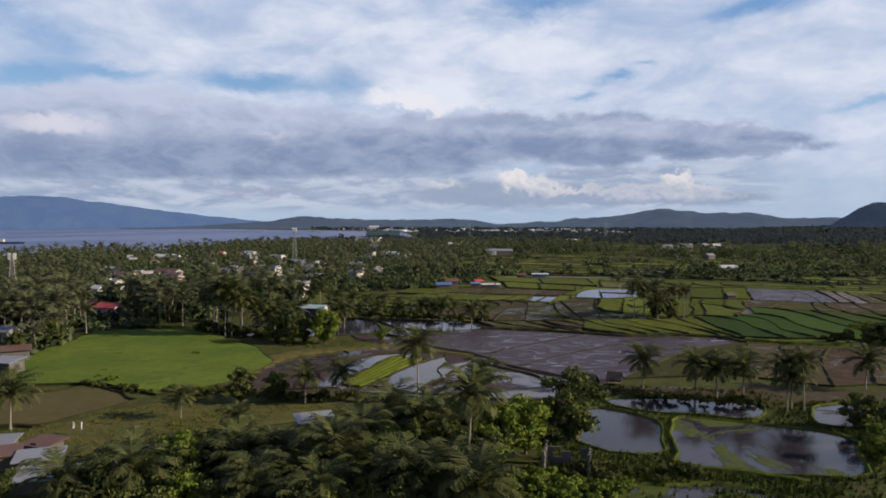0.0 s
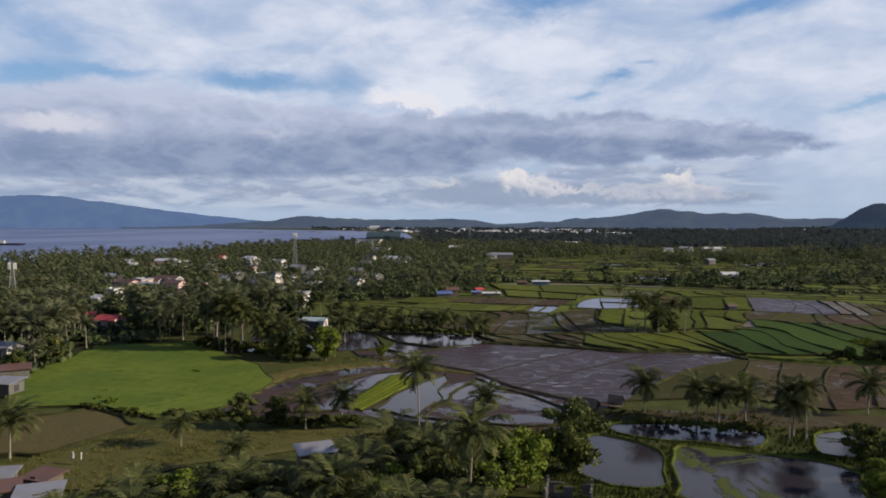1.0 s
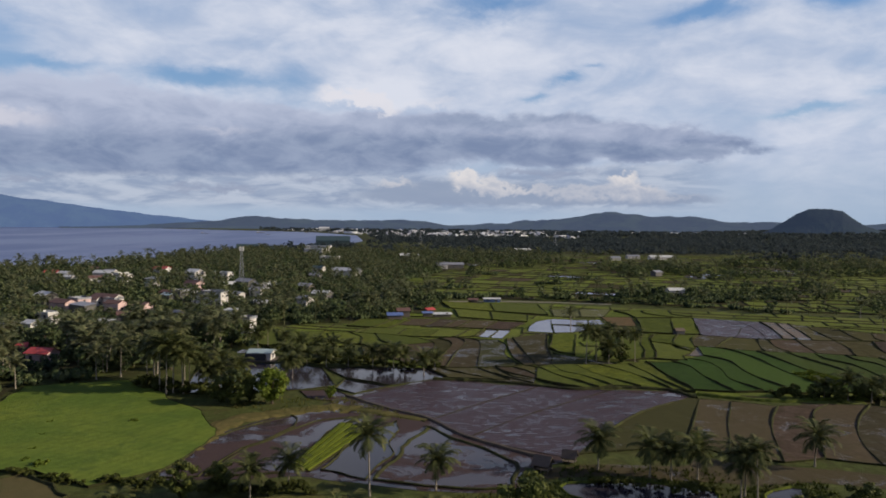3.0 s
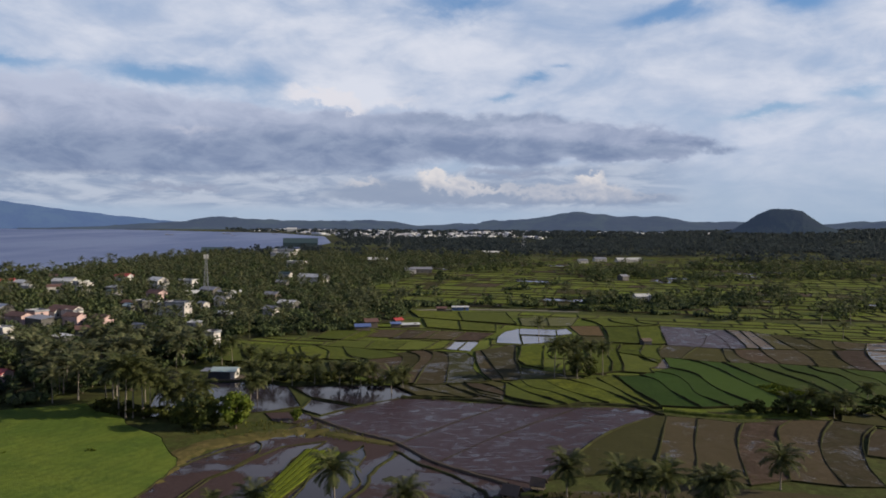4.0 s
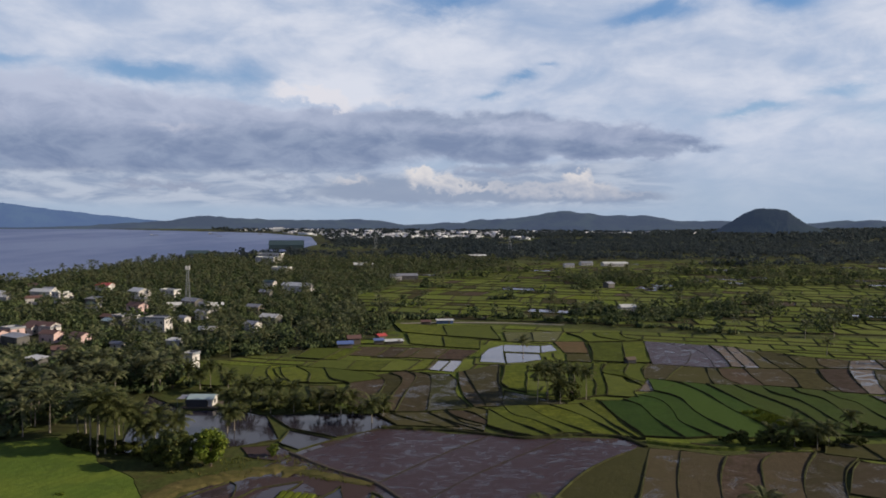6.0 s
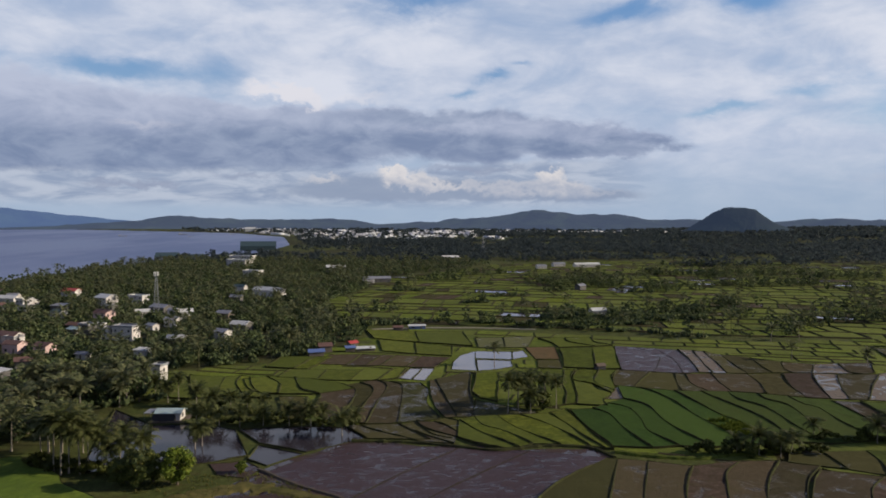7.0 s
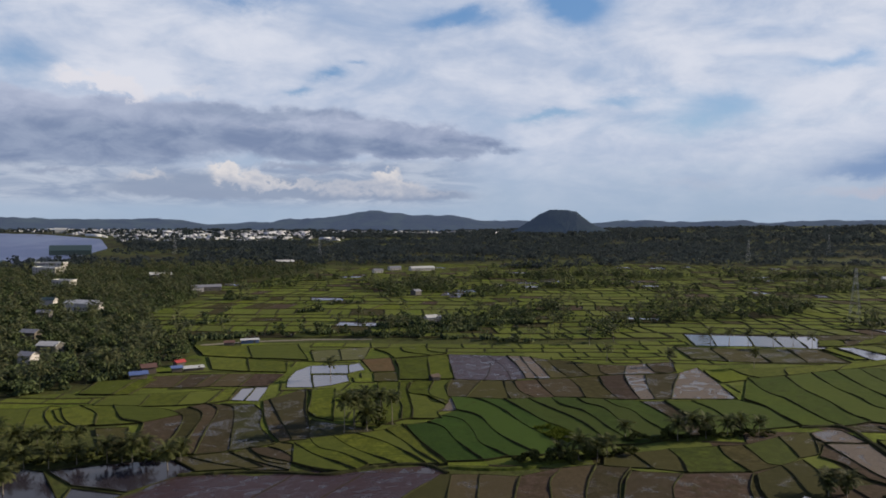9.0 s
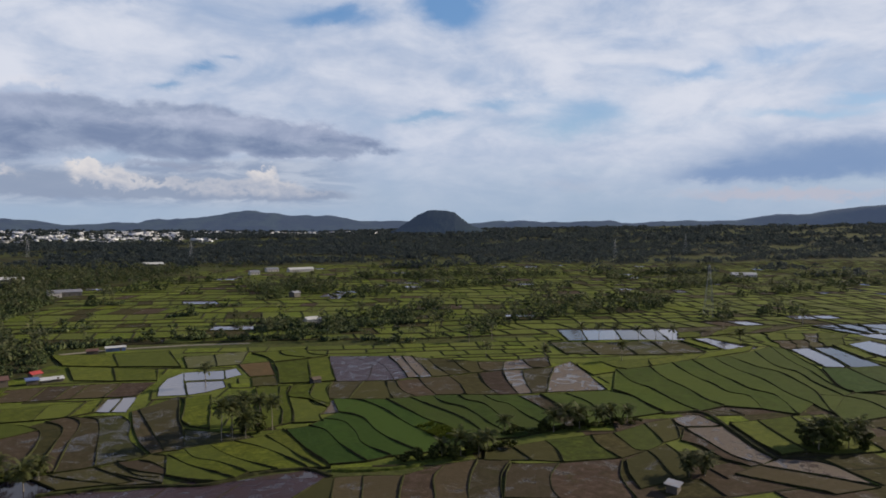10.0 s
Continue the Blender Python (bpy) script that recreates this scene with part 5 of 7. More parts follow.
def frond(g, turn, up, length, pairs, width):
    """One palm frond: a drooping rib with leaflets on both sides."""
    pts, p, e = [], np.array((0.0, 0.0, 0.0)), up
    steps = max(4, pairs // 2)
    for s in range(steps + 1):
        pts.append(p.copy())
        d = np.array((math.cos(turn) * math.cos(e), math.sin(turn) * math.cos(e), math.sin(e)))
        p = p + d * length / steps
        e -= (1.35 + g.uniform(-0.2, 0.3)) / steps * (0.5 + s / steps * 1.3)
    side = np.array((-math.sin(turn), math.cos(turn), 0.0))
    v, f = [], []

    def quad(a, b, c, d):
        n0 = len(v)
        v.extend((a, b, c, d))
        f.extend(((n0, n0 + 1, n0 + 2), (n0, n0 + 2, n0 + 3)))

    for s in range(steps):
        k_ = 0.05 * (1 - s / steps) + 0.015
        quad(pts[s] - side * k_, pts[s] + side * k_, pts[s + 1] + side * k_, pts[s + 1] - side * k_)
    for j in range(pairs):
        s = (j + 1.2) / (pairs + 1.0) * steps
        i_ = min(int(s), steps - 1)
        root = pts[i_] + (pts[i_ + 1] - pts[i_]) * (s - i_)
        along = (pts[i_ + 1] - pts[i_]) / np.linalg.norm(pts[i_ + 1] - pts[i_])
        long_ = length * 0.26 * (0.45 + 0.75 * math.sin(math.pi * min(0.97, (j + 1.5) / (pairs + 1.5)))) * g.uniform(0.8, 1.15)
        for sg in (-1, 1):
            tip = root + side * sg * long_ * 0.70 + along * long_ * 0.62 + np.array((0, 0, -long_ * g.uniform(0.12, 0.42)))
            half_ = along * width * 0.5
            quad(root - half_, root + half_, tip + half_ * 0.5, tip - half_ * 0.3)
    return np.array(v), np.array(f)


def palm_fronds(g, count, pairs, width, length=4.0):
    out = []
    for i_ in range(count):
        t_ = i_ / count
        up = radians(78 - 95 * t_ + g.uniform(-9, 9))
        out.append(frond(g, i_ * 2.399 + g.uniform(-0.25, 0.25), up, length * g.uniform(0.85, 1.1) * (0.8 + 0.35 * math.sin(math.pi * min(1, t_ + 0.25))), pairs, width))
    return out


def palm_trunk(g, height, sides=6):
    lean, a = g.uniform(0.2, 0.9) * height / 10, g.uniform(0, 6.28)
    s = np.linspace(0, 1, 7)
    pts = [(math.cos(a) * lean * (t_ ** 1.6), math.sin(a) * lean * (t_ ** 1.6), t_ * height) for t_ in s]
    rad_ = [0.17 * (1.35 if t_ == 0 else 1) * (1 - 0.45 * t_) for t_ in s]
    v, f = tube(pts, rad_, sides)
    return v, f, pts[-1]


def leaf_cards(g, centre, radius, count, size, flatten=0.75):
    """Leaf clumps on and in a ball, as small bent quads."""
    d = g.normal(size=(count, 3))
    d /= np.linalg.norm(d, axis=1)[:, None]
    d[:, 2] = np.where(d[:, 2] < -0.35, -d[:, 2], d[:, 2])
    at_ = d * radius * (0.62 + 0.45 * g.random((count, 1))) * np.array((1, 1, flatten)) + centre
    up = d + 0.7 * g.normal(size=(count, 3))
    up /= np.linalg.norm(up, axis=1)[:, None]
    a = np.cross(up, g.normal(size=(count, 3)))
    a /= np.linalg.norm(a, axis=1)[:, None]
    b = np.cross(up, a)
    sz = size * g.uniform(0.6, 1.35, (count, 1))
    v = np.stack((at_ - a * sz, at_ + b * sz * 0.62 + up * sz * 0.15, at_ + a * sz, at_ - b * sz * 0.62 + up * sz * 0.15), axis=1).reshape(-1, 3)
    n0 = np.arange(count) * 4
    return v, np.concatenate((np.stack((n0, n0 + 1, n0 + 2), 1), np.stack((n0, n0 + 2, n0 + 3), 1)))


def core(centre, radius, g, sides=6, rings=4, flatten=0.75):
    """A lumpy closed body inside a clump of leaves."""
    v, f = [], []
    for i_ in range(rings + 1):
        e = math.pi * i_ / rings
        for s in range(sides):
            a = 2 * math.pi * (s + 0.5 * (i_ % 2)) / sides
            r = radius * g.uniform(0.8, 1.12)
            v.append((centre[0] + r * math.sin(e) * math.cos(a), centre[1] + r * math.sin(e) * math.sin(a), centre[2] + flatten * r * math.cos(e)))
    for i_ in range(rings):
        for s in range(sides):
            a, b = i_ * sides + s, i_ * sides + (s + 1) % sides
            f += [(a, a + sides, b + sides), (a, b + sides, b)]
    return np.array(v), np.array(f)


def broad_crown(g, height, radius, clumps, leaves, size, low=0.34, sides=6, rings=4):
    """A crown of separate clumps with gaps between them, uneven in outline, from low x height up."""
    out = []
    for i_ in range(clumps):
        a, s = i_ * 2.399 + g.uniform(-0.4, 0.4), (i_ + 0.5) / clumps
        z = low + (0.90 - low) * s + g.uniform(-0.07, 0.07)
        r = radius * math.sin(math.pi * min(0.95, max(0.12, 0.22 + 0.75 * (1 - s)))) * g.uniform(0.35, 0.95)
        rr = radius * g.uniform(0.28, 0.48)
        c = np.array((r * math.cos(a), r * math.sin(a), z * height))
        out.append(core(c, rr * 0.66, g, sides, rings))
        out.append(leaf_cards(g, c, rr, leaves, size))
    return joined(out)


def broad_trunk(g, height, radius):
    out = [tube([(0, 0, -0.2), (0.1, 0.05, height * 0.25), (0.15, 0.1, height * 0.5)], [0.30, 0.22, 0.16], 6)]
    for i_ in range(5):
        a = i_ * 1.26 + g.uniform(-0.4, 0.4)
        z0 = height * g.uniform(0.25, 0.45)
        e = np.array((math.cos(a) * radius * 0.6, math.sin(a) * radius * 0.6, height * g.uniform(0.6, 0.8)))
        out.append(tube([(0.1, 0.05, z0), tuple(e * 0.5 + np.array((0, 0, z0 * 0.5))), tuple(e)], [0.13, 0.09, 0.04], 4))
    return joined(out)


def palm_kind(name, g, height, count, pairs, width, length=4.0, single=False, mat="palm_shaded"):
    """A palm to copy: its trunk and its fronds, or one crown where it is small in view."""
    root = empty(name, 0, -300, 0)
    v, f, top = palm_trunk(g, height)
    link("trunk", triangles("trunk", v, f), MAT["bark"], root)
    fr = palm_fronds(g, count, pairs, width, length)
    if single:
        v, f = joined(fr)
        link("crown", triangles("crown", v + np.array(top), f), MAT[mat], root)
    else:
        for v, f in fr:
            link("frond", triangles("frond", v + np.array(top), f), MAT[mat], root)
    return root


def tree_kind(name, g, height, radius, clumps, leaves, size, mat, low=0.34):
    root = empty(name, 0, -300, 0)
    link("trunk", triangles("trunk", *broad_trunk(g, height, radius)), MAT["wood_bark"], root)
    link("crown", triangles("crown", *broad_crown(g, height, radius, clumps, leaves, size, low)), MAT[mat], root)
    return root


def shrub_kind(name, g, height, radius, clumps, leaves, size, mat):
    """Foliage down to the ground."""
    out = []
    for i_ in range(clumps):
        a, r = i_ * 2.399, radius * math.sqrt((i_ + 0.3) / clumps)
        c = np.array((r * math.cos(a), r * math.sin(a), height * g.uniform(0.3, 0.7)))
        rr = height * g.uniform(0.35, 0.5)
        out += [core(c, rr * 0.75, g), leaf_cards(g, c, rr, leaves, size)]
    root = empty(name, 0, -300, 0)
    link("crown", triangles("crown", *joined(out)), MAT[mat], root)
    return root


def plant(kind_, x, y, size, turn, label, category, group):
    ob = copy_thing(kind_, pose(x, y, float(terrain(x, y)) - 0.05, 0, 0, turn) @ Matrix.Scale(size, 4))
    ob.scale = (size, size, size)
    return tagged(ob, label, category, group)


g = np.random.default_rng(11)
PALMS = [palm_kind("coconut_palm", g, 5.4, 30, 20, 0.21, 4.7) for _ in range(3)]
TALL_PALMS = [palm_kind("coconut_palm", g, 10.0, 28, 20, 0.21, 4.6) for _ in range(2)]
LOW_PALMS = [palm_kind("coconut_palm", g, 6.6, 20, 10, 0.40, 3.9, True, "palm") for _ in range(4)]
TREES = [tree_kind("tree", g, 8.0, 3.6, 20, 92, 0.31, "leaf", 0.13) for _ in range(3)]
BRIGHT_TREES = [tree_kind("tree", g, 8.0, 3.8, 20, 96, 0.31, "leaf_bright", 0.12) for _ in range(2)]
LOW_TREES = [tree_kind("tree", g, 8.0, 3.4, 12, 44, 0.45, "woods", 0.16) for _ in range(4)]
SHRUBS = [shrub_kind("shrub", g, 2.6, 2.2, 5, 60, 0.28, "leaf_dark") for _ in range(2)]
PROTOS = PALMS + TALL_PALMS + LOW_PALMS + TREES + BRIGHT_TREES + LOW_TREES + SHRUBS

# palms that stand singly: x, y, height


def palms(rows):
    for x, y, h in rows:
        i_ = int(abs(x) * 7 + y)
        k_ = (TALL_PALMS[i_ % 2] if h > 9.4 else PALMS[i_ % 3]) if y < 270 else LOW_PALMS[i_ % 4]
        plant(k_, x, y, h / (12.5 if h > 9.4 and y < 270 else 8.6), i_ * 77 % 360, "tall coconut palm with drooping green fronds beside the rice fields" if h > 9 else "coconut palm with spreading green fronds at the edge of a paddy", "palm", "coconut palms by the fields")


palms([(-19.5, 223, 7), (-12.9, 223.8, 6.5), (-5.3, 221.6, 8), (-1.6, 220.6, 6), (1, 220.3, 8.5), (4.4, 220.7, 7), (9.7, 210.1, 8), (13.2, 215.7, 7), (-25.6, 225.7, 6), (-29.5, 227.6, 6.5), (-32.7, 229.3, 7)])
palms([(66, 228, 11.5), (71, 233, 12), (68, 236, 10.5), (79, 229, 11), (-63, 199, 13), (-66, 203, 12), (-61, 203, 14), (-54, 200, 11), (-57, 206, 12), (-48, 190.6, 10.5), (-44.1, 196.3, 10), (-52.6, 189.6, 12), (-29, 204.8, 8.4)])
palms([(-3.4, 119, 12.5), (3.4, 81.4, 13.5), (37.4, 129.4, 8.6), (45.4, 125.1, 8.4), (48.7, 123.8, 7.6), (53.1, 123, 8.8), (56.6, 114.5, 9.5), (58.6, 113, 10), (58, 116, 8.4), (78.3, 129.5, 8.8), (-22.4, 119, 7.2), (-16.9, 122.9, 7.0), (7.5, 121, 8.0), (-62.9, 104.1, 8.6)])
palms([(-89.6, 232, 10), (-10.8, 76.5, 9.0), (-9.2, 86, 8.2), (-6.6, 96, 8.8), (-18, 79, 7.4), (-23, 82, 7.6), (-10.5, 92, 7.4), (-28, 98, 5.6), (-40, 110, 5.4), (-2, 90, 8.2), (-13, 80, 8.4), (-34, 80, 7.0), (61.9, 225.4, 13), (76, 300, 9)])
palms([(69, 224.5, 9), (77.2, 236, 10), (73, 240, 9), (-27.5, 206.9, 7.7), (-13.8, 241, 6), (-18.8, 239, 7), (-24.5, 243, 7), (-29.9, 243.5, 7.5), (-46, 256, 8)])
palms([(-51.8, 265, 9), (-42.6, 256, 10), (-36, 250, 8), (-44.4, 192, 9.3), (-57, 189.7, 15.5), (-47.6, 191.3, 8.6), (-55.5, 190.6, 14.5), (-59.5, 192.4, 15), (-40.8, 196.4, 9.2), (-49.8, 192.9, 11.5), (-53.1, 190.3, 13), (110.6, 177.8, 6), (116.5, 177, 8), (120.9, 174.3, 7), (125.3, 176, 7)])
palms([(141.3, 188.7, 6), (155, 181, 8), (160.4, 181.6, 9), (165, 179.7, 8), (172.3, 178.3, 7), (178, 178.7, 7), (184, 177, 6), (213.4, 129.5, 9), (225, 122.3, 9), (208.6, 291.7, 8), (160.7, 133, 6.5), (163, 130, 7), (158, 131, 5.4), (216, 126, 9.6), (210, 126, 8.6), (219, 122, 8), (229.3, 271.6, 8), (229.4, 336.7, 9), (292, 312.4, 9), (300.6, 307.5, 9)])
palms([(309.3, 302.6, 9), (261.6, 253, 10), (313.3, 289.2, 9), (329.6, 291, 8), (330.3, 279.5, 9), (393.5, 292.3, 10), (463, 281.9, 10), (364.5, 260, 8), (246.3, 338, 9)])

# broad trees and shrubs by the fields: x, y, height


def trees(rows, bright=False):
    kinds_ = BRIGHT_TREES if bright else TREES
    for x, y, h in rows:
        i_ = int(abs(x) * 5 + y)
        plant(kinds_[i_ % len(kinds_)], x, y, h / 8.0, i_ * 53 % 360, "broad sunlit bright green mango tree" if bright else "dense dark green broadleaf tree at the field edge", "tree", "trees by the fields")


trees([(18.4, 98.7, 9.5), (3.0, 95, 8.0), (-26, 84, 5.4), (-21, 82, 5.6), (-32, 83, 5), (-27, 89, 4.6), (-12, 82, 6), (-1, 94, 6.4), (-4, 97, 5), (-7, 90, 5), (-33.3, 119.5, 5.6), (-28, 122.9, 4.6)])
trees([(-41, 87, 2.8), (-37, 77, 5), (-18, 74, 6), (1, 76, 6), (62, 104, 5.5), (64, 98, 6), (70, 104, 6), (66, 92, 6), (-37.2, 178.5, 8.6), (-41, 180.5, 6.5)])
trees([(-34.5, 182, 7), (70, 230, 5.5), (74, 228, 6.2), (72, 236, 5.6), (108, 178, 4.2), (104, 180, 3.6), (113, 175, 4.4), (121, 178, 4.2), (152, 183, 4), (168, 181, 4)])
trees([(214, 124, 9), (219, 128, 8.5), (211, 130, 7), (222, 119, 6), (164, 131, 3), (-95, 160, 6), (-94, 172, 7), (-60, 92, 4.5), (-48, 77, 3.4)])
trees([(7.5, 90, 7.6), (11.5, 93, 7.4), (5, 84, 6.4), (-29, 79, 6.6), (-6.4, 82, 6.6), (57, 90, 5), (-28.6, 179, 8.6), (-15, 184.5, 3.0), (-25.5, 70, 5.6), (-6.8, 69, 5.4)], True)
for i_, (x, y, h) in enumerate([(-48 + 1.3 * j, 126.5 - 0.2 * j + 1.2 * math.sin(j), 1.2 + 0.5 * math.sin(j * 2.1)) for j in range(8)]
                               + [(-66 + 2.1 * j, 132.5 - 0.95 * j, 1.1 + 0.4 * math.sin(j * 1.7)) for j in range(8)]
                               + [(-30 + 1.9 * j, 121 + math.sin(j * 1.9), 1.6 + 0.6 * math.sin(j * 2.7)) for j in range(10)]
                               + [(35 + 2.4 * j, 122.5 - 0.7 * j + 0.2 * j * math.sin(j), 1.3 + 0.5 * math.sin(j * 1.3)) for j in range(9)]
                               + [(16 + 2 * j, 84 + 1.6 * math.sin(j * 2.2), 1.4 + 0.4 * math.sin(j)) for j in range(8)]
                               + [(100 + 3 * j, 181 - 0.5 * j + math.sin(j * 2.0), 2.0 + 0.8 * math.sin(j * 1.9)) for j in range(12)]
                               + [(140 + 3.6 * j, 186 - 0.9 * j + math.sin(j * 2.0), 2.0 + 0.8 * math.sin(j * 1.9)) for j in range(14)]
                               + [(-32.7 + 2.44737 * j, 230.8 + -0.610526 * j + 0.8 * math.sin(j * 2.3), 1.8 + 0.7 * math.sin(j * 1.7)) for j in range(20)]
                               + [(-66 + 1.5 * j, 198 - 0.75 * j + 1.4 * math.sin(j * 2.6), 2.4 + 0.9 * math.sin(j * 1.9)) for j in range(16)]
                               + [(-42 + 3.2 * j, 251 - 1.9 * j + math.sin(j * 2.0), 2.0 + 0.8 * math.sin(j * 1.9)) for j in range(12)]):
    plant(SHRUBS[i_ % 2], x, y, h / 2.6, i_ * 41 % 360, "low dark green shrub on a field bank", "shrub", "shrubs on the banks")

LUSH_SHRUB = shrub_kind("shrub", g, 1.6, 1.8, 6, 60, 0.22, "leaf_bright")
PROTOS.append(LUSH_SHRUB)
for j in range(26):
    x, y = 6.5 + 1.1 * (j % 13) + 1.2 * math.sin(j * 2.3), (78.5 if j < 13 else 82) + 2.4 * math.sin(j * 1.7)
    if math.hypot(x - 15.8, y - 86.5) > 3.6:
        plant(LUSH_SHRUB, x, y, 0.8 + 0.3 * math.sin(j * 3.1), j * 67 % 360, "lush green bush beside the ruined house", "shrub", "bushes by the ruin")
plant(LUSH_SHRUB, -62.5, 135.5, 0.75, 80, "small leafy bush at the corner of the green rice", "shrub", "shrubs on the banks")
plant(LUSH_SHRUB, -56, 163.5, 0.55, 20, "small leafy bush standing in the green rice", "shrub", "shrubs on the banks")
for x, y, k_ in ((-66.7, 138.6, 0.5), (-68.2, 145.1, 0.4), (-70.8, 154.4, 0.35), (-73.5, 163.8, 0.4), (-76.8, 173.6, 0.3), (-80.4, 183.1, 0.3)):
    plant(LUSH_SHRUB, x, y, k_, 70 * k_ * 9 % 360, "small bush on an old bank in the green rice", "shrub", "shrubs on the banks")
# thicket below the start of the flight
THICKET = [(-41, 66), (-39, 78), (-32, 84), (-26, 88), (-20, 84), (-14, 81), (-9, 87), (-5, 92), (1, 95), (6, 99), (10, 97), (9.5, 90), (6, 84), (4, 66)]
t_pts = np.stack((g.uniform(-44, 16, 330), g.uniform(66, 109, 330)), axis=1)
t_pts = t_pts[inside(t_pts[:, 0], t_pts[:, 1], THICKET)]
t_pts = t_pts[(np.hypot(t_pts[:, 0] + 17.5, t_pts[:, 1] - 100) > 4.5) & ~((np.abs(t_pts[:, 0] + 16.2) < 2.6) & (t_pts[:, 1] > 90))]
for i_, (x, y) in enumerate(t_pts):
    u = g.random()
    if u < 0.2:
        plant(PALMS[i_ % 3], x, y, g.uniform(0.6, 1.05), g.uniform(0, 360), "coconut palm crowded in a dark thicket", "palm", "palms of the thicket")
    elif u < 0.62:
        plant(TREES[i_ % 3], x, y, g.uniform(0.45, 0.78), g.uniform(0, 360), "dense dark green tree in a thicket", "tree", "trees of the thicket")
    elif u < 0.64:
        plant(BRIGHT_TREES[i_ % 2], x, y, g.uniform(0.45, 0.65), g.uniform(0, 360), "sunlit light green tree in a thicket", "tree", "trees of the thicket")
    else:
        plant(SHRUBS[i_ % 2], x, y, g.uniform(0.7, 1.3), g.uniform(0, 360), "dark green undergrowth shrub in a thicket", "shrub", "shrubs of the thicket")

# tall grass and weeds on the banks: past counting


def tufts(name, label, zone, count, size, mat, g, dry=False):
    xs, ys = [p[0] for p in zone], [p[1] for p in zone]
    p = np.stack((g.uniform(min(xs), max(xs), count), g.uniform(min(ys), max(ys), count)), axis=1)
    p = p[inside(p[:, 0], p[:, 1], zone)]
    if dry:
        for ring_ in RINGS:
            if min(q[0] for q in ring_) < max(xs) and max(q[0] for q in ring_) > min(xs) and min(q[1] for q in ring_) < max(ys):
                p = p[~inside(p[:, 0], p[:, 1], ring_)]
    keep = np.array([noise.noise(Vector((x * 0.12, y * 0.12, 4.0))) for x, y in p]) > g.uniform(-0.5, 0.35, len(p))
    p = p[keep]
    blades = []
    for k_ in range(7):
        a_ = k_ * 2.4
        c_, s_ = math.cos(a_), math.sin(a_)
        blades.append((np.array([(0.12 * c_ - 0.1 * s_, 0.12 * s_ + 0.1 * c_, 0), (0.12 * c_ + 0.1 * s_, 0.12 * s_ - 0.1 * c_, 0), (0.55 * c_, 0.55 * s_, 0.75 + 0.2 * (k_ % 3))], dtype=float), np.array([(0, 1, 2)])))
    sz = g.uniform(0.5, 1.3, len(p)) * size
    me = triangles(name, *spread(joined(blades), np.stack((p[:, 0], p[:, 1], np.full(len(p), -0.02), g.uniform(0, 6.28, len(p)), sz, sz * g.uniform(0.7, 1.2, len(p))), axis=1)))
    return tagged(link(name, me, MAT[mat]), label, "grass", kind="stuff")


tufts("bank_grass", "lush green grass and weeds round the ponds", [(10, 70), (14, 92), (20, 94), (27, 91), (27, 87), (46, 79), (54, 83), (62, 84), (58, 70)], 2600, 0.8, "lush", g)
tufts("field_edge_grass", "rough yellow-green grass beside the thicket", [(-64, 100), (-46, 120), (-30, 117), (2, 117), (20, 120), (22, 113), (16, 104), (0, 108), (-24, 110), (-40, 100), (-46, 88)], 8200, 0.5, "grass_blade", g)
tufts("palm_row_grass", "lush grass under the row of palms", [(27, 122), (30, 130), (36, 132), (58, 128), (62, 122), (56, 117), (40, 121)], 900, 0.6, "lush", g)
tufts("mound_grass", "dry grass on the rise by the hut paddy", [(-40, 176), (-30, 186), (-12, 185), (8, 163), (2, 164), (-8, 169), (-22, 170)], 1600, 0.6, "grass_blade", g)

tufts("pond_bank_grass", "lush bright green weeds on the banks between the ponds", [(12, 80), (15, 118), (30, 124), (60, 124), (76, 123), (68, 96), (58, 78), (40, 78)], 9000, 0.7, "lush", g, True)

tufts("yellowed_rice", "patch of yellowing rice at the foot of a dark terrace", [(119.6, 207.5), (126.8, 208.3), (127.6, 192.4), (120, 190.4), (118.8, 197.6)], 1500, 1.5, "lime", g)

# ---------------------------------------------------------------- buildings


def gable(bm, w_, d_, z0, rise, over, thick=0.12):
    """A pitched roof of two sheets along x."""
    for sg in (-1, 1):
        y0, y1 = sg * (d_ / 2 + over), 0.0
        a = [(-w_ / 2 - over, y0, z0 - rise * over / (d_ / 2)), (w_ / 2 + over, y0, z0 - rise * over / (d_ / 2)), (w_ / 2 + over, y1, z0 + rise), (-w_ / 2 - over, y1, z0 + rise)]
        top = [bm.verts.new((x, y, z + thick)) for x, y, z in a]
        low = [bm.verts.new(p) for p in a]
        bm.faces.new(top if sg < 0 else top[::-1])
        bm.faces.new(low[::-1] if sg < 0 else low)
        for i_ in range(4):
            j_ = (i_ + 1) % 4
            bm.faces.new((low[i_], low[j_], top[j_], top[i_]))


HOMES = []


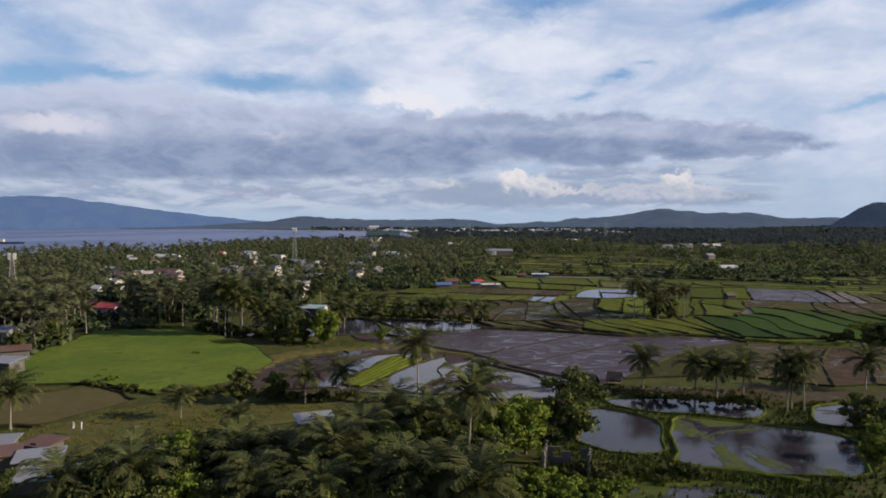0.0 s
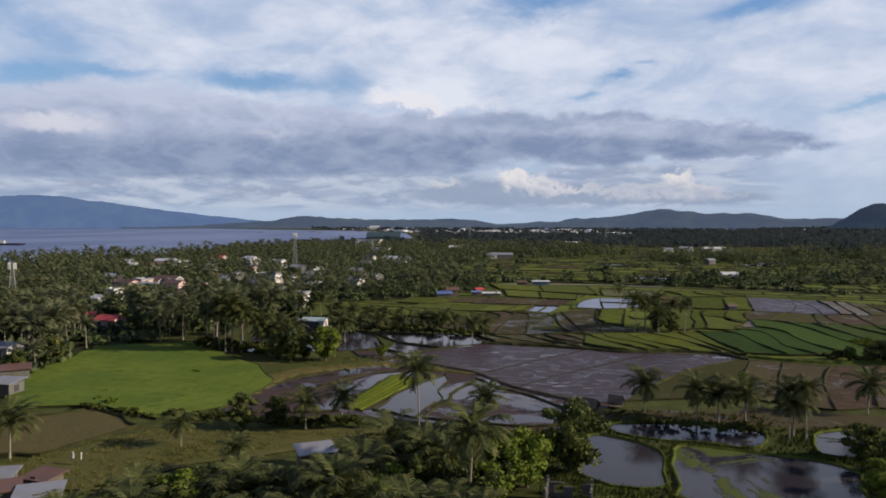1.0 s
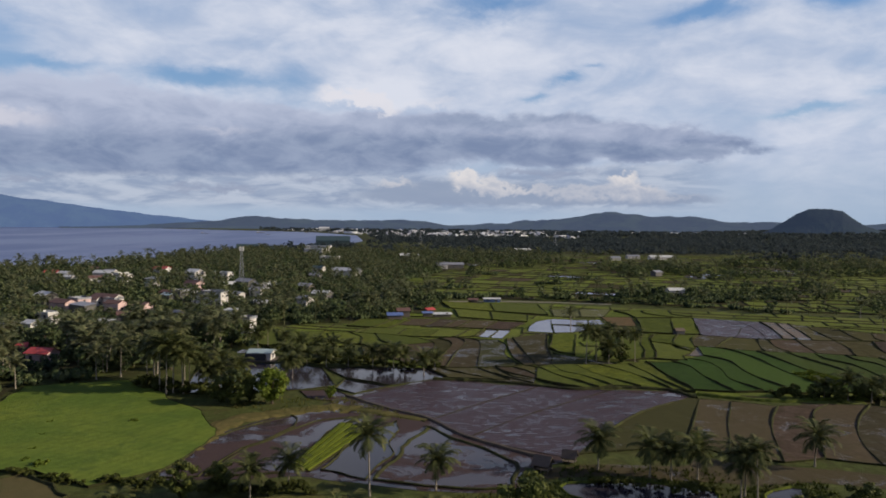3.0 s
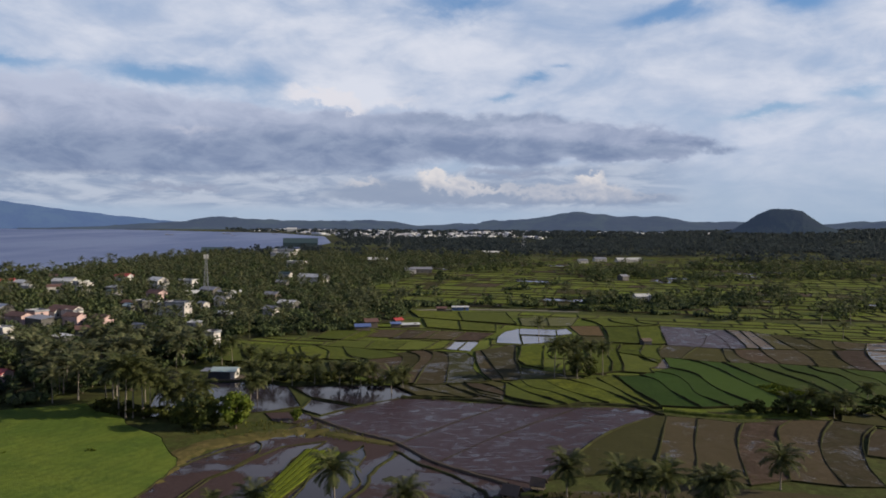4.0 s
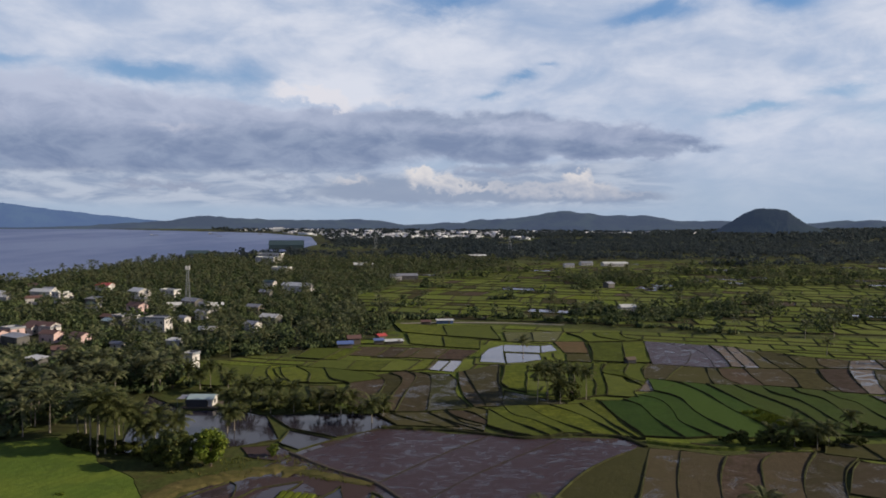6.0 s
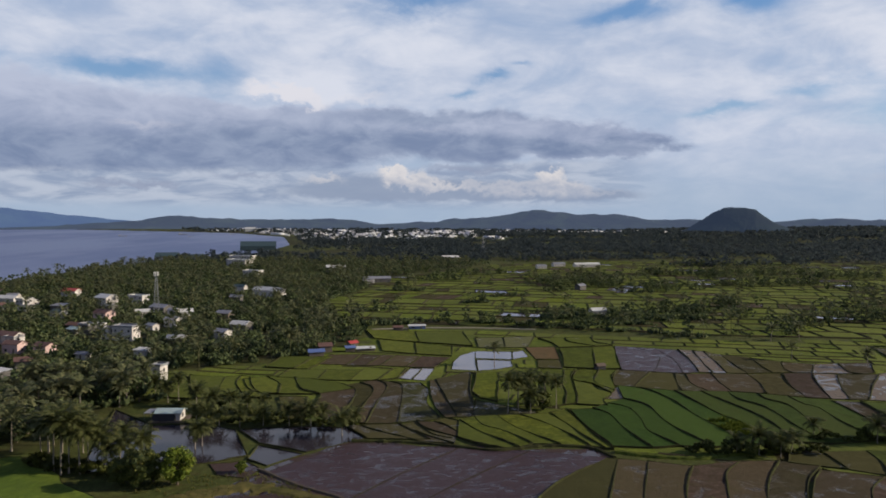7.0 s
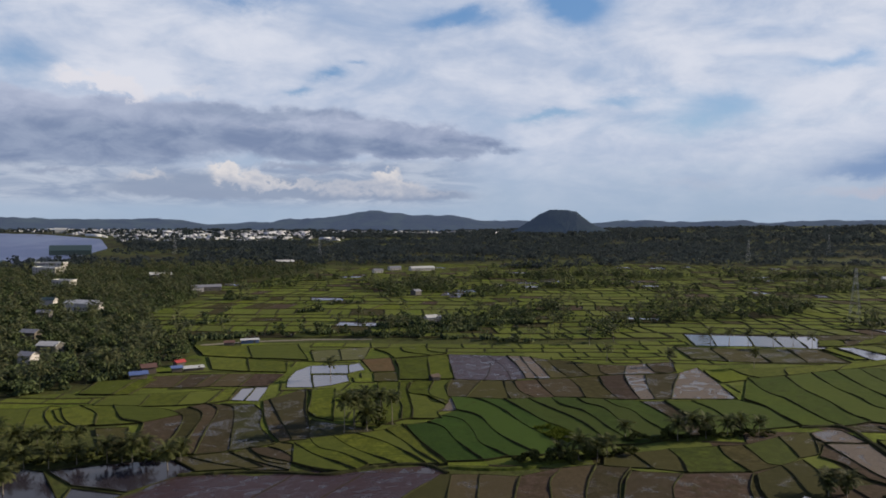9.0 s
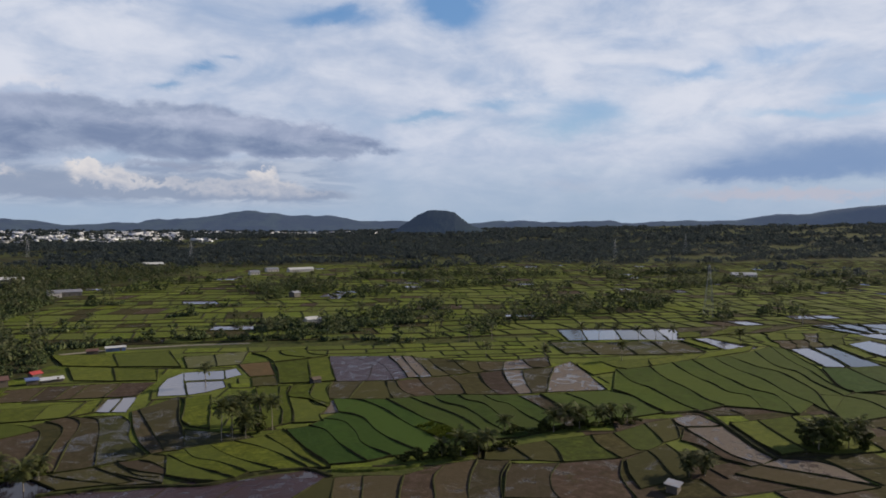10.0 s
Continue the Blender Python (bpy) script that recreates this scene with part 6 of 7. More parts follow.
def house(name, x, y, wide, deep, high, turn, wall, roof, label, style="gable", storeys=1, group="houses of the village", pitch=0.22):
    """Walls, roof, door and windows with frames and panes."""
    HOMES.append((x, y, wide))
    h_ = tagged(empty(name, x, y, float(terrain(x, y)) - 0.05, turn), label, "house", group)
    bm = bmesh.new()
    box(bm, -wide / 2, wide / 2, -deep / 2, deep / 2, 0, high)
    if style == "gable":
        rise = deep * pitch
        for sx in (-wide / 2, wide / 2):
            vs_ = [bm.verts.new((sx, -deep / 2, high)), bm.verts.new((sx, deep / 2, high)), bm.verts.new((sx, 0, high + rise))]
            bm.faces.new(vs_ if sx > 0 else vs_[::-1])
    part("wall", bm, MAT[wall], h_)
    bm = bmesh.new()
    if style == "gable":
        gable(bm, wide, deep, high, deep * pitch, 0.5)
    elif style == "shed":
        vs_ = [(-wide / 2 - 0.5, -deep / 2 - 0.5, high + 0.05), (wide / 2 + 0.5, -deep / 2 - 0.5, high + 0.05), (wide / 2 + 0.5, deep / 2 + 0.5, high + deep * 0.14), (-wide / 2 - 0.5, deep / 2 + 0.5, high + deep * 0.14)]
        low, top = [bm.verts.new(v) for v in vs_], [bm.verts.new((a, b, c + 0.12)) for a, b, c in vs_]
        bm.faces.new(top)
        bm.faces.new(low[::-1])
        for i_ in range(4):
            bm.faces.new((low[i_], low[(i_ + 1) % 4], top[(i_ + 1) % 4], top[i_]))
    else:
        box(bm, -wide / 2 - 0.3, wide / 2 + 0.3, -deep / 2 - 0.3, deep / 2 + 0.3, high + 0.003, high + 0.25)
        for a in ((-wide / 2 - 0.3, wide / 2 + 0.3, -deep / 2 - 0.3, -deep / 2 - 0.1), (-wide / 2 - 0.3, wide / 2 + 0.3, deep / 2 + 0.1, deep / 2 + 0.3), (-wide / 2 - 0.3, -wide / 2 - 0.1, -deep / 2 - 0.1, deep / 2 + 0.1), (wide / 2 + 0.1, wide / 2 + 0.3, -deep / 2 - 0.1, deep / 2 + 0.1)):
            box(bm, *a, high + 0.253, high + 0.9)
    part("roof", bm, MAT[roof], h_)
    step = high / storeys
    for s in range(storeys):
        for side, length in ((0, wide), (1, deep)):
            m_ = max(1, int(length / 3.4))
            for j in range(m_):
                u = (j + 0.5) / m_ * length - length / 2
                is_door = s == 0 and side == 0 and j == m_ // 2
                z0, z1, hw = (0.0, 2.1, 0.45) if is_door else (s * step + 0.9, s * step + min(2.2, step - 0.4), 0.6)
                bm = bmesh.new()
                if side == 0:
                    box(bm, u - hw, u + hw, -deep / 2 - 0.06, -deep / 2 + 0.02, z0, z1)
                else:
                    box(bm, wide / 2 - 0.02, wide / 2 + 0.06, u - hw, u + hw, z0, z1)
                ob = part("door" if is_door else "window", bm, MAT["timber" if is_door else "opening"], h_)
                if not is_door:
                    bm = bmesh.new()
                    for za, zb in ((z0 - 0.12, z0 - 0.003), (z1 + 0.003, z1 + 0.12)):
                        if side == 0:
                            box(bm, u - hw - 0.1, u + hw + 0.1, -deep / 2 - 0.14, -deep / 2 + 0.02, za, zb)
                        else:
                            box(bm, wide / 2 - 0.02, wide / 2 + 0.14, u - hw - 0.1, u + hw + 0.1, za, zb)
                    part("frame", bm, MAT[wall], ob)
    return h_


house("house", -92, 388, 10.7, 7.4, 6.7, -18, "white_wall", "tin", "large white two-storey house with a flat roof", "flat", 2)
house("house", -102, 392, 4.9, 4.9, 5.3, -25, "white_wall", "tin", "narrow white two-storey house", "flat", 2)
house("house", -121, 455, 9.8, 7.4, 5.7, -32, "pink_wall", "rust_tin", "reddish two-storey house with a rusty roof", "gable", 2)
house("house", -136, 514, 11.5, 9, 8.4, -39, "white_wall", "white_tin", "tall pale house with a pinkish white roof", "gable", 3)
house("house", -143, 313, 7.4, 5.7, 4.9, -24, "white_wall", "white_tin", "white box-shaped house with dark windows", "flat", 2)
house("house", -158, 362, 11.5, 6.6, 4.2, -31, "pink_wall", "rust_tin", "pink house with a rusty roof", "gable", 1)
house("house", -145, 352, 13.1, 5.7, 4, -38, "grey_wall", "tin", "long grey house with a tin roof", "shed", 1)
house("house", -132, 358, 8.2, 5.7, 4.4, -23, "pink_wall", "rust_tin", "pink house with a rusty gable roof", "gable", 1)
house("house", -150, 388, 8.2, 6.6, 4.4, -30, "white_wall", "rust_tin", "white house with a rusty roof", "gable", 1)
house("house", -177, 386, 9.8, 7.4, 5.3, -37, "grey_wall", "white_tin", "grey house with a pale rounded roof", "gable", 1)
house("house", -150, 292, 6.6, 5.7, 3.9, -22, "grey_wall", "tin", "small grey house with a tin roof", "gable", 1)
house("house", -140, 294, 4.9, 4.9, 3.7, -29, "white_wall", "white_tin", "small white house under trees", "gable", 1)
house("house", -115, 300, 7.4, 4.1, 3.5, -36, "grey_wall", "white_tin", "low house with a bright lean-to roof", "shed", 1)
house("house", -55.5, 288, 4.1, 4.9, 6.2, -21, "white_wall", "tin", "narrow tall white house at the field edge", "flat", 2)
house("house", -235, 541, 11.5, 7.4, 4.8, -35, "grey_wall", "white_tin", "house with a pale sheet roof", "gable", 1)
house("house", -212, 553, 16.4, 7.4, 4.8, -20, "white_wall", "white_tin", "long white house among trees", "gable", 1)
house("house", -225, 497, 8.2, 6.6, 4.2, -27, "grey_wall", "tin", "grey house with tin roof among trees", "gable", 1)
house("house", -193, 532, 7.4, 7.4, 5.7, -34, "white_wall", "white_tin", "white house with a flat roof among trees", "flat", 2)
house("house", -182, 590, 11.5, 7.4, 5.7, -19, "white_wall", "red_tin", "white house with an orange-red roof", "gable", 1)
house("house", -152, 474, 7.4, 5.7, 4.4, -26, "white_wall", "green_tin", "white house with a green roof", "gable", 1)
house("house", -179, 497, 7.4, 5.7, 4.4, -33, "white_wall", "tin", "white house with a tin roof", "gable", 1)
house("house", -143, 545, 11.5, 6.6, 5.3, -18, "white_wall", "white_tin", "pale yellow-white house above the trees", "gable", 2)
house("house", -130, 500, 7.4, 5.7, 4.4, -25, "grey_wall", "tin", "grey house hidden among trees", "gable", 1)
house("house", -124, 549, 13.1, 6.6, 5.3, -32, "white_wall", "white_tin", "long white building among trees", "flat", 2)
house("house", -97, 493, 13.1, 7.4, 4, -39, "grey_wall", "tin", "grey house with a wide tin roof", "gable", 1)
house("house", -163, 508, 8.2, 6.6, 4, -24, "grey_wall", "tin", "grey house with a lean-to roof", "shed", 1)
house("house", -116, 408, 6.6, 5.7, 5.3, -31, "grey_wall", "tin", "unfinished grey concrete house", "flat", 2)
house("house", -154, 371, 8.2, 6.6, 4.8, -38, "pink_wall", "tin", "pink house with an arched front", "flat", 2)
house("house", -142, 382, 7.4, 6.6, 4.6, -23, "white_wall", "rust_tin", "white house with a rusty roof", "gable", 1)
house("house", -118, 354, 7.4, 5.7, 3.9, -30, "pink_wall", "rust_tin", "house with a brownish red roof", "gable", 1)
house("house", -35, 580, 26.2, 9, 5.7, -37, "white_wall", "white_tin", "long hall with a bright white roof", "gable", 1)
house("house", -60, 610, 9.8, 7.4, 5.7, -22, "white_wall", "green_tin", "white house with a green roof", "gable", 1)
house("house", -64, 770, 18, 11, 7.0, -29, "white_wall", "white_tin", "white building above the trees", "flat", 2)
house("house", -95, 935, 30, 14, 9.0, -36, "white_wall", "white_tin", "large white building near the shore", "flat", 3)
house("house", -100, 1012, 34, 14, 10.0, -21, "white_wall", "white_tin", "large white three-storey building", "flat", 3)
house("house", 22, 838, 22, 10, 6.0, 2, "grey_wall", "white_tin", "low hall with a pale roof", "gable", 1)
house("house", -38, 405, 9.8, 6.6, 4.6, -28, "grey_wall", "white_tin", "grey house with a white roof among trees", "gable", 1)
house("house", -44, 378, 6.6, 5.7, 4.8, -35, "white_wall", "tin", "white house with a tin roof among trees", "gable", 1)
house("house", -78, 430, 7.4, 5.7, 4.4, -20, "white_wall", "tin", "white house among palms", "gable", 1)
house("house", -108, 234, 7.4, 5.7, 3, -15, "pink_wall", "red_tin", "house with a bright red roof by the green field", "gable", 1)
house("house", -120, 243, 5.7, 4.9, 3.2, 15, "grey_wall", "red_tin", "small house with a red roof", "gable", 1)
house("house", -113, 184, 9.8, 4.9, 2.8, -20, "white_wall", "tin", "white-walled house with a grey roof", "gable", 1)
house("house", -93, 156, 5.7, 4.1, 2.6, 30, "grey_wall", "rust_tin", "shack with a rusty sheet roof", "shed", 1)
house("house", -87, 143, 4.9, 4.1, 2.5, -10, "grey_wall", "tin", "shack with a dull tin roof", "shed", 1)
house("house", -97, 148, 4.9, 4.1, 2.6, 10, "timber", "blue_tin", "shack with a blue sheet roof", "shed", 1)
house("house", 2, 331, 6.6, 4.1, 2.2, 8, "timber", "blue_tin", "small house with a blue tarpaulin roof", "gable", 1)
house("house", 6, 341, 5.7, 4.9, 3, 8, "timber", "rust_tin", "wooden house with a brown roof", "gable", 1)
house("house", 19, 352, 4.0, 3.4, 2.1, 30, "timber", "red_tin", "small house with an orange-red roof", "gable", 1)
house("house", 17.5, 339, 4.1, 3.4, 1.9, 5, "timber", "blue_tin", "bright blue hut at the field edge", "shed", 1)
house("house", 24.5, 340, 8.2, 3.3, 1.3, 5, "timber", "white_tin", "low shelter with a white sheet roof", "shed", 1)
house("house", 46, 399, 5, 3, 1.9, 0, "timber", "rust_tin", "small roadside stall with a tan roof", "gable", 1)
house("house", 57, 402, 9, 3.0, 1.9, 0, "blue_tin", "white_tin", "long low roadside shelter with a white roof", "shed", 1)
house("house", 228, 602, 8, 6, 4.2, 30, "grey_wall", "tin", "grey barn with a steep roof in the fields", "gable", 1)
house("house", 180, 444, 10, 6, 3.5, 5, "white_wall", "white_tin", "white-roofed farm hut in the fields", "gable", 1)
house("house", 276, 865, 12, 7, 4.0, 5, "white_wall", "tin", "farm building beyond the fields", "gable", 1)
house("house", 345, 890, 34, 9, 4.0, 5, "white_wall", "white_tin", "long white building beyond the fields", "gable", 1)
house("house", 312, 905, 16, 8, 4.0, 5, "white_wall", "tin", "white hall beyond the fields", "gable", 1)
house("house", 192, 1040, 26, 10, 6.0, 5, "grey_wall", "white_tin", "hall with a pale roof in the woods", "gable", 1)
house("house", 63, 700, 16, 8, 4.0, 5, "grey_wall", "tin", "low farmhouse beside the far fields", "gable", 1)
house("house", 50, 694, 10, 8, 4.4, 5, "white_wall", "tin", "white farmhouse beside the far fields", "gable", 1)
house("house", 812, 568, 30, 10, 3.5, -35, "white_wall", "white_tin", "long pale hall among the far fields", "gable", 1)
house("house", 147, 127, 3.6, 2.8, 2.0, 25, "timber", "tin", "field hut with a white tin roof", "shed", 1)
house("house", -159.2, 364.6, 7.65, 5.1, 3.91, -35, "white_wall", "rust_tin", "whitewashed two-storey house among palms", "flat", 2)
house("house", -156.4, 371.4, 6.8, 5.1, 3.57, -33, "pink_wall", "tin", "pink house with a grey sheet roof", "gable", 1)
house("house", -151.3, 382, 5.95, 4.25, 3.74, -20, "white_wall", "rust_tin", "white house with a rusty gable roof", "gable", 1)
house("house", -139.8, 377.3, 6.8, 5.1, 4.08, -32, "white_wall", "tin", "white house with a flat concrete roof", "flat", 2)
house("house", -226.2, 526.9, 8.5, 5.1, 3.74, -25, "white_wall", "white_tin", "house with a bright white sheet roof among trees", "gable", 1)
house("house", -192.2, 543.9, 5.95, 5.1, 3.57, -35, "white_wall", "white_tin", "small white-roofed house among trees", "gable", 1)
house("house", -121.4, 406.3, 6.8, 5.1, 3.4, -35, "grey_wall", "teal_tin", "house with a pale teal roof", "gable", 1)
house("house", -111.6, 412.2, 5.1, 4.25, 4.42, -25, "white_wall", "white_tin", "narrow white house beside a larger one", "flat", 2)
house("house", -96.7, 336.9, 5.1, 3.4, 2.72, -25, "white_wall", "tin", "little house under the palms", "gable", 1)
house("house", -73.6, 341.1, 5.95, 4.25, 2.89, -25, "white_wall", "white_tin", "house with a bright lean-to roof by the field", "shed", 1)
house("house", -85.5, 414.9, 5.95, 4.25, 3.4, -40, "white_wall", "tin", "pale house half hidden by trees", "gable", 1)
house("house", -87.1, 480.6, 5.95, 4.25, 3.57, -25, "white_wall", "tin", "pale house among dense trees", "gable", 1)

# more homes half hidden among the trees of the village
r_ = random.Random(21)
for k_ in range(26):
    y = r_.uniform(300, 640)
    x = r_.uniform(-0.46, -0.10) * y
    if min(math.hypot(x - a, y - b) for a, b, _ in HOMES) > 16 and not inside([x], [y], OPEN)[0]:
        wall_, roof_ = r_.choice(("white_wall", "grey_wall", "timber")), r_.choice(("tin", "white_tin", "rust_tin", "tin", "red_tin"))
        house("house", x, y, r_.uniform(6, 10), r_.uniform(5, 7), r_.uniform(3.0, 5.0), r_.uniform(-30, 30), wall_, roof_, "small village house with a sheet roof among trees", "gable", 1)

# the small concrete house in the flooded paddy, on its own bank
hut = house("paddy_house", -41, 235, 7.2, 4.8, 2.7, -8, "white_wall", "teal_tin", "small white house with a teal roof in a flooded paddy", "gable", 1, pitch=0.16)
bm = bmesh.new()
box(bm, -5.6, 5.6, -4.2, 4.0, -0.3, 0.35)
part("plinth", bm, MAT["earth"], hut)
# Solid panel on the wall; the porch's shade is put in as colour
bm = bmesh.new()
box(bm, -4.4, 2.2, -3.2, -2.98, 0.4, 2.5)
part("porch_opening", bm, MAT["opening"], hut, "dark panel for the shade of an open porch")
bm = bmesh.new()
box(bm, -7.2, -4.9, -2.6, 2.6, 2.55, 2.68)
for px_, py_ in ((-7.0, -2.4), (-7.0, 2.4)):
    beam(bm, (px_, py_, 0), (px_, py_, 2.55), 0.045)
part("awning", bm, MAT["tin"], hut, "rusty tin awning on posts")

# roofs of a small cluster of shacks, and the shed by the grass
for x, y, w_, d_, hh, tn, rf, lb in ((-48.8, 86.6, 4.6, 3.2, 1.7, 20, "tin", "shack with a grey sheet roof"), (-44.8, 80.8, 5.4, 3.4, 1.5, 12, "tin", "shack with a wide pale sheet roof"), (-54, 87.6, 3.6, 3, 1.8, 30, "rust_tin", "shack with a rusty red roof"),
                                      (-51.5, 92.4, 3.6, 3, 1.6, -20, "rust_tin", "shack with a patched rusty roof"), (-57.5, 92.6, 3.6, 3, 1.7, 10, "tin", "shack with a faded brown roof"), (-17.5, 100.2, 4.6, 3.4, 2.6, 22, "tin", "shed with a shiny grey sheet roof beside a thicket")):
    house("shack", x, y, w_, d_, hh, tn, "timber", rf, lb, "shed", 1, "shacks by the grass")

# thatched field hut with open front
nipa = tagged(empty("nipa_hut", 27.3, 129.2, 0, -35), "thatched field hut with an open front on the mud bank", "hut")
bm = bmesh.new()
gable(bm, 2.7, 2.4, 1.6, 1.15, 0.35, 0.18)
part("roof", bm, MAT["thatch"], nipa)
bm = bmesh.new()
box(bm, -1.3, 1.3, 1.0, 1.1, 0.1, 1.6)
box(bm, -1.4, -1.3, -1.1, 1.0, 0.1, 1.6)
part("wall", bm, MAT["timber"], nipa)
for px_ in (-1.3, 0.0, 1.3):
    bm = bmesh.new()
    beam(bm, (px_, -1.05, -0.1), (px_, -1.05, 1.75), 0.06)
    part("post", bm, MAT["timber"], nipa)
bm = bmesh.new()
box(bm, -1.28, 1.28, -1.0, 0.98, 0.45, 0.55)
part("platform", bm, MAT["timber"], nipa)
copy_thing(nipa, pose(33.2, 133.3, 0, 0, 0, -28) @ Matrix.Scale(0.85, 4))
mini = tagged(empty("field_shed", 116, 283, 0.2, 10), "small dark shed on a muddy plot", "shed")
bm = bmesh.new()
box(bm, -1.8, 1.8, -1.4, 1.4, 0, 1.9)
part("wall", bm, MAT["opening"], mini)
bm = bmesh.new()
gable(bm, 3.6, 2.8, 1.9, 0.8, 0.3)
part("roof", bm, MAT["thatch"], mini)

# roofless block walls of an unfinished house
ruin = tagged(empty("unfinished_house", 15.8, 86.5, 0, -14), "roofless grey block walls of an unfinished house overgrown inside", "ruin")
for x0, x1, y0, y1, hh in ((-2.6, 2.6, 2.1, 2.3, 2.2), (-2.8, -2.6, -2.3, 2.3, 2.6), (2.6, 2.8, -2.3, 2.3, 2.4)):
    bm = bmesh.new()
    along_x = x1 - x0 > 1
    for c0, c1, z0, z1 in ((0.0, 0.14, 0, hh), (0.14, 0.36, 0, 0.9), (0.14, 0.36, 2.0, hh), (0.36, 0.58, 0, hh - 0.5), (0.58, 0.80, 2.0, hh - 0.2), (0.80, 1.0, 0, hh)):
        if along_x:
            box(bm, x0 + (x1 - x0) * c0, x0 + (x1 - x0) * c1, y0, y1, z0, z1)
        else:
            box(bm, x0, x1, y0 + (y1 - y0) * c0, y0 + (y1 - y0) * c1, z0, z1)
    part("wall", bm, MAT["grey_wall"], ruin)
for px_, py_ in ((-2.7, -2.2), (2.7, -2.2), (2.7, 2.2), (-2.7, 2.2)):
    bm = bmesh.new()
    box(bm, px_ - 0.16, px_ + 0.16, py_ - 0.16, py_ + 0.16, 0, 2.9)
    part("column", bm, MAT["grey_wall"], ruin)
v_, f_ = core(np.array((0.0, 0.0, 0.0)), 1.3, np.random.default_rng(3), 9, 5, 0.45)
tagged(link("soil_mound", triangles("soil_mound", v_ + np.array((18.6, 79.8, 0)), f_), MAT["soil"]), "heap of bare reddish soil in the grass", "soil heap")

# large buildings by the bay
for x, y, w_, d_, hh, rf, wl, lb in ((-116, 1474, 68, 40, 11, "green_tin", "green_tin", "huge dark green warehouse by the bay"), (-232, 1190, 34, 26, 7, "green_tin", "grey_wall", "dark green warehouse at the shore"),
                                      (-196, 1188, 40, 18, 4.5, "green_tin", "grey_wall", "low dark shed at the shore"), (-309, 3395, 46, 26, 14, "white_tin", "white_tin", "bright white hall of a distant harbour")):
    house("warehouse", x, y, w_, d_, hh, 3, wl, rf, lb, "gable", 1, "large halls by the bay")

# the distant town: buildings too many and small to count
town_pts, town_roofs = [], []
r_ = random.Random(9)
for _ in range(1250):
    a_, d_ = r_.uniform(-4.5, 15), 2150 + 1650 * r_.random() ** 0.7
    if r_.random() < 0.35:
        a_, d_ = r_.uniform(8, 30), r_.uniform(3300, 3950)
    if r_.random() < 0.12:
        a_, d_ = r_.uniform(-8, 3), r_.uniform(3500, 4100)
    x, y = d_ * math.sin(radians(a_)), d_ * math.cos(radians(a_))
    if land(np.array([x]), np.array([y]))[0] < 15:
        continue
    (town_pts if r_.random() < 0.55 else town_roofs).append((x, y, float(terrain(x, y)), r_.uniform(-0.3, 0.3), r_.choice((8, 11, 15, 22, 38)) * r_.uniform(0.7, 1.2), r_.choice((3.5, 4, 4.5, 5, 7))))
hut_v = np.array([(-0.5, -0.3, 0), (0.5, -0.3, 0), (0.5, 0.3, 0), (-0.5, 0.3, 0), (-0.5, -0.3, 0.8), (0.5, -0.3, 0.8), (0.5, 0.3, 0.8), (-0.5, 0.3, 0.8), (-0.5, 0, 1.0), (0.5, 0, 1.0)], dtype=float)
hut_f = np.array([(0, 1, 5), (0, 5, 4), (1, 2, 6), (1, 6, 5), (2, 3, 7), (2, 7, 6), (3, 0, 4), (3, 4, 7), (4, 5, 9), (4, 9, 8), (7, 8, 9), (7, 9, 6), (5, 6, 9), (4, 8, 7)])
town = tagged(empty("distant_town", 0, 0, 0), "distant white town spread below the hills", "town", kind="stuff")
link("white_buildings", triangles("white_buildings", *spread((hut_v, hut_f), town_pts)), MAT["town_wall"], town)
link("grey_buildings", triangles("grey_buildings", *spread((hut_v, hut_f), town_roofs)), MAT["tin"], town)


def lattice(name, x, y, high, foot, arms, label, category):
    """A steel lattice tower with its legs, braces and cross-arms."""
    root = tagged(empty(name, x, y, float(terrain(x, y)), 25), label, category)

    def leg(sx, sy, z):
        k_ = foot / 2 * (1 - z / high) + 0.35 * (z / high)
        return Vector((sx * k_, sy * k_, z))

    for sx, sy in ((-1, -1), (1, -1), (1, 1), (-1, 1)):
        bm = bmesh.new()
        beam(bm, leg(sx, sy, -0.3), leg(sx, sy, high), 0.10)
        part("leg", bm, MAT["steel"], root)
    levels = 9
    ring = ((-1, -1), (1, -1), (1, 1), (-1, 1))
    for i_ in range(levels):
        z0, z1 = high * i_ / levels, high * (i_ + 1) / levels
        bm = bmesh.new()
        for k_ in range(4):
            a, b = ring[k_], ring[(k_ + 1) % 4]
            beam(bm, leg(*a, z0), leg(*b, z1), 0.045)
            beam(bm, leg(*b, z0), leg(*a, z1), 0.045)
            beam(bm, leg(*a, z1), leg(*b, z1), 0.045)
        part("brace", bm, MAT["steel"], root)
    for zf, half_ in arms:
        bm = bmesh.new()
        z = high * zf
        for sg in (-1, 1):
            beam(bm, (0, 0.3, z), (sg * half_, 0, z), 0.12)
            beam(bm, (0, -0.3, z + high * 0.04), (sg * half_, 0, z), 0.1)
        part("cross_arm", bm, MAT["steel"], root)
    return root


for x, y, hh in ((438, 337, 38), (899, 873, 40), (279, 1198, 32), (1250, 1010, 44), (60, 1420, 30)):
    lattice("power_pylon", x, y, hh, 7, ((0.72, 5), (0.84, 4.4), (0.95, 3.6)), "grey steel lattice power pylon in the fields", "pylon")
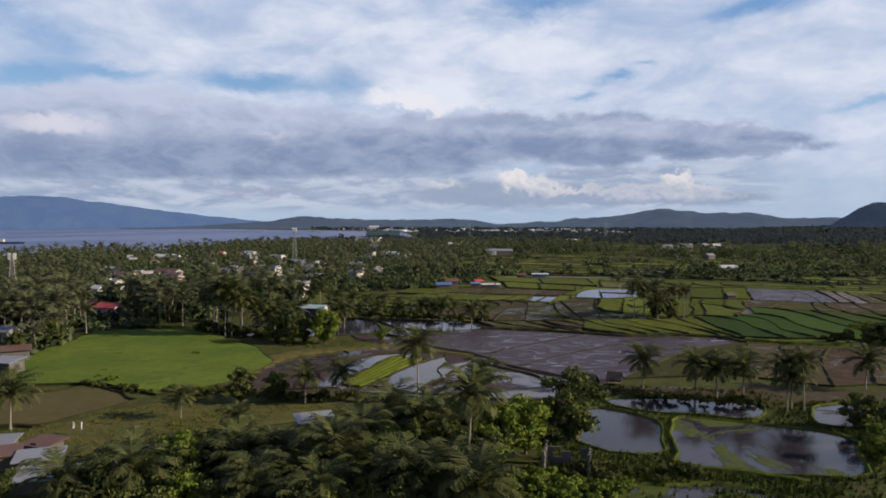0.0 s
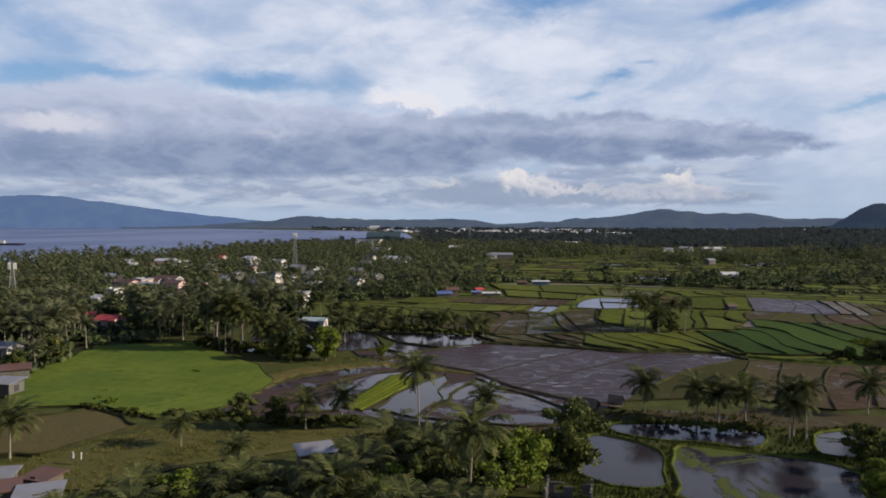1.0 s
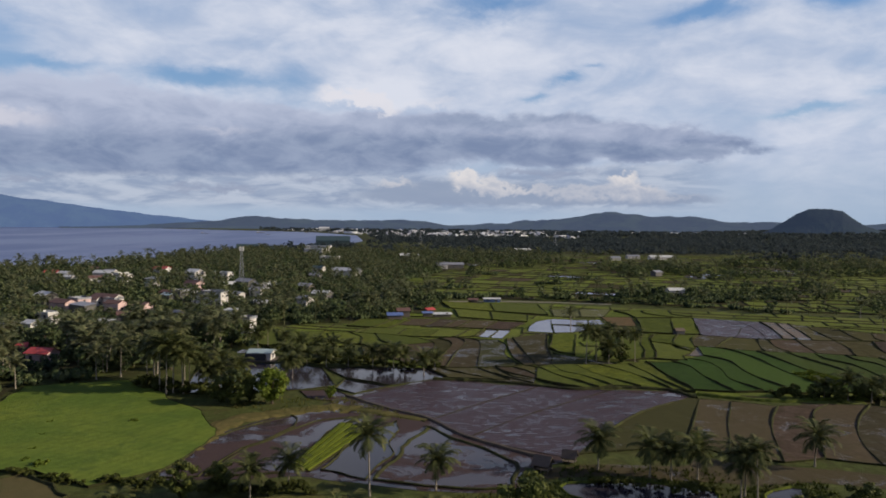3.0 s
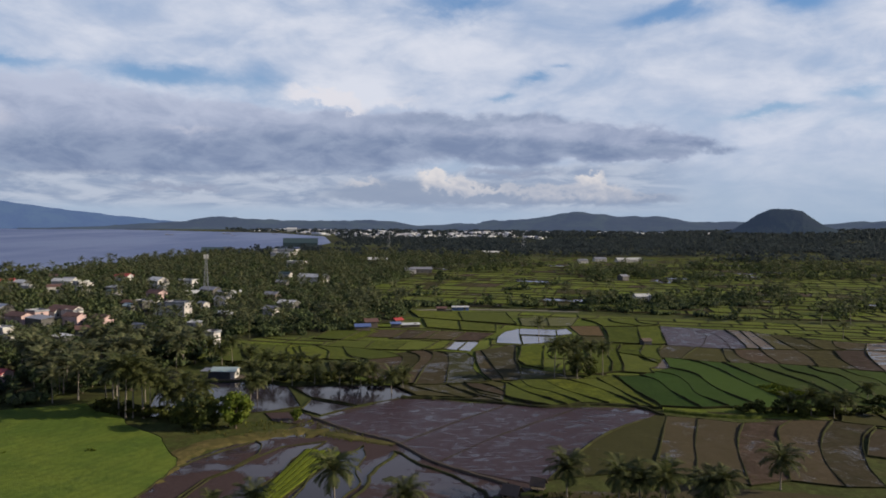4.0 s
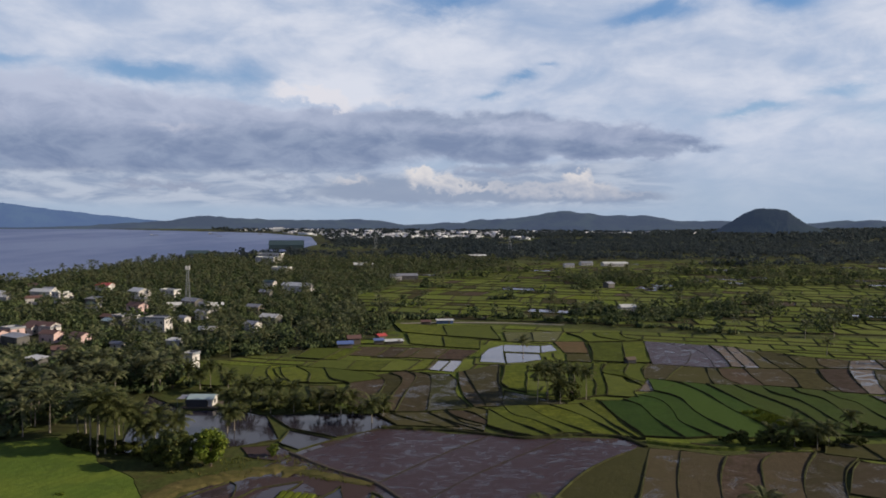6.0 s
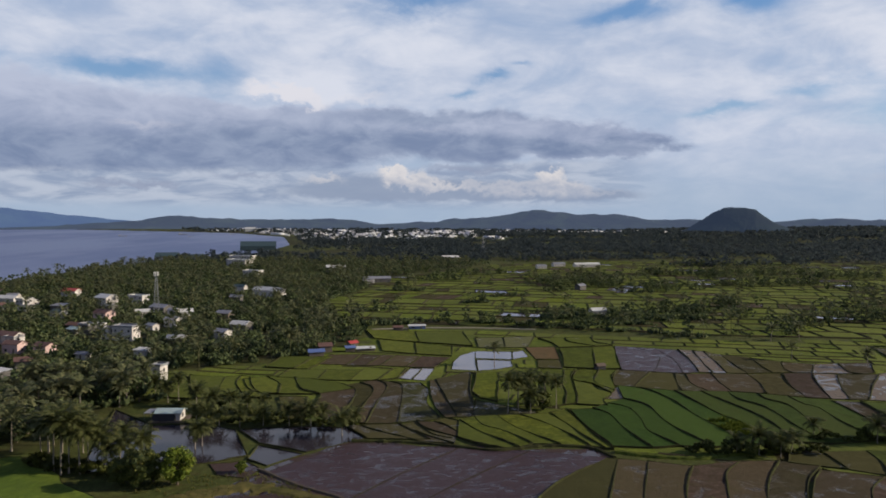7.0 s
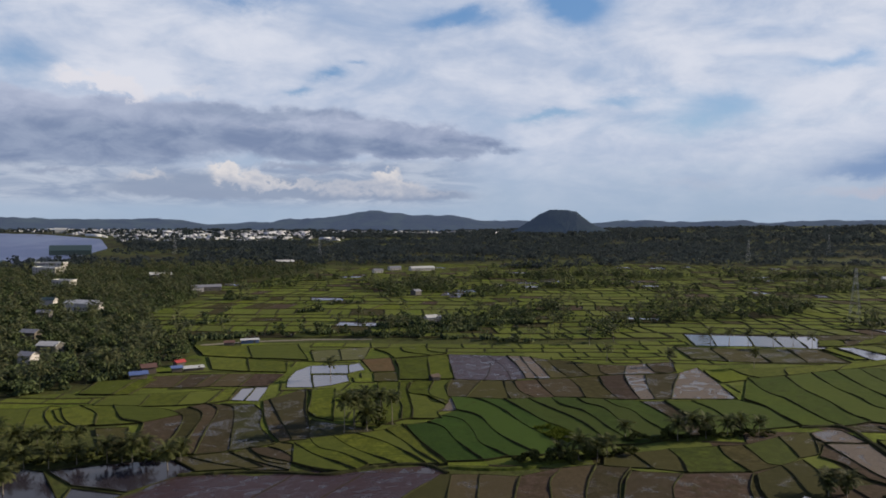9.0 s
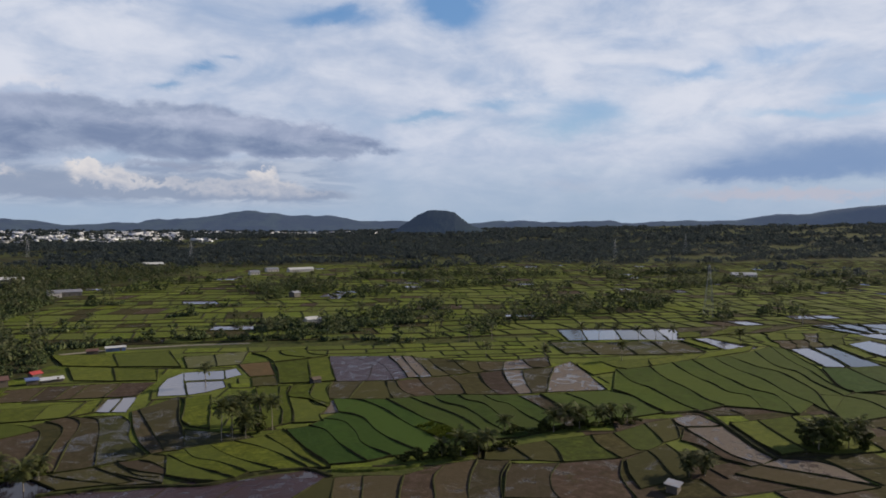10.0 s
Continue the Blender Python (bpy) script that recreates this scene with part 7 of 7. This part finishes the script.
for x, y, hh in ((-97, 479, 27), (-169, 283, 18)):
    mast = lattice("radio_mast", x, y, hh, 3.4, (), "thin steel radio mast with white panel aerials", "mast")
    for k_ in range(6):
        a_ = k_ * 1.047
        bm = bmesh.new()
        cx, cy = 1.3 * math.cos(a_), 1.3 * math.sin(a_)
        box(bm, cx - 0.2, cx + 0.2, cy - 0.2, cy + 0.2, hh - 2.2, hh + 0.4)
        beam(bm, (cx, cy, hh - 1), (0, 0, hh - 1), 0.06)
        part("aerial", bm, MAT["white_tin"], mast)

# a scrap of white cloth on sticks in the grass
flag = tagged(empty("bird_scarer", -52.5, 101.5, 0, 15), "white cloth tied to a stick to scare birds", "bird scarer")
bm = bmesh.new()
beam(bm, (0, 0, -0.1), (0, 0, 1.9), 0.04)
part("stick", bm, MAT["timber"], flag)
bm = bmesh.new()
vs_ = [[bm.verts.new((0.05 + 0.09 * i_, 0.05 * math.sin(i_ * 1.7 + j_), 1.85 - 0.25 * j_)) for i_ in range(4)] for j_ in range(5)]
for j_ in range(4):
    for i_ in range(3):
        bm.faces.new((vs_[j_][i_], vs_[j_ + 1][i_], vs_[j_ + 1][i_ + 1], vs_[j_][i_ + 1]))
part("cloth", bm, MAT["white_tin"], flag)
copy_thing(flag, pose(-51, 101, 0, 0, 0, 80))

# vessels on the bay


def boat(x, y, long_, turn, hull, label):
    root = tagged(empty("ship", x, y, SEA, turn), label, "boat")
    bm = bmesh.new()
    a = [(-0.5, -0.09), (0.36, -0.09), (0.5, 0.0), (0.36, 0.09), (-0.5, 0.09)]
    low = [bm.verts.new((p * long_ * 0.94, q * long_ * 0.8, -0.5)) for p, q in a]
    top = [bm.verts.new((p * long_, q * long_, long_ * 0.07)) for p, q in a]
    bm.faces.new(top)
    bm.faces.new(low[::-1])
    for i_ in range(5):
        bm.faces.new((low[i_], low[(i_ + 1) % 5], top[(i_ + 1) % 5], top[i_]))
    part("hull", bm, MAT[hull], root)
    bm = bmesh.new()
    box(bm, -0.42 * long_, -0.2 * long_, -0.06 * long_, 0.06 * long_, 0.073 * long_, 0.16 * long_)
    part("deckhouse", bm, MAT["white_tin"], root)
    bm = bmesh.new()
    beam(bm, (0, 0, 0.07 * long_), (0, 0, 0.25 * long_), 0.15)
    part("mast", bm, MAT["steel"], root)


boat(-662, 1105, 44, 4, "opening", "dark flat barge on the bay")
for x, y, l_ in ((-657, 2597, 40), (-508, 2860, 50), (-330, 2890, 34), (-420, 2500, 26)):
    boat(x, y, l_ * 0.7, 8, "tin", "small grey ship far out on the bay")

# the track along the hedge
bm = bmesh.new()
line_ = [(32, 404), (60, 406), (92, 401), (122, 391)]
rows_ = [[bm.verts.new((x, y - 1.1, 0.2)), bm.verts.new((x, y + 0.9, 0.2))] for x, y in line_]
low_ = [[bm.verts.new((x, y - 1.4, -0.1)), bm.verts.new((x, y + 1.2, -0.1))] for x, y in line_]
for i_ in range(len(rows_) - 1):
    bm.faces.new((rows_[i_][0], rows_[i_ + 1][0], rows_[i_ + 1][1], rows_[i_][1]))
    bm.faces.new((low_[i_][0], low_[i_ + 1][0], rows_[i_ + 1][0], rows_[i_][0]))
    bm.faces.new((rows_[i_][1], rows_[i_ + 1][1], low_[i_ + 1][1], low_[i_][1]))
tagged(part("road", bm, MAT["road"], None), "narrow pale earth track along a hedge", "road", kind="structure")
# ---------------------------------------------------------------- woods


def scatter(r0, r1, a0, a1, gap, g, belt=False):
    """Random points between two distances and two bearings, one to each gap x gap metres or so."""
    area = 0.5 * (r1 * r1 - r0 * r0) * math.radians(a1 - a0)
    n_ = int(area / gap ** 2)
    r = np.sqrt(g.uniform(r0 * r0, r1 * r1, n_))
    a = np.radians(g.uniform(a0, a1, n_))
    return np.stack((r * np.sin(a), r * np.cos(a)), axis=1)


def distance_to(p, line):
    best = np.full(len(p), 1e9)
    for (x0, y0), (x1, y1) in zip(line, line[1:]):
        d = np.array((x1 - x0, y1 - y0))
        s = np.clip(((p[:, 0] - x0) * d[0] + (p[:, 1] - y0) * d[1]) / (d @ d), 0, 1)
        best = np.minimum(best, np.hypot(p[:, 0] - x0 - s * d[0], p[:, 1] - y0 - s * d[1]))
    return best


BELT = [(25, 425), (70, 428), (110, 415), (165, 378), (205, 352), (245, 352), (290, 385), (340, 400), (400, 440), (480, 455)]
CLEARINGS = [(-150, 365, 30, 16), (-100, 388, 16, 12), (-190, 540, 26, 16), (-35, 585, 30, 14), (-92, 300, 20, 12), (-58, 300, 10, 12), (-85, 940, 40, 25), (-110, 1440, 45, 34), (-30, 770, 24, 12)]
COPSES = [(316, 592, 20, 12), (388, 618, 32, 14), (448, 624, 30, 14), (391, 450, 40, 12), (638, 612, 26, 14), (609, 505, 40, 16), (700, 520, 50, 18), (505, 320, 26, 10), (930, 515, 60, 22), (205, 597, 14, 6), (282, 582, 24, 10), (158, 664, 8, 6), (79, 618, 12, 8), (152, 558, 14, 5)]
COPSES += [(570, 900, 90, 22), (241, 452, 40, 8), (280, 470, 26, 9), (120, 520, 10, 5), (440, 330, 14, 8), (300, 720, 60, 10), (480, 760, 80, 14), (780, 640, 60, 16), (650, 420, 60, 10), (820, 430, 60, 14), (1000, 640, 90, 20), (560, 690, 60, 10), (250, 680, 40, 8)]


def wooded(p, low=False):
    """Where trees grow: all land outside the open country, and belts and copses in it."""
    ok = (~inside(p[:, 0], p[:, 1], OPEN)) & (land(p[:, 0], p[:, 1]) > 12)
    for x, y, a, b in CLEARINGS:
        ok &= ((p[:, 0] - x) / a) ** 2 + ((p[:, 1] - y) / b) ** 2 > g.uniform(0.5, 1.2, len(p))
    thin = np.array([noise.noise(Vector((x * 0.004, y * 0.004, 1.5))) for x, y in p])
    ok &= (thin > -0.55) | (np.hypot(p[:, 0], p[:, 1]) < 700)
    glade = np.array([noise.noise(Vector((x * 0.028, y * 0.028, 8.5))) for x, y in p])
    ok &= glade > g.uniform(-0.75, -0.28, len(p))
    far_ = np.hypot(p[:, 0], p[:, 1]) > 420
    patch_ = np.array([noise.fractal(Vector((x * 0.005, y * 0.011, 6.5)), 0.8, 2.0, 4) for x, y in p])
    ok |= far_ & (patch_ > 0.5) & (p[:, 1] > 380)
    glades_ = np.array([noise.fractal(Vector((x * 0.0022, y * 0.0075, 2.5)), 0.8, 2.0, 4) for x, y in p])
    ok &= ~((np.hypot(p[:, 0], p[:, 1]) > 950) & (glades_ > g.uniform(0.0, 0.3, len(p))))
    bearing, reach = np.degrees(np.arctan2(p[:, 0], p[:, 1])), np.hypot(p[:, 0], p[:, 1])
    ok &= ~((reach > 2050) & (bearing < 12 + 12 * (reach > 3200)) & (g.random(len(p)) < 0.72))
    ok |= distance_to(p, BELT) < g.uniform(1, 9, len(p))
    for x, y, a, b in COPSES:
        ok |= ((p[:, 0] - x) / a) ** 2 + ((p[:, 1] - y) / b) ** 2 < g.uniform(0.6, 1.9, len(p))
    ok &= land(p[:, 0], p[:, 1]) > 12
    for x, y, wide in HOMES:
        d = math.hypot(x, y)
        fx, fy = -x / d, -y / d
        along, across = (p[:, 0] - x) * fx + (p[:, 1] - y) * fy, np.abs((p[:, 0] - x) * fy - (p[:, 1] - y) * fx)
        ok &= ~((across < wide * 0.5 + 1.0) & (along > -wide * 0.5 - 2) & (along < wide * 0.5 + (g.uniform(2, 5, len(p)) if low else g.uniform(3, 19, len(p)) + (30 if d < 260 else 20 if d < 430 else 12 if d < 620 else 2))))
    return ok


near = scatter(120, 360, -40, 40, 5.1, g)
near = near[wooded(near)]
near = near[np.argsort(np.hypot(near[:, 0], near[:, 1]))]
singles, rest = near[:280], near[280:]
for i_, (x, y) in enumerate(singles):
    if g.random() < 0.66:
        plant(LOW_PALMS[i_ % 4], x, y, g.uniform(0.75, 1.45), g.uniform(0, 360), "slender coconut palm in the village grove", "palm", "palms of the grove")
    else:
        plant(LOW_TREES[i_ % 4], x, y, g.uniform(0.45, 1.25), g.uniform(0, 360), "leafy dark green tree in the village grove", "tree", "trees of the grove")

WOOD_PALM = [joined([palm_trunk(g, 6.6, 3)[:2], (lambda v_f: (v_f[0] + np.array((0.3, 0.2, 6.5)), v_f[1]))(joined(palm_fronds(g, 11, 3, 0.85, 3.5)))]) for _ in range(3)]
WOOD_TREE = [broad_crown(g, 8.0, 3.7, 5, 11, 0.9, 0.2, 4, 2) for _ in range(6)]
COPSE = [joined([leaf_cards(g, np.array((g.uniform(-8, 8), g.uniform(-8, 8), g.uniform(1.5, 6.0))), g.uniform(1.8, 3.6), 9, 1.4) for _ in range(6)]) for _ in range(6)]
MASS = [joined([leaf_cards(g, np.array((g.uniform(-14, 14), g.uniform(-14, 14), g.uniform(1.5, 5.5))), g.uniform(3.5, 6.0), 10, 2.8) for _ in range(5)]) for _ in range(4)]


def woods(name, label, points, templates, low, high, mat):
    """Trees past counting, as one object."""
    pieces = []
    for i_, tm in enumerate(templates):
        p = points[i_::len(templates)]
        if len(p):
            s = g.uniform(low, high, len(p))
            pieces.append(spread(tm, np.stack((p[:, 0], p[:, 1], terrain(p[:, 0], p[:, 1]) - 0.2, g.uniform(0, 6.28, len(p)), s * g.uniform(0.9, 1.15, len(p)), s * g.uniform(0.85, 1.2, len(p))), axis=1)))
    return tagged(link(name, triangles(name, *joined(pieces)), MAT[mat]), label, "woods", kind="stuff")


mid_pts = scatter(360, 1060, -36, 68, 6.4, g)
mid_pts = np.concatenate((rest, mid_pts[wooded(mid_pts)]))
pick = g.random(len(mid_pts)) < np.where(np.hypot(mid_pts[:, 0], mid_pts[:, 1]) < 420, 0.5, 0.28)
woods("palm_grove", "dense grove of coconut palms round the village", mid_pts[pick], WOOD_PALM, 0.65, 1.45, "palm")
woods("woodland", "dense dark green trees round village and fields", mid_pts[~pick], WOOD_TREE, 0.35, 1.05, "woods")
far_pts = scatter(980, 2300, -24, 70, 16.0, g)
woods("far_woodland", "dark woods on the plain beyond the fields", far_pts[wooded(far_pts)], COPSE, 0.45, 1.5, "hazed_woods")
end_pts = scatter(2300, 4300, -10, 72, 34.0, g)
woods("distant_woodland", "dark wooded plain below the hills", end_pts[wooded(end_pts)], MASS, 0.6, 1.6, "hazed_woods")

# bushes under and along the edge of the groves
low_pts = scatter(125, 640, -38, 30, 5.2, g)
low_pts = low_pts[wooded(low_pts, True)]
LOW_BUSH = [joined([x_ for k_ in range(3) for x_ in (core(np.array((math.cos(k_ * 2.1) * 1.3, math.sin(k_ * 2.1) * 1.3, 0.9)), 1.1, g, 4, 2), leaf_cards(g, np.array((math.cos(k_ * 2.1) * 1.3, math.sin(k_ * 2.1) * 1.3, 1.0)), 1.5, 8, 0.58))]) for _ in range(3)]
woods("undergrowth", "bushes and banana plants under the palms", low_pts, LOW_BUSH, 0.7, 1.6, "woods")

# the plants that were copied are taken away
for proto in PROTOS:
    for ob in (*proto.children_recursive, proto):
        bpy.data.objects.remove(ob)
